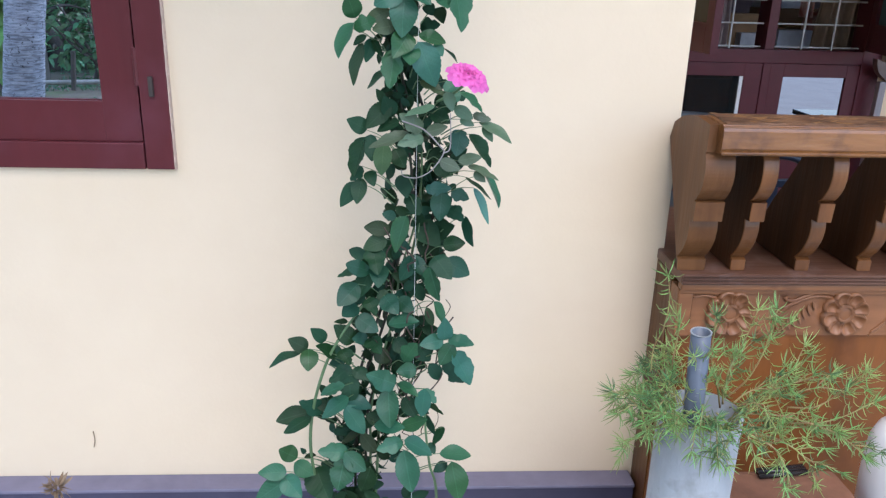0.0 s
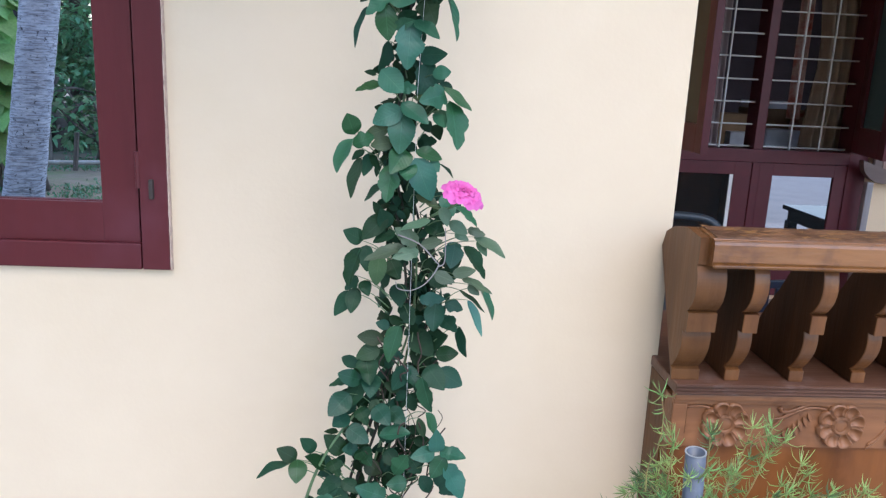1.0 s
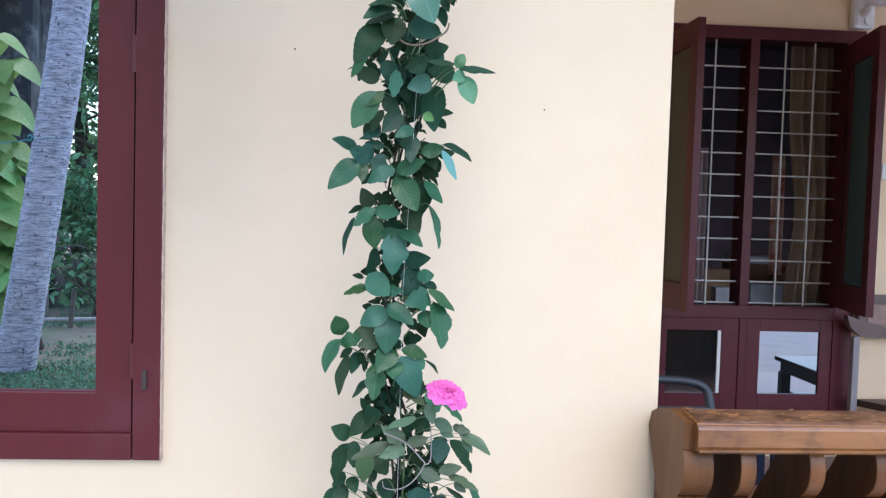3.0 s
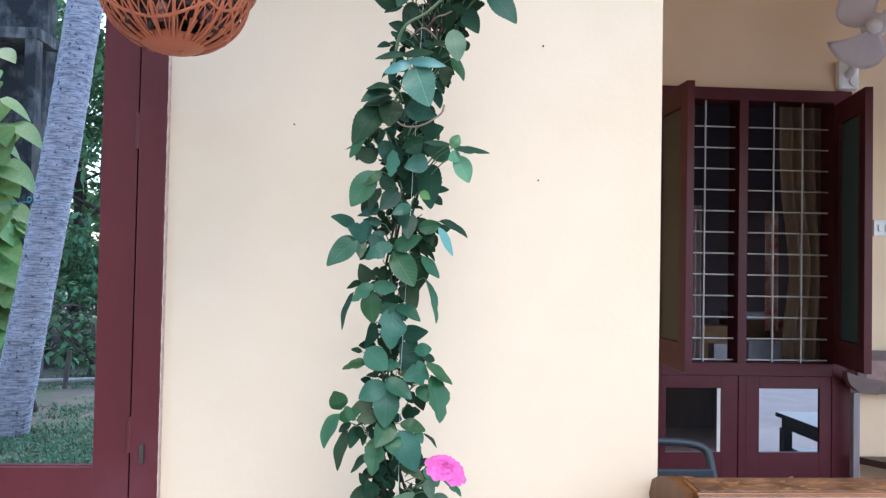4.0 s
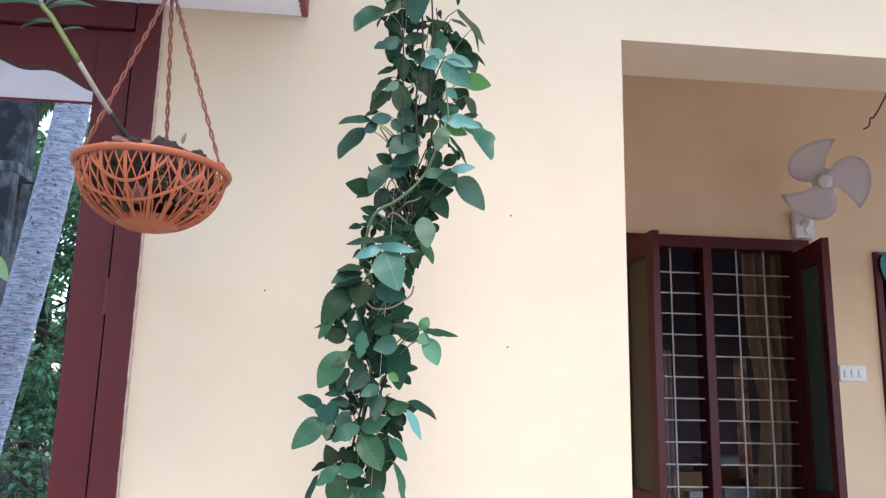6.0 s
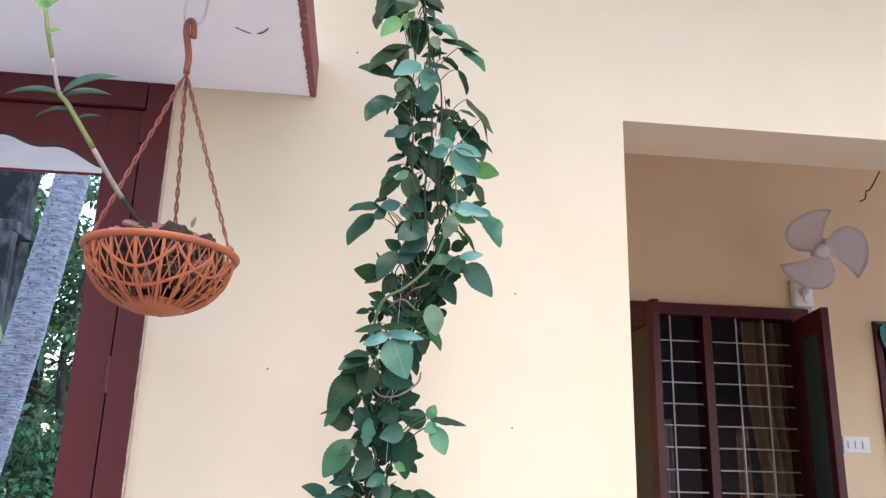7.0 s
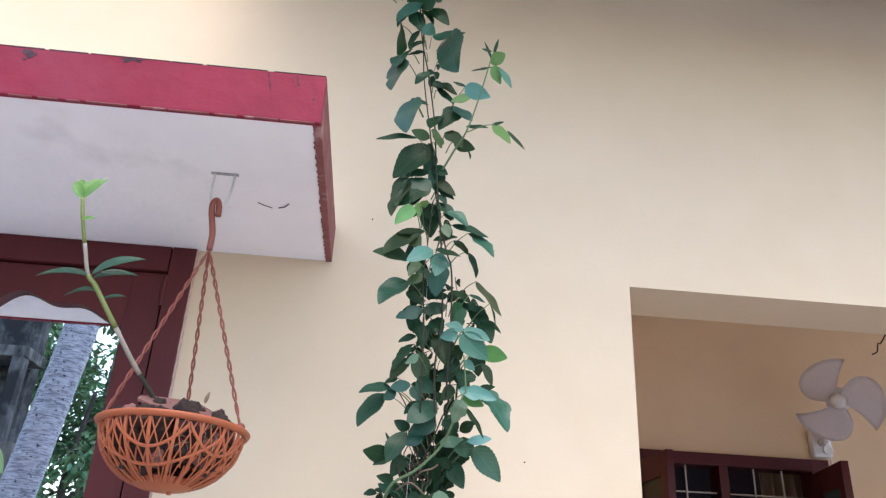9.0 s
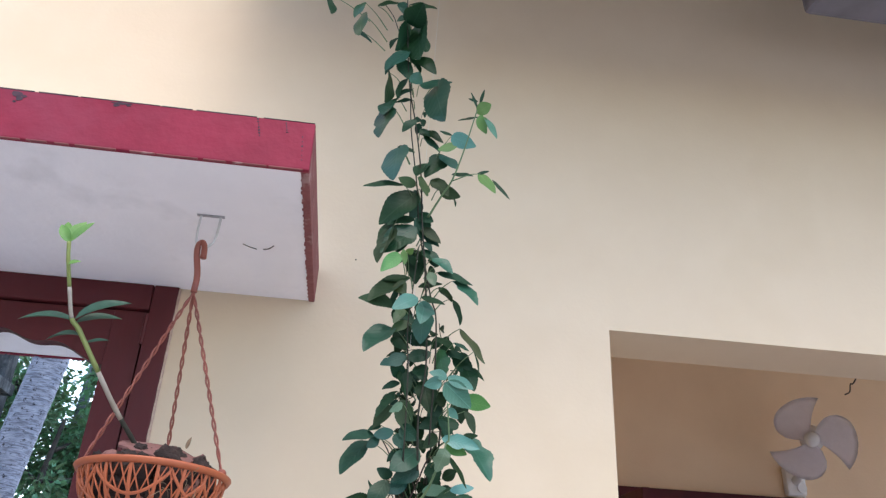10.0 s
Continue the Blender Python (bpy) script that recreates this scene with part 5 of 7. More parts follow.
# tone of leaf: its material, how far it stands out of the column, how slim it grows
# tones mix true leaf colour with shade and sky sheen put into it
TONES = {"shade": (M_ROSE_INNER, -0.025, 0.56), "deep": (M_LEAF_DEEP, 0.0, 0.56), "slate": (M_LEAF_SLATE, 0.012, 0.56), "bronze": (M_LEAF_BRONZE, 0.005, 0.46), "green": (M_LEAF_GREEN, 0.025, 0.56),
         "blue": (M_LEAF_BLUE, 0.03, 0.58), "olive": (M_LEAF_OLIVE, 0.02, 0.50), "pale": (M_LEAF_PALE, 0.075, 0.42), "glaucous_skylit": (M_LEAF_GLAUCOUS_SKYLIT, 0.06, 0.56), "young": (M_LEAF_YOUNG, 0.055, 0.50), "fresh": (M_LEAF_FRESH, 0.055, 0.50)}
RISE = (0.12, 0.32, 0.5, 0.22)      # how steeply one leaf after the other comes forward
rose_rnd = random.Random(77)


def unit_leaf(mat, ragged):
    """One rose leaflet of length and width 1: stalk end at the origin, tip along +y, face up +z."""
    bm = bmesh.new()
    leaflet(bm, Vector((0, 0, 0)), Vector((0, 1, 0)), Vector((0, 0, 1)), 1.0, 1.0, rose_rnd.uniform(-0.05, 0.5), rose_rnd.uniform(0.0, 0.3), True, 21, rose_rnd.uniform(0.38, 0.48))
    bow, ph = rose_rnd.uniform(-0.06, 0.06), rose_rnd.uniform(0, 6)
    for v in bm.verts:
        v.co.x += bow * math.sin(math.pi * v.co.y)
        v.co.z += 0.05 * math.sin(9 * v.co.y + ph) * abs(v.co.x) * 2
        if ragged and abs(v.co.x) > 0.1:
            v.co.x *= 1 - 0.5 * max(0.0, noise.noise(Vector((v.co.x * 2, v.co.y * 5, ph))))
    return mesh_of("leaf", bm, mat, True)


LEAF_MESHES = {tone: [unit_leaf(row[0], q > 5) for q in range(8)] for tone, row in TONES.items()}
THICKET, STALKS = bmesh.new(), bmesh.new()


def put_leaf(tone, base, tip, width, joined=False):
    """A leaf from base to tip that shows the camera the given width; slim ones are turned on their midrib to fit that
    view, towards the sky where they can.
    """
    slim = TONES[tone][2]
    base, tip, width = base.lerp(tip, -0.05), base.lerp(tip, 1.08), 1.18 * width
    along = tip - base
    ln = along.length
    side = along.cross(Vector((0.05, -1, max(-0.65, min(0.6, 0.75 * (1.55 - base.z)))))).normalized()     # leaned by height to face the camera
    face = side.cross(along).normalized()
    full = max(width, min(slim * ln, (1.15 if tone in ("glaucous_skylit", "young", "fresh") else 2.4) * width))
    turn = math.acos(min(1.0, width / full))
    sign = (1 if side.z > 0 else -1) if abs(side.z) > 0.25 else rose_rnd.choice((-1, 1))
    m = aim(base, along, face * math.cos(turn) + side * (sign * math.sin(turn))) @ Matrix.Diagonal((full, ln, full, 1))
    me = rose_rnd.choice(LEAF_MESHES[tone])
    if joined:
        n0 = len(THICKET.verts)
        THICKET.from_mesh(me)
        THICKET.verts.ensure_lookup_table()
        bmesh.ops.transform(THICKET, matrix=m, verts=THICKET.verts[n0:])
    else:
        ob = new("leaf", me)
        ob.parent = ROSE
        ob.matrix_local = Matrix.Translation(-base_of(ROSE)) @ m
    # its thin stalk, back into the column
    if base.z > 2.4 and base.x > 0:
        return
    cx = column(base.z)[0]
    root = Vector((cx + 0.45 * (base.x - cx), depth_of(base.z) + 0.01, base.z - 0.25 * abs(base.x - cx) - 0.012))
    tube(STALKS, spline([base, base.lerp(root, 0.5) + Vector((0, 0, 0.006)), root], 3), [0.0006, 0.0007, 0.0008, 0.0009, 0.001, 0.0011, 0.0012], 4, caps=False)


def leaves(tone, rows):
    """Leaves of one tone: x and z of the stalk end, x and z of the tip, width."""
    for i, (x0, z0, x1, z1, w) in enumerate(rows):
        ln = math.hypot(x1 - x0, z1 - z0)
        rise = RISE[i % 4] if w < 0.72 * ln else math.sqrt(max((w / 0.72) ** 2 - ln * ln, 0)) / ln
        y = depth_of(z0) - TONES[tone][1]
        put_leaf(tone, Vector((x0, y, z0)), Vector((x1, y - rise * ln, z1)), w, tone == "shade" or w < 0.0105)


def foot_leaves():
    leaves("deep", ((-0.263, 0.767, -0.291, 0.786, 0.024), (-0.276, 0.757, -0.325, 0.748, 0.014), (-0.215, 0.752, -0.238, 0.784, 0.018), (-0.187, 0.732, -0.222, 0.709, 0.028), (-0.202, 0.765, -0.187, 0.751, 0.024), (-0.182, 0.727, -0.152, 0.713, 0.022), (-0.239, 0.646, -0.274, 0.675, 0.027), (-0.265, 0.641, -0.317, 0.631, 0.029), (-0.249, 0.658, -0.218, 0.657, 0.018), (-0.273, 0.554, -0.279, 0.567, 0.008), (-0.273, 0.547, -0.253, 0.557, 0.008), (-0.253, 0.520, -0.228, 0.494, 0.046), (-0.050, 0.654, -0.021, 0.638, 0.010), (-0.050, 0.633, -0.039, 0.599, 0.012), (-0.018, 0.607, -0.039, 0.584, 0.013), (-0.045, 0.573, -0.035, 0.565, 0.015),))
    leaves("deep", ((-0.046, 0.738, -0.028, 0.709, 0.022), (-0.153, 0.519, -0.169, 0.479, 0.030), (-0.091, 0.669, -0.071, 0.646, 0.027), (-0.067, 0.775, -0.047, 0.745, 0.026), (-0.152, 0.785, -0.136, 0.781, 0.028), (-0.158, 0.634, -0.127, 0.623, 0.021), (-0.231, 0.782, -0.249, 0.809, 0.020), (-0.182, 0.780, -0.209, 0.812, 0.028), (-0.192, 0.816, -0.213, 0.819, 0.009), (-0.175, 0.844, -0.197, 0.839, 0.026), (-0.172, 0.908, -0.205, 0.902, 0.014), (-0.152, 0.906, -0.172, 0.862, 0.026), (-0.157, 0.856, -0.142, 0.840, 0.024), (-0.138, 0.916, -0.137, 0.897, 0.029), (-0.147, 0.945, -0.139, 0.920, 0.033), (-0.109, 0.999, -0.130, 1.006, 0.016),))
    leaves("deep", ((-0.123, 0.960, -0.118, 0.930, 0.020), (-0.017, 1.015, 0.004, 1.003, 0.025), (0.013, 1.000, 0.024, 0.958, 0.012), (-0.025, 0.951, 0.008, 0.959, 0.024), (-0.020, 0.925, 0.018, 0.903, 0.032), (-0.040, 0.931, -0.016, 0.910, 0.033), (-0.107, 0.785, -0.087, 0.767, 0.024), (-0.157, 0.785, -0.181, 0.791, 0.020), (-0.119, 1.250, -0.153, 1.221, 0.011), (-0.128, 1.196, -0.139, 1.216, 0.013), (-0.117, 1.175, -0.128, 1.205, 0.024), (-0.119, 1.193, -0.155, 1.158, 0.028), (-0.158, 1.151, -0.183, 1.168, 0.024), (-0.161, 1.136, -0.183, 1.083, 0.024), (-0.151, 1.141, -0.148, 1.106, 0.022), (-0.166, 1.088, -0.183, 1.067, 0.019),))
    leaves("deep", ((-0.156, 1.079, -0.146, 1.064, 0.019), (-0.174, 1.059, -0.201, 1.026, 0.023), (-0.166, 1.066, -0.173, 1.031, 0.023), (0.014, 1.144, 0.047, 1.097, 0.023), (-0.050, 1.181, -0.026, 1.171, 0.024), (-0.043, 1.095, -0.015, 1.079, 0.023), (-0.109, 1.118, -0.095, 1.095, 0.026), (-0.105, 1.166, -0.137, 1.151, 0.017),))
    leaves("green", ((-0.257, 0.777, -0.255, 0.759, 0.027), (-0.285, 0.562, -0.310, 0.586, 0.027), (-0.288, 0.550, -0.258, 0.542, 0.027), (-0.306, 0.532, -0.350, 0.536, 0.027), (-0.307, 0.520, -0.278, 0.504, 0.033), (-0.193, 0.573, -0.239, 0.584, 0.029), (-0.094, 0.593, -0.134, 0.592, 0.027), (-0.142, 0.630, -0.094, 0.634, 0.022), (-0.096, 0.625, -0.054, 0.644, 0.022), (-0.092, 0.756, -0.073, 0.796, 0.028), (-0.102, 0.712, -0.069, 0.701, 0.016), (-0.057, 0.701, -0.036, 0.679, 0.018), (-0.023, 0.568, 0.028, 0.570, 0.023), (-0.002, 0.547, 0.011, 0.485, 0.037), (-0.092, 1.007, -0.111, 0.960, 0.025), (-0.041, 0.861, -0.024, 0.828, 0.016),))
    leaves("green", ((-0.030, 1.234, -0.012, 1.207, 0.025), (-0.007, 1.217, 0.028, 1.195, 0.014), (0.039, 1.081, 0.064, 1.039, 0.013),))
    leaves("blue", ((-0.197, 0.712, -0.235, 0.698, 0.018), (-0.109, 0.715, -0.153, 0.742, 0.034), (-0.119, 0.704, -0.116, 0.649, 0.034), (-0.191, 0.687, -0.235, 0.660, 0.024), (-0.194, 0.668, -0.161, 0.622, 0.030), (-0.306, 0.517, -0.356, 0.489, 0.033), (-0.198, 0.562, -0.209, 0.514, 0.039), (-0.196, 0.574, -0.162, 0.545, 0.029), (-0.088, 0.599, -0.041, 0.577, 0.025), (-0.072, 0.743, -0.102, 0.747, 0.024), (-0.090, 0.576, -0.078, 0.516, 0.037), (-0.055, 0.703, -0.061, 0.658, 0.024), (-0.006, 0.774, 0.024, 0.719, 0.033), (-0.009, 0.789, -0.029, 0.757, 0.026), (-0.014, 0.797, 0.024, 0.798, 0.022), (-0.050, 0.922, -0.035, 0.870, 0.021),))
    leaves("blue", ((-0.117, 0.824, -0.071, 0.834, 0.021), (-0.022, 0.799, -0.023, 0.839, 0.024), (-0.026, 0.797, -0.061, 0.797, 0.024),))
    leaves("slate", ((-0.189, 0.719, -0.185, 0.668, 0.032), (-0.195, 0.676, -0.152, 0.670, 0.022), (-0.259, 0.639, -0.301, 0.622, 0.020), (-0.011, 0.538, -0.034, 0.524, 0.017), (-0.173, 0.829, -0.141, 0.814, 0.029), (-0.174, 0.886, -0.200, 0.868, 0.033), (-0.152, 0.910, -0.189, 0.930, 0.025), (-0.031, 1.049, -0.034, 1.004, 0.030), (-0.074, 0.935, -0.100, 0.896, 0.025), (-0.079, 0.935, -0.055, 0.904, 0.021), (-0.127, 0.866, -0.107, 0.854, 0.029), (-0.103, 0.861, -0.081, 0.854, 0.026), (-0.117, 0.836, -0.112, 0.805, 0.016), (-0.014, 1.049, 0.013, 1.040, 0.021), (-0.003, 1.154, -0.010, 1.121, 0.030), (-0.057, 1.054, -0.019, 1.058, 0.021),))
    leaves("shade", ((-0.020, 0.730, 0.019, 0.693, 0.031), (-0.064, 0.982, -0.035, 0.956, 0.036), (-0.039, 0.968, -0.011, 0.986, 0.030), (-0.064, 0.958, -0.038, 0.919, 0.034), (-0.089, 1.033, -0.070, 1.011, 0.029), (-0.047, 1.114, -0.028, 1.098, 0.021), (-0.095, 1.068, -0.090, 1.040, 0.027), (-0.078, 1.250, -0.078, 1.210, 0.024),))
    leaves("bronze", ((-0.168, 0.596, -0.142, 0.563, 0.023), (-0.168, 0.602, -0.203, 0.586, 0.012), (-0.142, 0.767, -0.117, 0.745, 0.024), (-0.125, 0.962, -0.161, 0.949, 0.025), (-0.118, 0.978, -0.159, 0.985, 0.023), (-0.053, 0.843, -0.043, 0.815, 0.014), (-0.123, 0.873, -0.139, 0.860, 0.016),))
    leaves("olive", ((-0.128, 1.132, -0.132, 1.083, 0.026), (-0.070, 1.233, -0.034, 1.218, 0.016),))
    leaves("pale", ((-0.087, 1.157, -0.147, 1.143, 0.019), (-0.070, 1.164, -0.099, 1.190, 0.025), (-0.067, 1.153, -0.102, 1.147, 0.021), (-0.051, 1.203, -0.094, 1.194, 0.011), (-0.061, 1.162, -0.031, 1.172, 0.016), (-0.032, 1.224, -0.023, 1.199, 0.016), (-0.018, 1.202, 0.007, 1.188, 0.017), (0.011, 1.191, 0.036, 1.185, 0.014), (-0.009, 1.183, 0.011, 1.175, 0.012), (0.022, 1.178, 0.067, 1.153, 0.016), (0.027, 1.172, 0.040, 1.153, 0.012), (-0.038, 1.117, -0.009, 1.107, 0.018), (-0.009, 1.118, 0.024, 1.125, 0.016), (0.007, 1.109, 0.051, 1.095, 0.013), (0.017, 1.100, 0.032, 1.088, 0.013), (0.003, 1.090, 0.042, 1.061, 0.008),))
    leaves("glaucous_skylit", ((0.019, 1.067, 0.044, 1.014, 0.013),))


def middle_leaves():
    leaves("green", ((-0.172, 1.329, -0.180, 1.356, 0.026), (-0.173, 1.312, -0.143, 1.326, 0.024), (-0.175, 1.319, -0.198, 1.276, 0.019), (-0.091, 1.305, -0.109, 1.280, 0.032), (-0.052, 1.425, -0.027, 1.430, 0.019), (-0.031, 1.406, 0.009, 1.380, 0.015), (-0.023, 1.383, -0.007, 1.322, 0.032), (-0.037, 1.371, -0.033, 1.353, 0.026), (-0.073, 1.305, -0.035, 1.297, 0.019), (-0.049, 1.294, -0.038, 1.276, 0.013), (-0.111, 1.282, -0.119, 1.232, 0.030), (-0.089, 1.287, -0.087, 1.268, 0.026), (-0.131, 1.428, -0.102, 1.402, 0.033), (-0.126, 1.403, -0.167, 1.401, 0.013), (-0.103, 1.403, -0.079, 1.404, 0.017), (-0.126, 1.711, -0.155, 1.661, 0.032),))
    leaves("green", ((-0.113, 1.712, -0.143, 1.693, 0.016), (-0.088, 1.594, -0.051, 1.612, 0.022), (-0.091, 1.586, -0.061, 1.540, 0.034), (-0.044, 1.581, -0.017, 1.552, 0.016), (-0.051, 1.626, -0.019, 1.633, 0.020), (-0.019, 1.637, 0.023, 1.617, 0.010), (-0.123, 1.534, -0.087, 1.530, 0.020), (-0.123, 1.534, -0.154, 1.511, 0.020), (-0.128, 1.522, -0.122, 1.476, 0.029), (-0.039, 1.544, -0.017, 1.482, 0.011), (-0.039, 1.904, -0.017, 1.905, 0.008), (-0.008, 1.883, 0.011, 1.854, 0.014), (-0.140, 1.764, -0.162, 1.734, 0.012), (-0.096, 1.744, -0.098, 1.705, 0.019),))
    leaves("deep", ((-0.157, 1.300, -0.176, 1.288, 0.011), (-0.148, 1.295, -0.156, 1.263, 0.017), (-0.034, 1.283, -0.012, 1.267, 0.005), (-0.141, 1.421, -0.157, 1.426, 0.008), (-0.123, 1.471, -0.131, 1.429, 0.017), (-0.056, 1.443, -0.070, 1.393, 0.032), (-0.073, 1.453, -0.036, 1.457, 0.025), (-0.146, 1.295, -0.130, 1.273, 0.011), (-0.060, 1.586, -0.050, 1.532, 0.037), (-0.054, 1.602, -0.024, 1.580, 0.009), (-0.054, 1.642, -0.030, 1.606, 0.024), (-0.032, 1.726, -0.034, 1.661, 0.031), (-0.138, 1.538, -0.165, 1.528, 0.009), (-0.096, 1.548, -0.124, 1.557, 0.019), (-0.105, 1.500, -0.082, 1.515, 0.023), (-0.079, 1.917, -0.101, 1.925, 0.014),))
    leaves("deep", ((-0.028, 1.855, -0.019, 1.837, 0.011), (-0.038, 1.897, -0.012, 1.896, 0.016), (-0.102, 1.839, -0.142, 1.823, 0.016), (-0.100, 1.829, -0.141, 1.817, 0.011), (-0.097, 1.823, -0.103, 1.783, 0.032), (-0.119, 1.813, -0.155, 1.760, 0.034), (-0.119, 1.781, -0.135, 1.754, 0.012), (-0.110, 1.762, -0.104, 1.730, 0.023), (-0.006, 1.744, -0.041, 1.750, 0.027),))
    leaves("bronze", ((-0.162, 1.287, -0.179, 1.229, 0.017), (-0.115, 1.688, -0.130, 1.655, 0.013), (-0.133, 1.538, -0.144, 1.565, 0.022), (-0.156, 1.519, -0.175, 1.465, 0.008), (-0.068, 1.534, -0.054, 1.503, 0.028), (-0.015, 1.877, -0.017, 1.846, 0.018), (-0.122, 1.735, -0.153, 1.739, 0.021),))
    leaves("olive", ((-0.120, 1.340, -0.155, 1.325, 0.019), (-0.112, 1.318, -0.142, 1.313, 0.021), (-0.079, 1.389, -0.051, 1.384, 0.011), (-0.143, 1.606, -0.144, 1.579, 0.018),))
    leaves("blue", ((-0.099, 1.369, -0.140, 1.349, 0.030), (-0.097, 1.360, -0.100, 1.308, 0.037), (-0.097, 1.379, -0.060, 1.354, 0.024), (-0.033, 1.395, -0.064, 1.388, 0.034), (-0.074, 1.292, -0.048, 1.233, 0.039), (-0.089, 1.495, -0.092, 1.438, 0.039), (-0.067, 1.660, -0.092, 1.647, 0.016), (-0.151, 1.606, -0.193, 1.569, 0.029), (-0.095, 1.598, -0.133, 1.579, 0.022), (-0.112, 1.492, -0.086, 1.502, 0.017), (-0.082, 1.502, -0.048, 1.483, 0.018), (-0.043, 1.730, -0.074, 1.718, 0.026),))
    leaves("shade", ((-0.070, 1.312, -0.042, 1.319, 0.023), (-0.063, 1.349, -0.054, 1.336, 0.017), (-0.042, 1.344, -0.036, 1.326, 0.019), (-0.099, 1.431, -0.088, 1.393, 0.023), (-0.086, 1.705, -0.045, 1.699, 0.033), (-0.060, 1.790, -0.078, 1.768, 0.024),))
    leaves("slate", ((-0.113, 1.704, -0.090, 1.687, 0.020), (-0.088, 1.683, -0.112, 1.655, 0.025), (-0.070, 1.655, -0.069, 1.613, 0.027), (-0.118, 1.656, -0.143, 1.646, 0.013), (-0.112, 1.634, -0.139, 1.638, 0.013), (-0.155, 1.627, -0.189, 1.641, 0.016), (-0.129, 1.616, -0.158, 1.623, 0.031), (-0.114, 1.620, -0.124, 1.584, 0.024), (-0.098, 1.843, -0.136, 1.842, 0.008), (-0.075, 1.812, -0.032, 1.798, 0.026), (-0.070, 1.766, -0.057, 1.740, 0.030), (-0.048, 1.775, -0.023, 1.779, 0.023),))
    leaves("glaucous_skylit", ((-0.021, 1.625, -0.001, 1.585, 0.012), (-0.082, 1.878, -0.121, 1.868, 0.009), (-0.085, 1.877, -0.043, 1.878, 0.010), (-0.073, 1.869, -0.024, 1.862, 0.013), (-0.071, 1.868, -0.108, 1.852, 0.014), (-0.065, 1.860, -0.046, 1.808, 0.042),))
    leaves("young", ((-0.051, 1.680, -0.038, 1.670, 0.012),))
    leaves("fresh", ((-0.010, 1.752, -0.048, 1.754, 0.007), (-0.006, 1.747, 0.004, 1.765, 0.015), (-0.002, 1.747, 0.045, 1.738, 0.010), (0.002, 1.734, 0.019, 1.697, 0.024), (0.005, 1.739, -0.010, 1.728, 0.016),))
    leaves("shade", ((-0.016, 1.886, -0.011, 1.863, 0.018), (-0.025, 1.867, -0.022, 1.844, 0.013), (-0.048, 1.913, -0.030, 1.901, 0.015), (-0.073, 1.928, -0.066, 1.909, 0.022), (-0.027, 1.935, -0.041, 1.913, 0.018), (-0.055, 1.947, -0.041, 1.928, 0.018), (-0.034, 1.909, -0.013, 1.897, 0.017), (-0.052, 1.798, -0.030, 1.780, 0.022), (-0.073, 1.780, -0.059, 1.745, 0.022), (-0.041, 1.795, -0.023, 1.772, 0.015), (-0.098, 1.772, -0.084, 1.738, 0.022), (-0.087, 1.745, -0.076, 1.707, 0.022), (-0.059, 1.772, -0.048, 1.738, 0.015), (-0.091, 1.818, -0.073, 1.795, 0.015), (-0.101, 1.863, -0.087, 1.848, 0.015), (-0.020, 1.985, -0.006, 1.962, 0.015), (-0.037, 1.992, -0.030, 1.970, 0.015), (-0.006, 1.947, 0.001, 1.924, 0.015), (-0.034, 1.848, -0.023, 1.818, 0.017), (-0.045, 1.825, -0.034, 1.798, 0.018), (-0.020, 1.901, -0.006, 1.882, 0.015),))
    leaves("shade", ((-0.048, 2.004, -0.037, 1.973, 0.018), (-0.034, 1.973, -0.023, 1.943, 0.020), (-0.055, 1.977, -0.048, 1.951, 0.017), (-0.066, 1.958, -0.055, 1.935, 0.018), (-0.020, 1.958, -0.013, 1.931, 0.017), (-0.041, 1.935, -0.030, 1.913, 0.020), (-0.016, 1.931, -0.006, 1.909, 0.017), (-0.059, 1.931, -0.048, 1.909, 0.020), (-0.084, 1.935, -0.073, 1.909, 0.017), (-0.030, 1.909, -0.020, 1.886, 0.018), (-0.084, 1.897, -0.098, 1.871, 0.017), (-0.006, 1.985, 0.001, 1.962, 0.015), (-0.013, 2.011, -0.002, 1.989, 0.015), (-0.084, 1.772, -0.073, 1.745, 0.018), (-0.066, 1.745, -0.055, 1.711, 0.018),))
    leaves("pale", ((-0.011, 1.910, -0.004, 1.867, 0.026),))


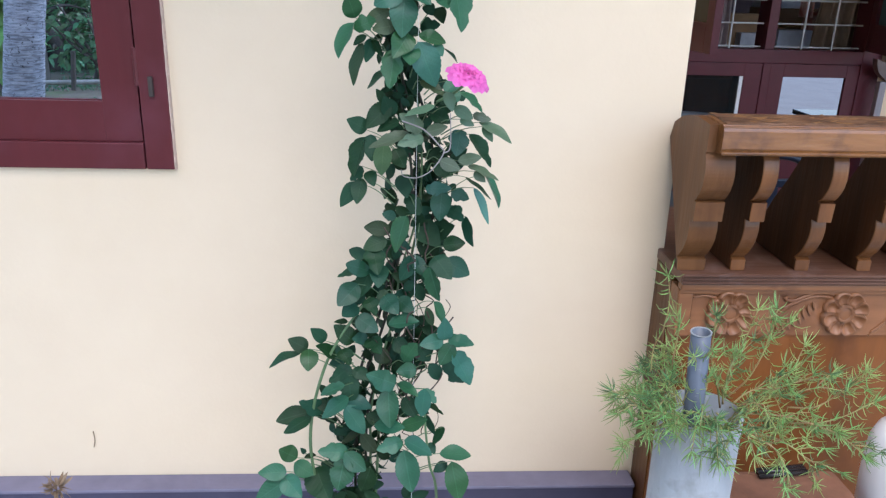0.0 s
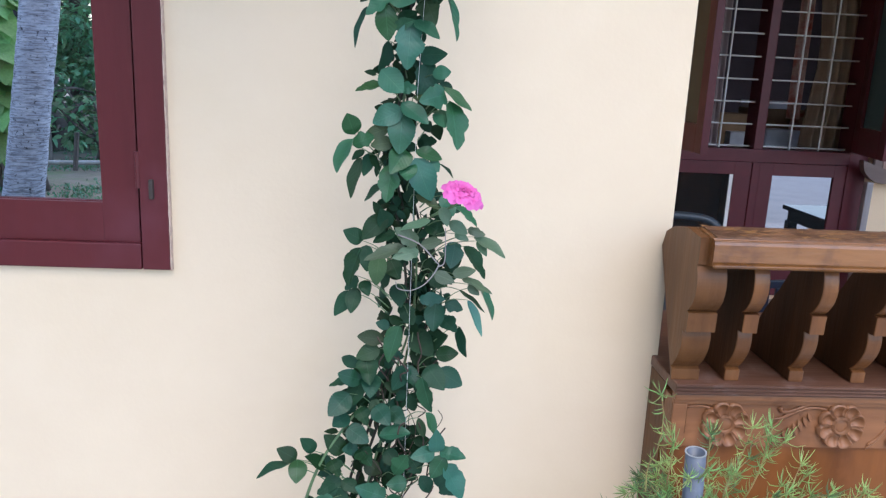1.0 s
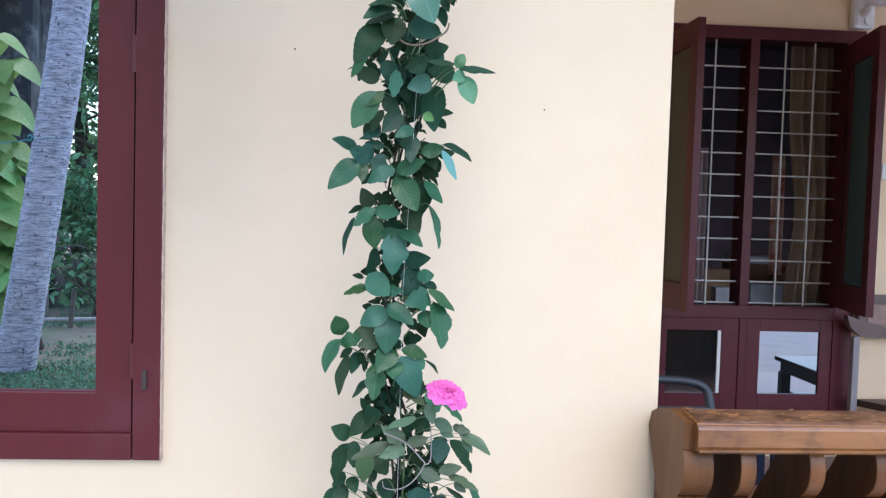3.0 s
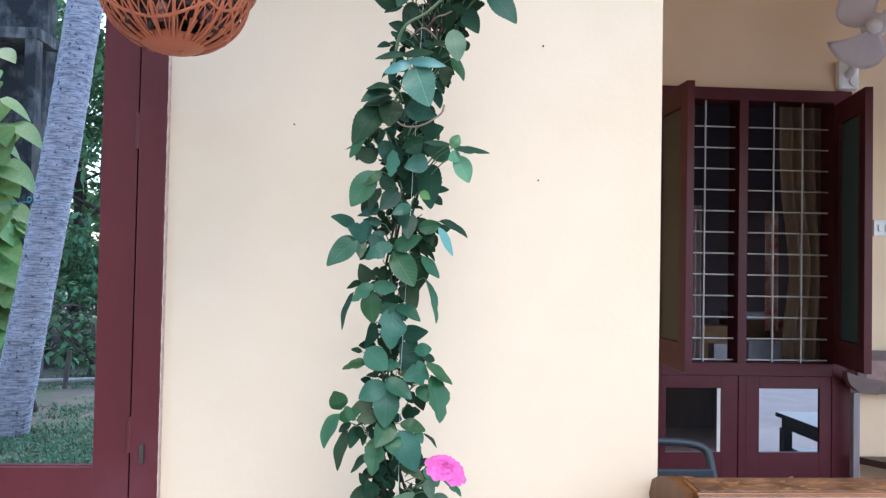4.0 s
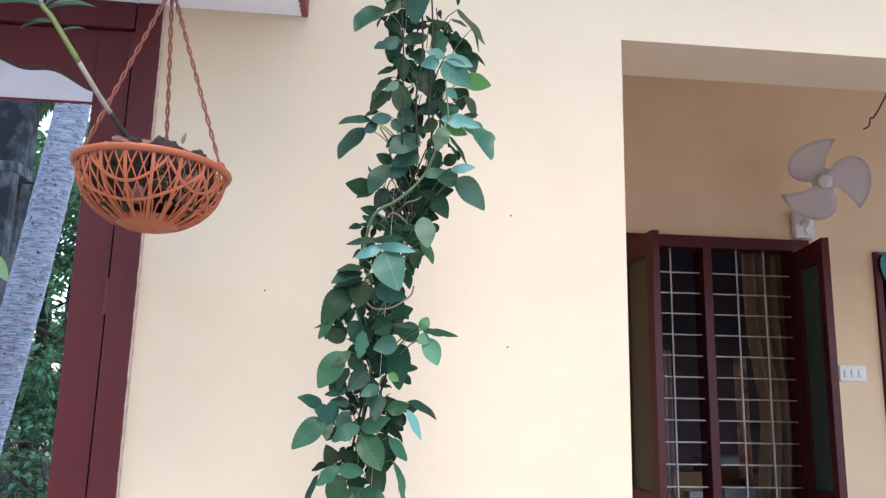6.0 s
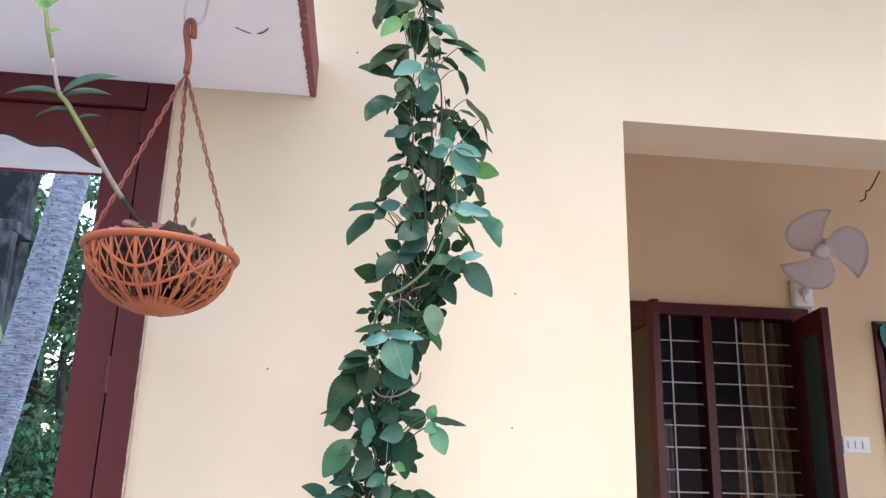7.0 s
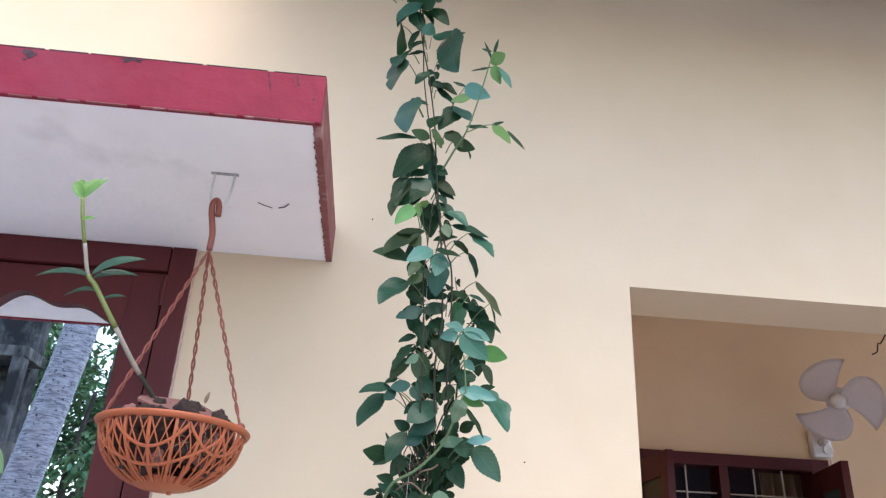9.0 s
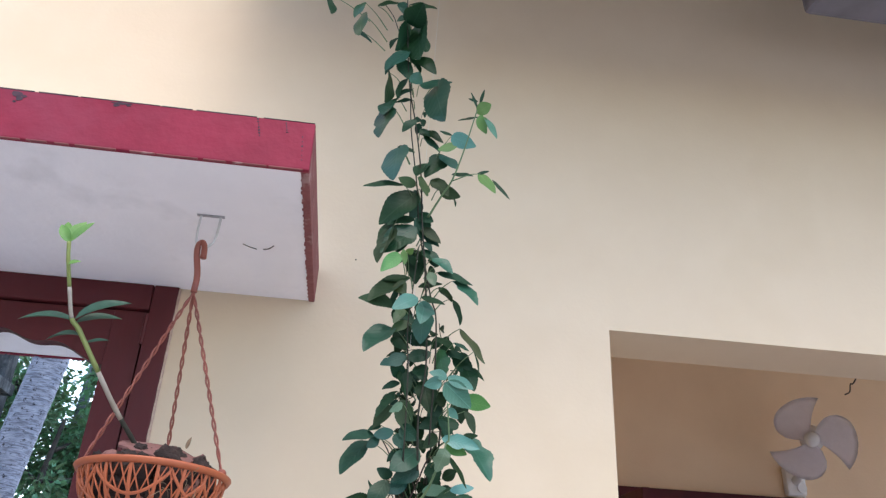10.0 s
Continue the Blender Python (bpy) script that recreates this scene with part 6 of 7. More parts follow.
def upper_leaves():
    leaves("blue", ((0.045, 1.983, 0.084, 1.939, 0.031), (0.043, 1.984, 0.013, 1.977, 0.025), (0.055, 2.073, 0.091, 2.015, 0.029), (-0.019, 2.375, 0.014, 2.350, 0.013), (-0.008, 2.351, 0.049, 2.336, 0.009), (0.019, 2.337, 0.058, 2.294, 0.015),))
    leaves("glaucous_skylit", ((0.031, 1.988, 0.064, 1.994, 0.012), (0.014, 2.064, 0.065, 2.051, 0.019), (0.045, 2.068, 0.065, 2.071, 0.009), (0.013, 2.151, 0.049, 2.114, 0.032), (0.004, 2.155, -0.020, 2.144, 0.018), (0.013, 2.161, -0.013, 2.165, 0.013), (0.017, 2.161, 0.051, 2.142, 0.016), (0.020, 2.111, 0.033, 2.096, 0.012), (-0.040, 2.280, -0.016, 2.264, 0.020), (-0.031, 2.279, -0.036, 2.245, 0.024), (-0.045, 2.290, -0.081, 2.262, 0.020),))
    leaves("deep", ((0.024, 2.015, 0.045, 2.027, 0.017), (0.052, 2.201, 0.065, 2.157, 0.025), (-0.018, 2.168, -0.009, 2.118, 0.032), (0.014, 2.106, -0.019, 2.092, 0.017), (0.023, 2.112, 0.021, 2.076, 0.032), (-0.060, 2.164, -0.086, 2.152, 0.007), (-0.060, 2.140, -0.084, 2.132, 0.007), (-0.105, 2.063, -0.140, 2.010, 0.020), (-0.050, 2.055, -0.069, 2.037, 0.010), (-0.059, 2.014, -0.082, 2.021, 0.016), (-0.090, 1.967, -0.125, 1.970, 0.025), (-0.087, 1.965, -0.111, 1.955, 0.011), (-0.090, 1.985, -0.096, 2.004, 0.005), (-0.065, 1.969, -0.081, 1.938, 0.020), (-0.080, 1.932, -0.103, 1.935, 0.014), (0.004, 2.037, 0.010, 2.002, 0.024),))
    leaves("deep", ((0.018, 1.967, 0.040, 1.973, 0.016), (0.013, 1.965, 0.030, 1.926, 0.024), (-0.029, 2.194, -0.020, 2.168, 0.024), (-0.057, 2.187, -0.046, 2.144, 0.022), (-0.017, 2.072, -0.011, 2.052, 0.015), (-0.078, 2.239, -0.053, 2.221, 0.013), (-0.056, 2.177, -0.076, 2.183, 0.021), (-0.007, 2.234, -0.036, 2.230, 0.009), (0.032, 2.214, 0.061, 2.179, 0.023), (0.022, 2.317, 0.039, 2.271, 0.010), (0.001, 2.337, 0.018, 2.306, 0.012), (-0.023, 2.335, 0.000, 2.345, 0.006), (-0.013, 2.340, -0.038, 2.333, 0.008), (-0.063, 2.280, -0.039, 2.259, 0.015), (-0.033, 2.432, -0.010, 2.412, 0.009), (-0.006, 2.378, -0.024, 2.386, 0.010),))
    leaves("deep", ((-0.041, 2.468, -0.039, 2.426, 0.024),))
    leaves("green", ((-0.009, 1.989, 0.026, 1.997, 0.014), (0.002, 2.216, 0.009, 2.166, 0.022),))
    leaves("pale", ((0.017, 2.044, 0.005, 2.012, 0.024), (0.027, 2.032, 0.050, 1.991, 0.007), (-0.057, 2.110, -0.074, 2.093, 0.012), (0.054, 2.200, 0.063, 2.161, 0.004), (0.021, 2.213, 0.044, 2.202, 0.005), (-0.037, 2.286, -0.002, 2.276, 0.007), (-0.026, 2.330, -0.020, 2.303, 0.015),))
    leaves("young", ((0.019, 2.059, 0.050, 2.043, 0.018), (0.042, 2.128, 0.081, 2.117, 0.023), (-0.066, 2.371, -0.058, 2.373, 0.011), (-0.079, 2.365, -0.107, 2.330, 0.020), (-0.073, 2.376, -0.069, 2.350, 0.011),))
    leaves("shade", ((0.009, 2.158, 0.018, 2.134, 0.021), (0.048, 2.147, 0.051, 2.112, 0.027), (0.015, 2.139, -0.005, 2.106, 0.023), (-0.009, 1.991, 0.022, 1.979, 0.028), (-0.047, 2.413, -0.044, 2.350, 0.034),))
    leaves("bronze", ((0.055, 2.122, 0.072, 2.090, 0.013), (0.008, 2.081, -0.010, 2.058, 0.018), (-0.064, 2.146, -0.094, 2.100, 0.009), (-0.071, 2.122, -0.095, 2.086, 0.018), (-0.053, 2.133, -0.042, 2.083, 0.026), (0.016, 2.221, 0.050, 2.208, 0.009), (-0.083, 2.294, -0.137, 2.293, 0.017), (-0.058, 2.347, -0.122, 2.295, 0.017), (-0.058, 2.347, -0.101, 2.339, 0.008), (-0.088, 2.444, -0.118, 2.364, 0.016),))
    leaves("slate", ((-0.085, 2.088, -0.105, 2.080, 0.006), (-0.064, 2.080, -0.093, 2.070, 0.016), (-0.095, 2.071, -0.141, 2.056, 0.010), (-0.086, 2.070, -0.103, 2.052, 0.015), (-0.059, 2.076, -0.049, 2.055, 0.018), (-0.051, 2.088, -0.023, 2.068, 0.022), (-0.021, 2.054, -0.062, 2.016, 0.027), (-0.019, 2.023, -0.059, 2.001, 0.024), (-0.036, 2.004, -0.067, 1.987, 0.018), (-0.068, 2.003, -0.092, 1.961, 0.023), (-0.082, 2.251, -0.122, 2.199, 0.022), (-0.052, 2.204, -0.092, 2.187, 0.017), (-0.012, 2.215, -0.050, 2.200, 0.017), (0.000, 2.241, 0.028, 2.224, 0.009), (-0.026, 2.283, -0.035, 2.228, 0.026), (-0.057, 2.433, -0.109, 2.381, 0.025),))
    leaves("slate", ((-0.038, 2.398, -0.003, 2.378, 0.013), (-0.034, 2.415, -0.022, 2.398, 0.010),))
    leaves("olive", ((0.039, 2.256, 0.077, 2.200, 0.013), (-0.077, 2.331, -0.066, 2.309, 0.021), (-0.065, 2.285, -0.078, 2.256, 0.015), (-0.054, 2.262, -0.081, 2.243, 0.013),))


def top_leaves():
    leaves("slate", ((-0.053, 2.439, -0.109, 2.399, 0.029), (-0.015, 2.597, 0.014, 2.562, 0.017), (-0.096, 2.602, -0.109, 2.521, 0.028), (-0.096, 2.605, -0.067, 2.594, 0.009), (-0.068, 2.669, -0.091, 2.643, 0.013), (-0.119, 2.692, -0.138, 2.611, 0.022), (-0.034, 2.752, -0.030, 2.649, 0.031), (-0.094, 2.831, -0.135, 2.779, 0.020), (-0.089, 2.901, -0.077, 2.895, 0.042), (-0.063, 2.754, -0.007, 2.756, 0.016),))
    leaves("deep", ((-0.062, 2.433, -0.082, 2.393, 0.018), (-0.053, 2.459, -0.100, 2.445, 0.010), (-0.049, 2.473, -0.024, 2.453, 0.017), (-0.044, 2.468, -0.037, 2.423, 0.023), (-0.057, 2.513, -0.115, 2.452, 0.036), (-0.003, 2.600, -0.040, 2.551, 0.026), (-0.040, 2.582, -0.058, 2.541, 0.015), (-0.055, 2.650, -0.014, 2.634, 0.013), (-0.049, 2.638, -0.017, 2.613, 0.011), (-0.055, 2.657, -0.041, 2.633, 0.015), (-0.110, 2.722, -0.129, 2.662, 0.018), (-0.125, 2.779, -0.129, 2.703, 0.018), (-0.103, 2.817, -0.086, 2.768, 0.027), (-0.089, 2.774, -0.108, 2.717, 0.009), (-0.080, 2.750, -0.105, 2.708, 0.010), (-0.076, 2.723, -0.109, 2.707, 0.007),))
    leaves("deep", ((-0.116, 2.805, -0.135, 2.780, 0.007), (-0.077, 2.913, -0.072, 2.801, 0.040), (-0.062, 2.893, -0.053, 2.830, 0.016), (-0.094, 2.910, -0.106, 2.833, 0.023), (-0.115, 2.873, -0.131, 2.846, 0.007), (-0.099, 2.929, -0.119, 2.914, 0.011), (-0.095, 2.967, -0.047, 2.951, 0.013), (-0.116, 2.968, -0.109, 2.939, 0.019), (-0.162, 2.952, -0.122, 2.962, 0.011), (-0.200, 2.882, -0.168, 2.847, 0.008), (-0.269, 2.965, -0.253, 2.876, 0.014), (-0.072, 2.826, -0.037, 2.794, 0.023), (-0.089, 2.823, -0.064, 2.794, 0.011),))
    leaves("bronze", ((-0.090, 2.455, -0.115, 2.387, 0.014), (-0.042, 2.443, -0.009, 2.417, 0.014), (-0.025, 2.546, -0.001, 2.501, 0.023), (-0.011, 2.527, 0.022, 2.511, 0.021), (0.013, 2.512, 0.019, 2.494, 0.004), (0.009, 2.561, 0.045, 2.558, 0.006),))
    leaves("shade", ((-0.053, 2.534, -0.058, 2.474, 0.024),))
    leaves("olive", ((-0.083, 2.518, -0.150, 2.507, 0.008), (-0.060, 2.521, -0.090, 2.526, 0.017), (-0.047, 2.538, -0.040, 2.488, 0.019),))
    leaves("young", ((0.009, 2.594, -0.023, 2.579, 0.013), (-0.001, 2.614, -0.023, 2.616, 0.005), (0.055, 2.536, 0.076, 2.487, 0.018), (0.049, 2.537, 0.069, 2.543, 0.005), (0.051, 2.665, 0.060, 2.628, 0.017), (0.045, 2.671, 0.068, 2.685, 0.021), (0.045, 2.678, 0.031, 2.704, 0.005), (0.050, 2.691, 0.056, 2.721, 0.005), (0.045, 2.697, 0.028, 2.700, 0.005),))
    leaves("glaucous_skylit", ((-0.001, 2.607, 0.039, 2.590, 0.025), (0.077, 2.524, 0.103, 2.482, 0.006), (0.061, 2.657, 0.075, 2.594, 0.013), (0.045, 2.657, 0.009, 2.639, 0.004),))
    leaves("green", ((-0.191, 2.931, -0.208, 2.891, 0.014), (-0.192, 2.901, -0.198, 2.837, 0.017),))
    leaves("blue", ((-0.084, 2.758, -0.064, 2.737, 0.022),))


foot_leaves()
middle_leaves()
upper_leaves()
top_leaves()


def rose_vine():
    t = ROSE
    rnd = random.Random(21)
    # canes
    for i in range(5):
        ph, rr = rnd.uniform(0, 6.28), rnd.uniform(0.006, 0.026)
        pts, z = [], 0.0
        top = (2.25, 2.1, 2.25, 1.9, 1.3)[i]
        while z < top:
            c, w = column(z)
            pts.append((c + rr * math.cos(ph + 2.3 * z) + 0.010 * math.sin(7 * z + i), depth_of(z) + 0.035 + 0.6 * rr * math.sin(ph + 2.3 * z), z))
            z += 0.09
        bm = bmesh.new()
        tube(bm, spline(pts, 3), [0.0032 - 0.0016 * k / (3 * len(pts)) for k in range(3 * (len(pts) - 1) + 1)], 7)
        part("cane", bm, M_CANE if i < 3 else M_STEM, t, "brown woody cane" if i < 3 else "green cane", True)
    # the thin upper canes
    for pts, r in (([(-0.020, -0.50, 2.02), (-0.026, -0.52, 2.108), (-0.018, -0.52, 2.187), (-0.026, -0.53, 2.315), (-0.041, -0.54, 2.444), (-0.051, -0.54, 2.563), (-0.068, -0.54, 2.671), (-0.085, -0.54, 2.758), (-0.097, -0.55, 2.878), (-0.103, -0.55, 3.002), (-0.09, -0.55, 3.3)], 0.0016),
                   ([(-0.005, -0.51, 2.06), (-0.004, -0.53, 2.194), (-0.007, -0.53, 2.275), (-0.019, -0.53, 2.316), (-0.045, -0.53, 2.44), (-0.055, -0.53, 2.531), (-0.074, -0.53, 2.657), (-0.081, -0.53, 2.752), (-0.089, -0.53, 2.852), (-0.115, -0.53, 2.901), (-0.129, -0.53, 2.938), (-0.152, -0.53, 2.973)], 0.0014),
                   ([(-0.045, -0.51, 2.03), (-0.048, -0.53, 2.165), (-0.054, -0.53, 2.25), (-0.051, -0.54, 2.307), (-0.045, -0.54, 2.40)], 0.0013)):
        bm = bmesh.new()
        path = spline(pts, 5)
        tube(bm, path, [r * (1.1 - 0.5 * i / len(path)) for i in range(len(path))], 6)
        part("cane", bm, M_CANE, t, "thin brown cane", True)
    # green side shoots
    for pts, r in (([(-0.24, -0.38, 0.0), (-0.25, -0.38, 0.30), (-0.251, -0.38, 0.462), (-0.261, -0.38, 0.576), (-0.253, -0.38, 0.658), (-0.231, -0.38, 0.738), (-0.206, -0.37, 0.788), (-0.175, -0.36, 0.832), (-0.152, -0.35, 0.860)], 0.0034),
                   ([(-0.03, -0.38, 0.20), (-0.028, -0.38, 0.459), (-0.043, -0.38, 0.537), (-0.053, -0.38, 0.634), (-0.049, -0.37, 0.686)], 0.0028),
                   ([(-0.10, -0.47, 1.86), (-0.085, -0.51, 1.916), (-0.048, -0.52, 1.941), (-0.012, -0.53, 1.977), (0.006, -0.55, 2.018), (0.018, -0.55, 2.055), (0.022, -0.55, 2.065), (0.016, -0.56, 2.117)], 0.0022),
                   ([(-0.099, -0.42, 1.181), (-0.066, -0.43, 1.17), (-0.04, -0.43, 1.144), (-0.035, -0.43, 1.134), (-0.052, -0.43, 1.108), (-0.074, -0.43, 1.095), (-0.096, -0.43, 1.097), (-0.1, -0.43, 1.108)], 0.0012),
                   ([(-0.035, -0.43, 1.134), (-0.025, -0.43, 1.144), (-0.026, -0.43, 1.196)], 0.0012),
                   ([(-0.032, -0.54, 2.462), (-0.013, -0.56, 2.495), (0.004, -0.58, 2.521), (0.02, -0.6, 2.571), (0.04, -0.62, 2.654)], 0.0019),
                   ([(0.006, -0.58, 2.521), (0.032, -0.6, 2.524), (0.052, -0.6, 2.529)], 0.0011)):
        bm = bmesh.new()
        path = spline(pts, 6)
        tube(bm, path, [r * (1.15 - 0.6 * i / len(path)) for i in range(len(path))], 6)
        dry = pts[0][2] > 1.1 and pts[-1][2] < 1.2
        part("shoot", bm, M_TWIG_PALE if dry else M_STEM, t, "bleached dry side shoot" if dry else "green side shoot", True)
    # dead dark tangle in the column
    for i in range(46):
        bm = bmesh.new()
        z0 = rnd.uniform(0.55, 0.95) if i < 30 else rnd.uniform(1.88, 1.95)
        p = [Vector(((-0.075 if i < 30 else -0.042) + rnd.uniform(-0.03, 0.03), depth_of(z0) + rnd.uniform(-0.01, 0.03), z0))]
        for k in range(5):
            p.append(p[-1] + Vector((rnd.uniform(-0.02, 0.02), rnd.uniform(-0.015, 0.015), rnd.uniform(0.005, 0.035))))
        tube(bm, spline(p, 3), rnd.uniform(0.0007, 0.0016), 5)
        part("dead_twig", bm, M_DEAD, t)
    # leaves inside the column, coloured dark for shade, and those above the reach of the eye
    old = [spray_mesh("leaf", rnd, M_ROSE_INNER, n, q) for n, q in ((5, 0.044), (3, 0.046), (5, 0.040), (3, 0.050))]
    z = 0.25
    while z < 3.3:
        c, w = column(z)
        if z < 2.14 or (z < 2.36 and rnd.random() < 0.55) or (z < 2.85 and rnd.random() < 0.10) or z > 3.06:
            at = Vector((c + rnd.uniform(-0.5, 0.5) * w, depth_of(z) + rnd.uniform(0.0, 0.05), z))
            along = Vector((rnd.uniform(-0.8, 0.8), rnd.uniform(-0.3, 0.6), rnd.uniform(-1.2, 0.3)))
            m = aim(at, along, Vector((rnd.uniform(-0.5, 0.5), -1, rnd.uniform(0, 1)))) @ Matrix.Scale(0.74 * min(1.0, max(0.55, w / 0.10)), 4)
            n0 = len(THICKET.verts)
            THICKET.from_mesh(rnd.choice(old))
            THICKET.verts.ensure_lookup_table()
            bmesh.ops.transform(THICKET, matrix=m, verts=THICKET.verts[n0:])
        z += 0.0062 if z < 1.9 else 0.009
    tagged(part("inner_foliage", THICKET, M_ROSE_INNER, t, "inner leaves coloured dark for shade", True), kind="stuff")
    tagged(part("stalk_thicket", STALKS, M_STEM, t, "thin green leaf stalks", True), kind="stuff")
    # the open bloom
    P = Vector((-0.004, -0.445, 1.249))
    f = new("bloom")
    f.parent, f.location, f["label"] = t, P - base_of(t), "open pink rose bloom"
    m = aim(Vector((0, 0, 0)), Vector((0.30, 1.0, 0.25)), Vector((0.40, -0.36, 1.0))) @ Matrix.Scale(0.92, 4)
    for k in range(44):
        u = k / 43
        bm = bmesh.new()
        ang = k * 2.39996
        open_ = 0.10 + 1.22 * u ** 0.9
        ln, wd = 0.013 + 0.020 * u, 0.013 + 0.020 * u
        rad = 0.0015 + 0.006 * u
        g = []
        for i in range(8):
            row = []
            a = i / 7
            bend = open_ * (0.62 + 0.55 * a) + 0.55 * max(0.0, a - 0.7)
            for j in range(8):
                b = j / 7 - 0.5
                wdt = wd * (0.40 + 0.85 * math.sin(math.pi * (0.10 + 0.66 * a)))
                reach = ln * a * (1 - 0.35 * b * b * a)
                px = rad + reach * math.sin(bend)
                pz = reach * math.cos(bend) - 0.20 * ln * b * b * a + 0.0022 * math.sin(13 * b + 1.7 * k) * a * a
                ca = ang + b * wdt / max(0.008, px)
                row.append(bm.verts.new((px * math.cos(ca), px * math.sin(ca), pz + 0.006 * (1 - u))))
            g.append(row)
        for i in range(7):
            for j in range(7):
                bm.faces.new((g[i][j], g[i][j + 1], g[i + 1][j + 1], g[i + 1][j]))
        bmesh.ops.transform(bm, matrix=m, verts=bm.verts)
        ob = new("petal", mesh_of("petal", bm, M_PETAL, True))
        ob.parent = f
    bm = bmesh.new()
    tube(bm, spline([Vector((-0.045, -0.38, 1.205)), Vector((-0.02, -0.40, 1.222)), P + Vector((-0.004, 0.006, -0.010))], 5), 0.0022, 6)
    part("flower_stalk", bm, M_STEM, t, "", True)


rose_vine()


def twine_and_string():
    t = thing("support_string", (-0.07, -0.43, 0.0), "thin white string that supports a climbing rose", "string")
    bm = bmesh.new()
    tube(bm, [(-0.075, -0.39, 0.0), (-0.075, -0.365, 1.0), (-0.075, -0.365, 1.4), (-0.06, -0.45, 1.8), (-0.045, -0.49, 2.2), (-0.035, -0.53, 3.0), (-0.03, -0.6, 3.53)], 0.00026, 5)
    part("strand", bm, M_STRING, t)
    for pts in ([(-0.094, -0.430, 1.798), (-0.084, -0.475, 1.781), (-0.071, -0.485, 1.776), (-0.053, -0.485, 1.779), (-0.036, -0.480, 1.789), (-0.022, -0.470, 1.802), (-0.017, -0.450, 1.818)],
                [(-0.046, -0.450, 1.939), (-0.034, -0.475, 1.947), (-0.020, -0.480, 1.951), (-0.009, -0.470, 1.960), (-0.006, -0.450, 1.968)],
                [(-0.073, -0.460, 1.918), (-0.055, -0.485, 1.927), (-0.037, -0.480, 1.918), (-0.023, -0.460, 1.905)]):
        k = thing("twine_loop", pts[2], "brown jute twine tied round rose canes", "twine", "twine loops")
        bm = bmesh.new()
        tube(bm, spline(pts, 5), 0.0015, 6)
        part("loop", bm, M_TWINE, k, "", True)


twine_and_string()


# ---------------------------------------------------------------- marks on walls
def nail(x, z):
    t = thing("wall_nail", (x, 0, z), "small dark nail in a cream wall", "nail", "wall nails")
    bm = bmesh.new()
    tube(bm, [(x, -0.0005, z), (x, -0.004, z), (x, -0.0055, z)], [0.0016, 0.0018, 0.0009], 8)
    part("head", bm, M_IRON, t, "", True)


for nx_, nz_ in ((0.219, 1.757), (-0.306, 1.862), (0.225, 2.05), (-0.16, 2.62)):
    nail(nx_, nz_)


def soffit_thread():
    t = thing("soffit_thread", (-0.36, -0.27, 2.496), "thin dark thread stuck on a soffit", "thread")
    bm = bmesh.new()
    tube(bm, spline([(-0.393, -0.283, 2.4965), (-0.380, -0.272, 2.4965), (-0.366, -0.264, 2.4965)], 4), 0.0009, 5)
    tube(bm, spline([(-0.352, -0.266, 2.4965), (-0.340, -0.272, 2.4965), (-0.329, -0.288, 2.4965)], 4), 0.0012, 5)
    part("strand", bm, M_IRON, t)
    # scratch on the wall, built as a thin raised strand
    d = thing("scratch_mark", (-0.813, 0, 0.35), "short scratch mark on a wall", "creeper")
    bm = bmesh.new()
    tube(bm, spline([(-0.816, -0.002, 0.325), (-0.812, -0.002, 0.345), (-0.813, -0.002, 0.368)], 4), [0.0012] * 9, 5)
    part("scratch", bm, M_DRY, d)


soffit_thread()


# ---------------------------------------------------------------- pots under the bench
def pipe_planter():
    t = thing("pipe_planter", (0.402, -0.50, 0.0), "tall planter cut from a wide grey pipe", "planter")
    bm = bmesh.new()
    lathe(bm, [(0.001, 0.0), (0.068, 0.0), (0.068, 0.721), (0.063, 0.721), (0.063, 0.672), (0.001, 0.672)], (0.402, -0.50, 0.0), 36)
    part("tube", bm, M_PVC, t, "", True)
    bm = bmesh.new()
    lathe(bm, [(0.001, 0.012), (0.04, 0.01), (0.0625, 0.0)], (0.402, -0.50, 0.674), 24)
    part("soil", bm, M_SOIL, t, "", True)
    p = thing("watering_pipe", (0.372, -0.545, 0.674), "narrow dark grey pipe standing in a planter", "pipe")
    bm = bmesh.new()
    a, b = Vector((0.377, -0.535, 0.672)), Vector((0.360, -0.552, 0.888))
    ln = (b - a).length
    lathe(bm, [(0.0155, 0.0), (0.0155, ln), (0.0135, ln), (0.0135, ln - 0.05), (0.0003, ln - 0.05)], (0, 0, 0), 24)
    bmesh.ops.transform(bm, matrix=Matrix.Translation(a) @ (b - a).to_track_quat("Z", "Y").to_matrix().to_4x4(), verts=bm.verts)
    part("tube", bm, M_PVC_DARK, p, "", True)
    bm = bmesh.new()
    lathe(bm, [(0.0137, ln + 0.0002), (0.0163, ln + 0.0002), (0.0163, ln + 0.0012), (0.0137, ln + 0.0012), (0.0137, ln + 0.0002)], (0, 0, 0), 24)
    bmesh.ops.transform(bm, matrix=Matrix.Translation(a) @ (b - a).to_track_quat("Z", "Y").to_matrix().to_4x4(), verts=bm.verts)
    part("cut_edge", bm, M_PVC, p, "pale sawn edge")


pipe_planter()


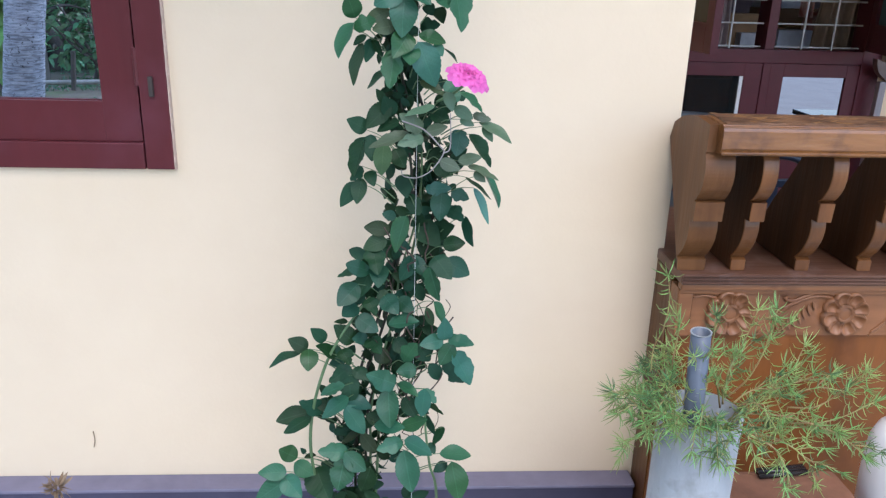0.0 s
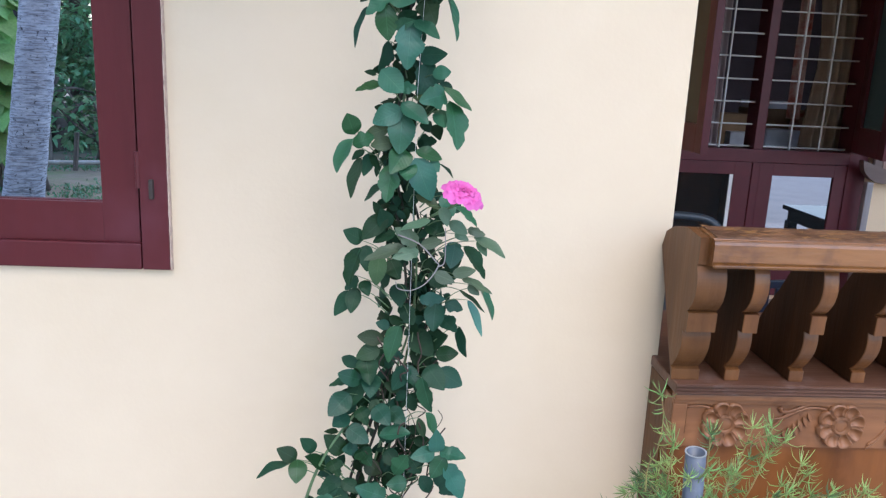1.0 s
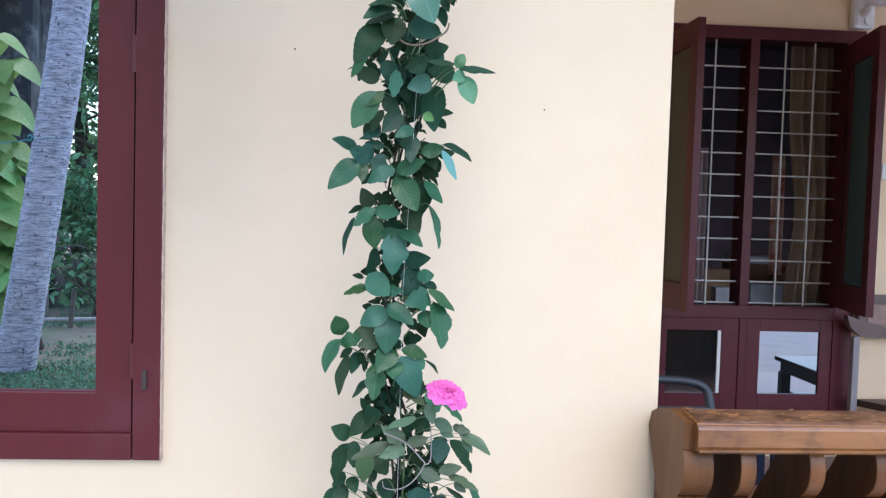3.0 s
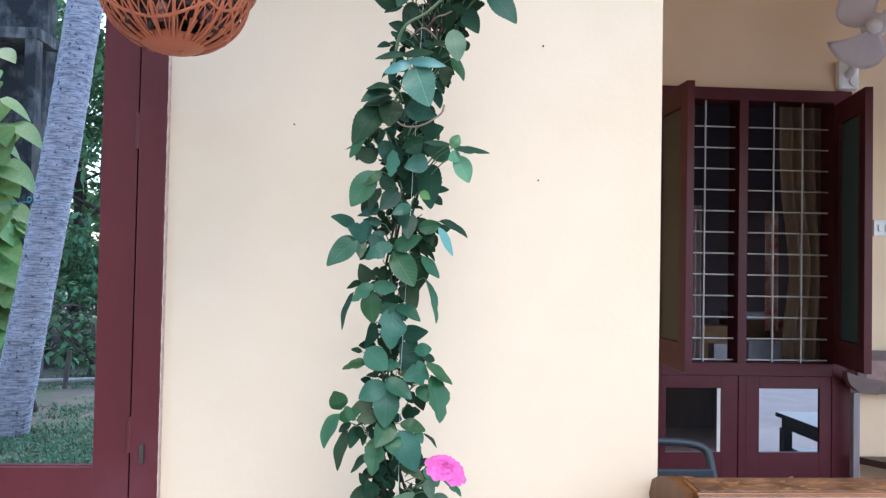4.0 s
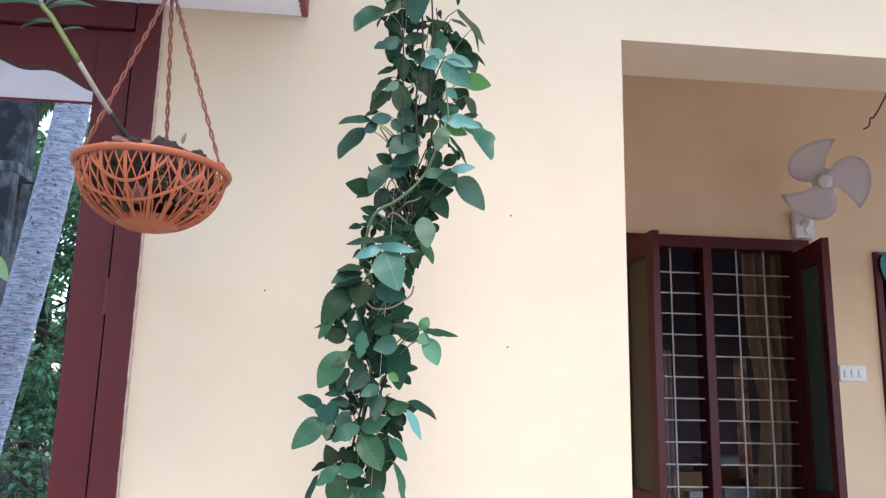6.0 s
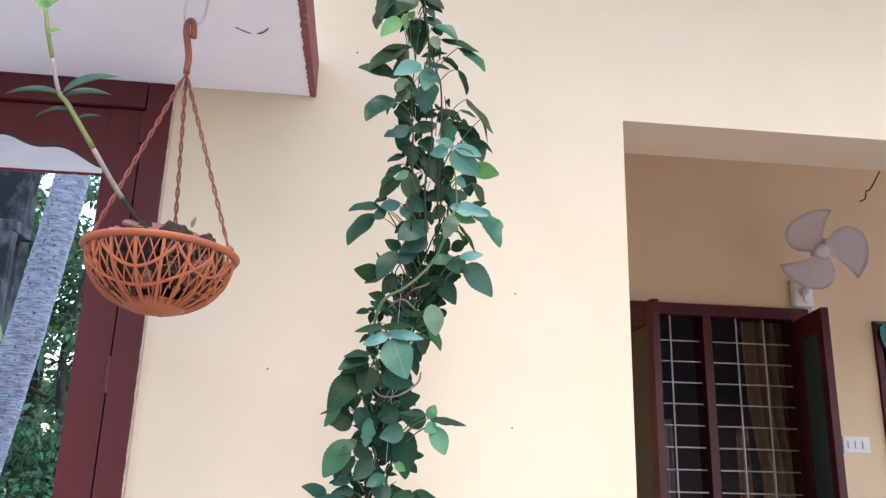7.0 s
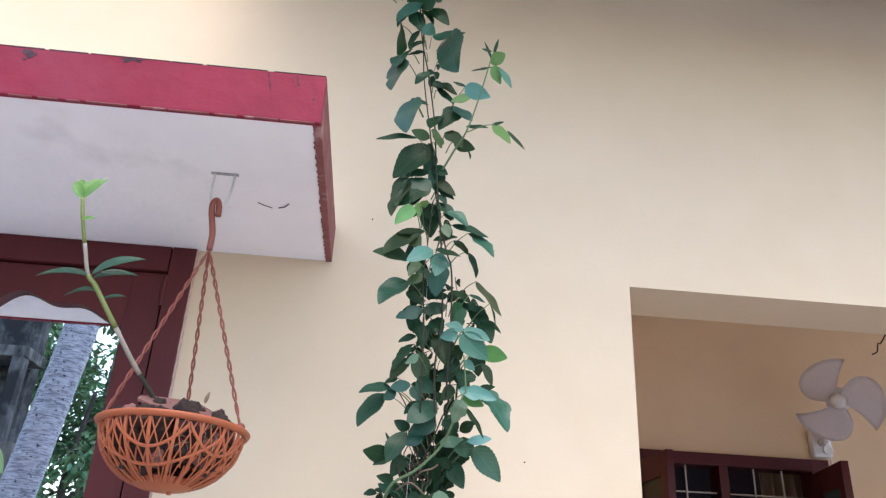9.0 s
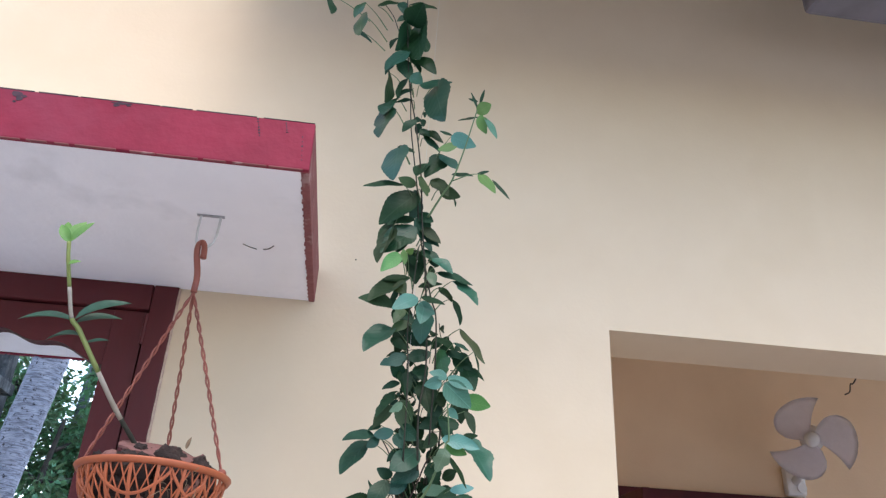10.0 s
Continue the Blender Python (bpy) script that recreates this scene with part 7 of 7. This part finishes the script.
MOSS_LEFT = [(0.292, 0.818, 0.292, 0.987, -0.02, -0.565), (0.344, 0.751, 0.320, 0.915, 0.03, -0.550), (0.332, 0.734, 0.274, 0.780, 0.05, -0.560), (0.324, 0.729, 0.240, 0.758, -0.22, -0.570),
             (0.324, 0.729, 0.253, 0.708, 0.12, -0.570), (0.402, 0.732, 0.326, 0.838, 0.05, -0.530), (0.444, 0.713, 0.406, 0.892, 0.04, -0.500), (0.458, 0.707, 0.481, 0.895, 0.04, -0.480)]
MOSS_RIGHT = [(0.467, 0.714, 0.519, 0.890, -0.10, -0.470), (0.461, 0.713, 0.574, 0.824, -0.08, -0.500), (0.463, 0.717, 0.599, 0.792, 0.12, -0.520), (0.484, 0.704, 0.648, 0.754, 0.15, -0.500), (0.493, 0.695, 0.693, 0.741, -0.10, -0.510), (0.567, 0.707, 0.688, 0.782, -0.16, -0.490),
              (0.469, 0.720, 0.686, 0.648, 0.10, -0.530), (0.509, 0.646, 0.526, 0.699, 0.05, -0.540), (0.394, 0.743, 0.328, 0.738, -0.18, -0.575), (0.403, 0.749, 0.408, 0.672, 0.30, -0.575), (0.438, 0.732, 0.436, 0.833, 0.08, -0.520), (0.371, 0.745, 0.316, 0.798, 0.06, -0.550),
              (0.378, 0.745, 0.352, 0.854, -0.05, -0.560), (0.445, 0.745, 0.521, 0.792, 0.10, -0.540), (0.480, 0.690, 0.604, 0.600, 0.16, -0.540), (0.490, 0.680, 0.694, 0.640, 0.14, -0.520), (0.470, 0.700, 0.544, 0.560, 0.20, -0.560)]


def moss_rose():
    t = thing("moss_rose_plant", (0.402, -0.50, 0.684), "moss rose with needle leaves spilling from a planter", "plant")
    rnd = random.Random(8)
    tones = (M_MOSS, M_MOSS_PALE, M_MOSS, M_MOSS_DARK)

    def sprig(pts, r, gap, mat):
        """A fleshy stem with curved needles, closest at its tip."""
        bm = bmesh.new()
        tube(bm, pts, [r * (1 - 0.55 * k / len(pts)) for k in range(len(pts))], 5)
        st = part("stem", bm, M_MOSS_STEM, t, "", True)
        L = sum((q - p).length for p, q in zip(pts, pts[1:]))
        bm = bmesh.new()
        n = max(8, int(L / gap))
        for k in range(n + 9):
            u = min(1.0, (k + 1) / n) if k < n else 1.0
            if u < 0.12 or (u < 0.75 and rnd.random() < 0.25):
                continue
            f = u * (len(pts) - 1)
            i = min(len(pts) - 2, int(f))
            q = pts[i].lerp(pts[i + 1], f - i)
            d = (pts[i + 1] - pts[i]).normalized()
            w = (Vector((rnd.uniform(-1, 1), rnd.uniform(-1, 1), rnd.uniform(-1, 1))).normalized() + d * (0.1 + 0.5 * u)).normalized()
            ln = rnd.uniform(0.013, 0.026) * (0.8 + 0.3 * u)
            bend = (d + Vector((0, 0, 0.4))) * ln * rnd.uniform(0.05, 0.30)
            tube(bm, [q, q + w * ln * 0.35 - bend * 0.2, q + w * ln * 0.7, q + w * ln + bend], [0.0005, 0.0008, 0.0007, 0.0002], 4, caps=False)
        part("needles", bm, mat, st)

    for i, (x0, z0, x1, z1, bow, y) in enumerate(MOSS_LEFT + MOSS_RIGHT):
        a, b = Vector((x0, y + 0.02, z0)), Vector((x1, y, z1))
        side = Vector((-(b - a).z, 0, (b - a).x))
        p = [a] + [a.lerp(b, u) + side * (bow * 4 * u * (1 - u)) + Vector((rnd.uniform(-1, 1), rnd.uniform(-2, 2), rnd.uniform(-1, 1))) * 0.004 for u in (0.25, 0.5, 0.75)] + [b]
        pts = spline(p, 5)
        sprig(pts, 0.0017 if i else 0.0011, 0.0040 if i else 0.0060, tones[i % 3])
        for k in range(0 if i == 0 else 2 if i < 8 else 3):
            q = pts[int(rnd.uniform(0.25, 0.92) * (len(pts) - 1))]
            d = ((b - a).normalized() + Vector((rnd.uniform(-0.5, 0.9), rnd.uniform(-0.9, 0.6), rnd.uniform(-0.5, 0.9)))).normalized()
            ln = rnd.uniform(0.025, 0.060)
            sprig(spline([q, q + d * ln * 0.5 + Vector((0, 0, 0.003)), q + d * ln], 4), 0.0011, 0.0038, tones[(i + k) % 4])
    # short inner growth over the planter's mouth
    for i in range(44):
        a = rnd.uniform(0, 2 * math.pi) if i % 2 else rnd.uniform(3.0, 5.2)
        o = Vector((0.402 + 0.05 * math.cos(a), -0.50 + 0.05 * math.sin(a), 0.70))
        d = Vector((0.55 * math.cos(a), 0.55 * math.sin(a), rnd.uniform(0.5, 1.5))).normalized()
        ln = rnd.uniform(0.05, 0.12)
        out = Vector((math.cos(a), math.sin(a), 0))
        sprig(spline([o, o + d * ln * 0.5, o + d * ln * 0.8 + out * 0.012, o + d * ln * 0.9 + out * 0.035 - Vector((0, 0, 0.012 + 0.02 * (i % 3)))], 4), 0.0012, 0.0034, tones[i % 4])


moss_rose()


def dry_plant():
    t = thing("dry_seed_plant", (-0.70, -0.45, 0.0), "dry brown seed head beside the plinth", "plant")
    bm = bmesh.new()
    tube(bm, spline([(-0.70, -0.45, 0.0), (-0.71, -0.45, 0.3), (-0.69, -0.45, 0.535)], 5), 0.003, 6)
    part("stalk", bm, M_DRY, t, "", True)
    rnd = random.Random(3)
    bm = bmesh.new()
    for k in range(60):
        w = Vector((rnd.uniform(-1, 1), rnd.uniform(-1, 1), rnd.uniform(-0.5, 1))).normalized()
        leaflet(bm, Vector((-0.69, -0.45, 0.54)) + w * 0.006, w, w.orthogonal(), rnd.uniform(0.012, 0.03), 0.006, 0.4, 0.3, False, 4)
    part("seed_head", bm, M_DRY, t)


dry_plant()


# ---------------------------------------------------------------- the garden that the window mirrors
def clay_trough():
    t = thing("clay_trough", (0.62, -0.42, 0.0), "long terracotta clay trough in front of the bench", "planter")
    part("body", boxes((0.46, 0.765, -0.47, -0.34, 0.0, 0.487), bevel=0.012), M_CLAY, t)
    bm = bmesh.new()
    for i in range(10):
        box(bm, 0.463 + 0.03 * i, 0.485 + 0.03 * i, -0.482, -0.471, 0.449, 0.481, 0.003)
    part("rim_beads", bm, M_CLAY, t, "row of raised rim beads")
    b = thing("black_hose_piece", (0.64, -0.37, 0.487), "short black hose piece lying on a trough", "hose")
    bm = bmesh.new()
    for k in range(3):
        tube(bm, [(0.60, -0.37 + 0.009 * k, 0.493 + 0.003 * (k % 2)), (0.70, -0.36 + 0.009 * k, 0.495)], 0.0055, 8)
    part("tube", bm, M_TABLE, b, "", True)
    v = thing("white_urn", (0.905, -0.40, 0.0), "white glazed urn standing beside a bench", "urn")
    bm = bmesh.new()
    lathe(bm, [(0.001, 0.0), (0.085, 0.0), (0.098, 0.3), (0.105, 0.5), (0.103, 0.565), (0.094, 0.592), (0.075, 0.606), (0.045, 0.612), (0.001, 0.60)], (0.905, -0.40, 0.0), 40)
    part("body", bm, M_WHITE, v, "", True)


clay_trough()


def sand_sheet():
    """Open sandy yard with an uneven border, a few millimetres above the earth. Its unseen left part is added to bounce
    light onto the soffit.
    """
    edge = [(40, -0.065), (-3.4, -0.065), (-3.9, -0.8), (-3.7, -1.9), (-3.3, -2.9), (-2.4, -3.5), (-1.3, -3.8), (-0.5, -4.6), (0.3, -6.2), (1.2, -9), (3, -14), (6, -30), (40, -30)]
    pts = []
    for (xa, ya), (xb, yb) in zip(edge, edge[1:] + edge[:1]):
        n = 14 if abs(xa) < 7 and abs(xb) < 7 else 1
        for i in range(n):
            x, y = xa + (xb - xa) * i / n, ya + (yb - ya) * i / n
            w = 0.16 * noise.noise(Vector((x, y, 5)) * 1.7) if n > 1 and -0.5 > y else 0.0
            pts.append((x + w, y + w))
    bm = bmesh.new()
    extrude_outline(bm, pts, "z", -0.03, 0.0)
    return bm


def ground():
    bm = bmesh.new()
    n = 60
    xs = [-1500, -600, -200, -60] + [-40 + 80 * i / n for i in range(n + 1)] + [60, 200, 600, 1500]
    ys = xs
    g = [[bm.verts.new((x, y, 0.04 * noise.noise(Vector((x, y, 0)) * 0.4) - 0.03 if y < -3 and x < 0 and abs(x) < 41 else -0.02)) for x in xs] for y in ys]
    for j in range(len(ys) - 1):
        for i in range(len(xs) - 1):
            bm.faces.new((g[j][i], g[j][i + 1], g[j + 1][i + 1], g[j + 1][i]))
    structure("ground", bm, M_GROUND, "earth yard with patchy grass", "ground", True)
    structure("yard_sand", sand_sheet(), M_SAND, "pale sandy open yard, extended unseen to bounce light", "yard")


ground()


def grass():
    """Low weeds in patches, bare earth between."""
    rnd = random.Random(4)
    bm = bmesh.new()
    for i in range(17000):
        y = -3.9 - 7.0 * rnd.random() ** 1.6 + rnd.gauss(0, 0.18)
        x = -1.6 + (y + 1.6) * (0.47 + 0.25 * rnd.uniform(-1, 1) + rnd.gauss(0, 0.09))
        n = noise.noise(Vector((x, y, 3)) * 1.1) + 0.5 * noise.noise(Vector((x, y, 9)) * 3.1)
        if n < rnd.uniform(-0.25, 0.25):
            continue
        for k in range(2):
            w = Vector((rnd.uniform(-1, 1), rnd.uniform(-1, 1), rnd.uniform(0.2, 1.2))).normalized()
            leaflet(bm, Vector((x + rnd.uniform(-0.04, 0.04), y + rnd.uniform(-0.04, 0.04), -0.025)), w, w.orthogonal(), rnd.uniform(0.015, 0.045), rnd.uniform(0.008, 0.02), 0.2, 0.4, False, 3)
    tagged(part("ground_cover", bm, M_GRASS), "low weeds and grass growing on the yard", "grass", "", "stuff")


grass()


def palm(name, foot, top, r0, r1, label, seed, bow=0.0):
    t = thing(name, foot, label, "palm tree", "coconut palms")
    rnd = random.Random(seed)
    foot, top = Vector(foot), Vector(top)
    bm = bmesh.new()
    n = 160
    pts = [foot + (top - foot) * (i / n) + Vector((bow * math.sin(math.pi * i / n), 0, 0)) for i in range(n + 1)]
    rad = []
    for i in range(n + 1):
        u = i / n
        rad.append((r0 + (r1 - r0) * u + 0.10 * r0 * math.exp(-u * 30)) * (1 + (0.012 if i % 2 else -0.008) + rnd.uniform(-0.012, 0.012)))
    tube(bm, pts, rad, 20)
    for v in bm.verts:
        v.co += Vector((1, 1, 0.3)) * 0.012 * noise.noise(v.co * 6)
    part("trunk", bm, M_TRUNK, t, "grey ringed trunk", True)
    for k in range(20):
        a, el = 2.4 * k, rnd.uniform(-0.5, 0.9)
        d = Vector((math.cos(a) * math.cos(el), math.sin(a) * math.cos(el), math.sin(el)))
        L = rnd.uniform(2.6, 3.6)
        rach = []
        p = pts[-1].copy()
        for i in range(15):
            rach.append(p.copy())
            p = p + d * (L / 14)
            d = (d + Vector((0, 0, -0.10))).normalized()
        bm = bmesh.new()
        tube(bm, rach, [0.03 - 0.026 * i / 14 for i in range(15)], 5)
        for i in range(1, 14):
            for q in range(4):
                c = rach[i].lerp(rach[i + 1], q / 4)
                dd = (rach[i + 1] - rach[i]).normalized()
                sd = dd.cross(Vector((0, 0, 1))).normalized()
                ln = 0.75 * math.sin(math.pi * (0.12 + 0.8 * i / 14))
                for s in (-1, 1):
                    leaflet(bm, c, sd * s + dd * 0.6 + Vector((0, 0, -0.45)), Vector((0, 0, 1)) + sd * s * 0.3, ln, 0.045, 0.3, 0.35, False, 4)
        part("frond", bm, M_FROND, t, "drooping palm frond")
    return t


palm("coconut_palm", (-3.56, -5.60, -0.03), (-2.66, -5.6, 8.0), 0.168, 0.14, "leaning coconut palm with a grey ringed trunk", 1, 0.13)
palm("coconut_palm", (-3.9, -12.5, -0.03), (-4.4, -12.0, 8.2), 0.14, 0.11, "far coconut palm with drooping fronds", 2)
palm("coconut_palm", (-6.7, -17.0, -0.03), (-6.2, -17.0, 10.0), 0.14, 0.11, "slender far coconut palm in the garden", 3)


def tree(name, foot, h, spread, seed, label, leaf_size=0.16, clumps=60, per=38, low=0.2):
    t = thing(name, foot, label, "tree", "garden trees")
    rnd = random.Random(seed)
    foot = Vector(foot)
    bm = bmesh.new()
    trunk = spline([foot, foot + Vector((0.1, 0, h * 0.3)), foot + Vector((-0.05, 0.1, h * 0.6)), foot + Vector((0.1, 0, h * 0.92))], 6)
    tube(bm, trunk, [0.14 - 0.11 * i / len(trunk) for i in range(len(trunk))], 9)
    tips = []
    for k in range(14):
        u = rnd.uniform(low, 0.95)
        p = trunk[int(u * (len(trunk) - 1))]
        a = rnd.uniform(0, 6.28)
        d = Vector((math.cos(a), math.sin(a), rnd.uniform(0.1, 0.8))).normalized()
        e = p + d * spread * rnd.uniform(0.4, 1.0)
        tube(bm, spline([p, p.lerp(e, 0.5) + Vector((0, 0, 0.1)), e], 4), [0.04, 0.036, 0.032, 0.028, 0.024, 0.02, 0.016, 0.012, 0.008], 6)
        tips += [e, p.lerp(e, 0.6)]
    part("trunk", bm, M_BRANCH, t, "", True)
    bm = bmesh.new()
    for k in range(clumps):
        c = rnd.choice(tips) + Vector((rnd.gauss(0, 0.3), rnd.gauss(0, 0.3), rnd.gauss(0, 0.25))) * spread * 0.45
        for q in range(per):
            w = Vector((rnd.gauss(0, 1), rnd.gauss(0, 1), rnd.gauss(-0.2, 0.8))).normalized()
            leaflet(bm, c + w * rnd.uniform(0.02, 0.42), w, Vector((rnd.gauss(0, 0.6), rnd.gauss(0, 0.6), 1)), leaf_size * rnd.uniform(0.6, 1.2), leaf_size * 0.5, 0.25, 0.3, False, 3)
    part("crown", bm, M_FAR_LEAF, t, "leafy crown with gaps")


tree("garden_tree", (-5.4, -13.0, -0.03), 5.5, 2.2, 31, "leafy green garden tree with open crown", clumps=150, low=0.05)
tree("garden_tree", (-7.6, -17.5, -0.03), 7.5, 2.8, 32, "tall leafy green garden tree", clumps=160, low=0.05)
tree("garden_tree", (-3.6, -15.0, -0.03), 5.0, 2.4, 33, "leafy green garden tree with open crown", clumps=150, low=0.05)
tree("garden_tree", (-10.5, -20.0, -0.03), 8.0, 3.2, 34, "tall leafy green garden tree", clumps=160, low=0.05)
tree("garden_tree", (-1.5, -19.0, -0.03), 7.0, 3.0, 35, "leafy green garden tree with open crown", clumps=160, low=0.05)
tree("garden_shrub", (-5.2, -10.2, -0.03), 1.2, 0.9, 36, "low leafy green garden shrub", 0.14, 36, 30, 0.05)
tree("garden_shrub", (-4.2, -11.2, -0.03), 1.3, 1.0, 37, "low leafy green garden shrub", 0.14, 36, 30, 0.05)


tree("garden_tree", (-4.7, -16.0, -0.03), 9.0, 2.6, 41, "tall leafy green garden tree behind a palm", 0.2, 190, 34, 0.12)
tree("garden_tree", (-6.6, -14.5, -0.03), 8.0, 2.4, 42, "tall leafy green garden tree beside an outbuilding", 0.2, 165, 34, 0.15)


def big_leaf_plant(base, stems, low, high, leaves, seed, size=1.0, mat=None, start=0.12):
    t = thing("large_leaf_shrub", tuple(base), "shrub with large pale green leaves", "shrub", "large-leaved shrubs")
    rnd = random.Random(seed)
    for k in range(stems):
        top = base + Vector((rnd.uniform(-0.5, 0.25), rnd.uniform(-0.4, 0.3), rnd.uniform(low, high)))
        pts = spline([base + Vector((0.1 * k, 0, 0)), base.lerp(top, 0.5) + Vector((0.1, 0, 0)), top], 8)
        bm = bmesh.new()
        tube(bm, pts, [0.03 - 0.02 * i / len(pts) for i in range(len(pts))], 7)
        part("stem", bm, M_BRANCH, t, "", True)
        for i in range(leaves):
            q = pts[int((start + (1 - start) * i / (leaves - 1)) * (len(pts) - 1))]
            a = rnd.uniform(0, 6.28)
            w = Vector((math.cos(a), math.sin(a), rnd.uniform(-0.2, 0.4)))
            bm = bmesh.new()
            tube(bm, [q, q + w * 0.14], 0.006, 5)
            leaflet(bm, q + w * 0.13, w + Vector((0, 0, -0.5)), Vector((0.1, 0.5, 1)), size * rnd.uniform(0.26, 0.40), size * rnd.uniform(0.20, 0.29), 0.15, 0.35, False, 8, 0.36)
            part("leaf", bm, mat or M_TEAK_LEAF, t, "", True)


big_leaf_plant(Vector((-4.3, -6.7, -0.03)), 6, 2.6, 4.4, 32, 9, 1.2, None, 0.24)
big_leaf_plant(Vector((-4.25, -9.3, -0.03)), 5, 0.7, 1.05, 16, 19, 0.34, M_LOW_LEAF)


def old_outbuilding():
    t = thing("old_outbuilding", (-7.2, -9.8, -0.03), "mildewed old concrete outbuilding with a ledge", "building")
    part("wall", boxes((-10.5, -5.22, -10.2, -9.9, -0.03, 7.5)), M_OLDWALL, t)
    part("wall", boxes((-10.5, -10.2, -14, -10.2, -0.03, 7.5)), M_OLDWALL, t)
    part("ledge", boxes((-10.5, -5.02, -9.9, -9.2, 4.62, 4.78), bevel=0.02), M_OLDWALL, t, "projecting stained ledge")
    part("pillar", boxes((-5.2, -5.05, -9.4, -9.2, -0.03, 4.62)), M_OLDWALL, t)
    p = thing("garden_post", (-4.85, -9.0, -0.03), "dark weathered wooden post in the garden", "post")
    part("shaft", boxes((-4.94, -4.76, -9.08, -8.92, -0.03, 3.4), bevel=0.01), M_POST, p)


old_outbuilding()


def fallen_log():
    t = thing("fallen_pole", (-4.2, -8.3, 0.03), "thin fallen pole lying on the yard", "pole")
    bm = bmesh.new()
    tube(bm, spline([(-5.4, -8.0, 0.06), (-4.4, -8.3, 0.05), (-3.3, -8.6, 0.05)], 5), 0.03, 8)
    part("pole", bm, M_POLE, t, "", True)
    bm = bmesh.new()
    tube(bm, [(-4.1, -8.15, -0.02), (-4.05, -8.15, 0.45)], 0.03, 7)
    s = thing("stake", (-4.1, -8.15, -0.03), "short wooden stake in the yard", "stake")
    part("post", bm, M_BRANCH, s)


fallen_log()


def garden_rope():
    t = thing("garden_rope", (-3.39, -5.58, 2.10), "blue-green rope knotted to a palm trunk", "rope")
    bm = bmesh.new()
    tube(bm, [(-3.225 + 0.160 * math.cos(a), -5.6 + 0.160 * math.sin(a), 2.10 + 0.02 * math.cos(a)) for a in [2 * math.pi * i / 24 for i in range(24)]], 0.004, 6, True)
    part("loop", bm, M_ROPE, t, "", True)
    bm = bmesh.new()
    tube(bm, spline([(-3.38, -5.54, 2.08), (-3.36, -5.50, 2.12), (-3.40, -5.52, 2.13), (-3.41, -5.54, 2.09), (-3.37, -5.50, 2.09), (-3.35, -5.49, 2.12)], 5), 0.009, 6)
    part("knot", bm, M_ROPE, t, "", True)
    bm = bmesh.new()
    tube(bm, spline([(-3.39, -5.54, 2.10), (-3.55, -5.55, 2.07), (-3.75, -5.6, 2.055), (-4.25, -6.6, 2.10)], 6), 0.006, 6)
    part("free_end", bm, M_ROPE, t, "", True)


garden_rope()
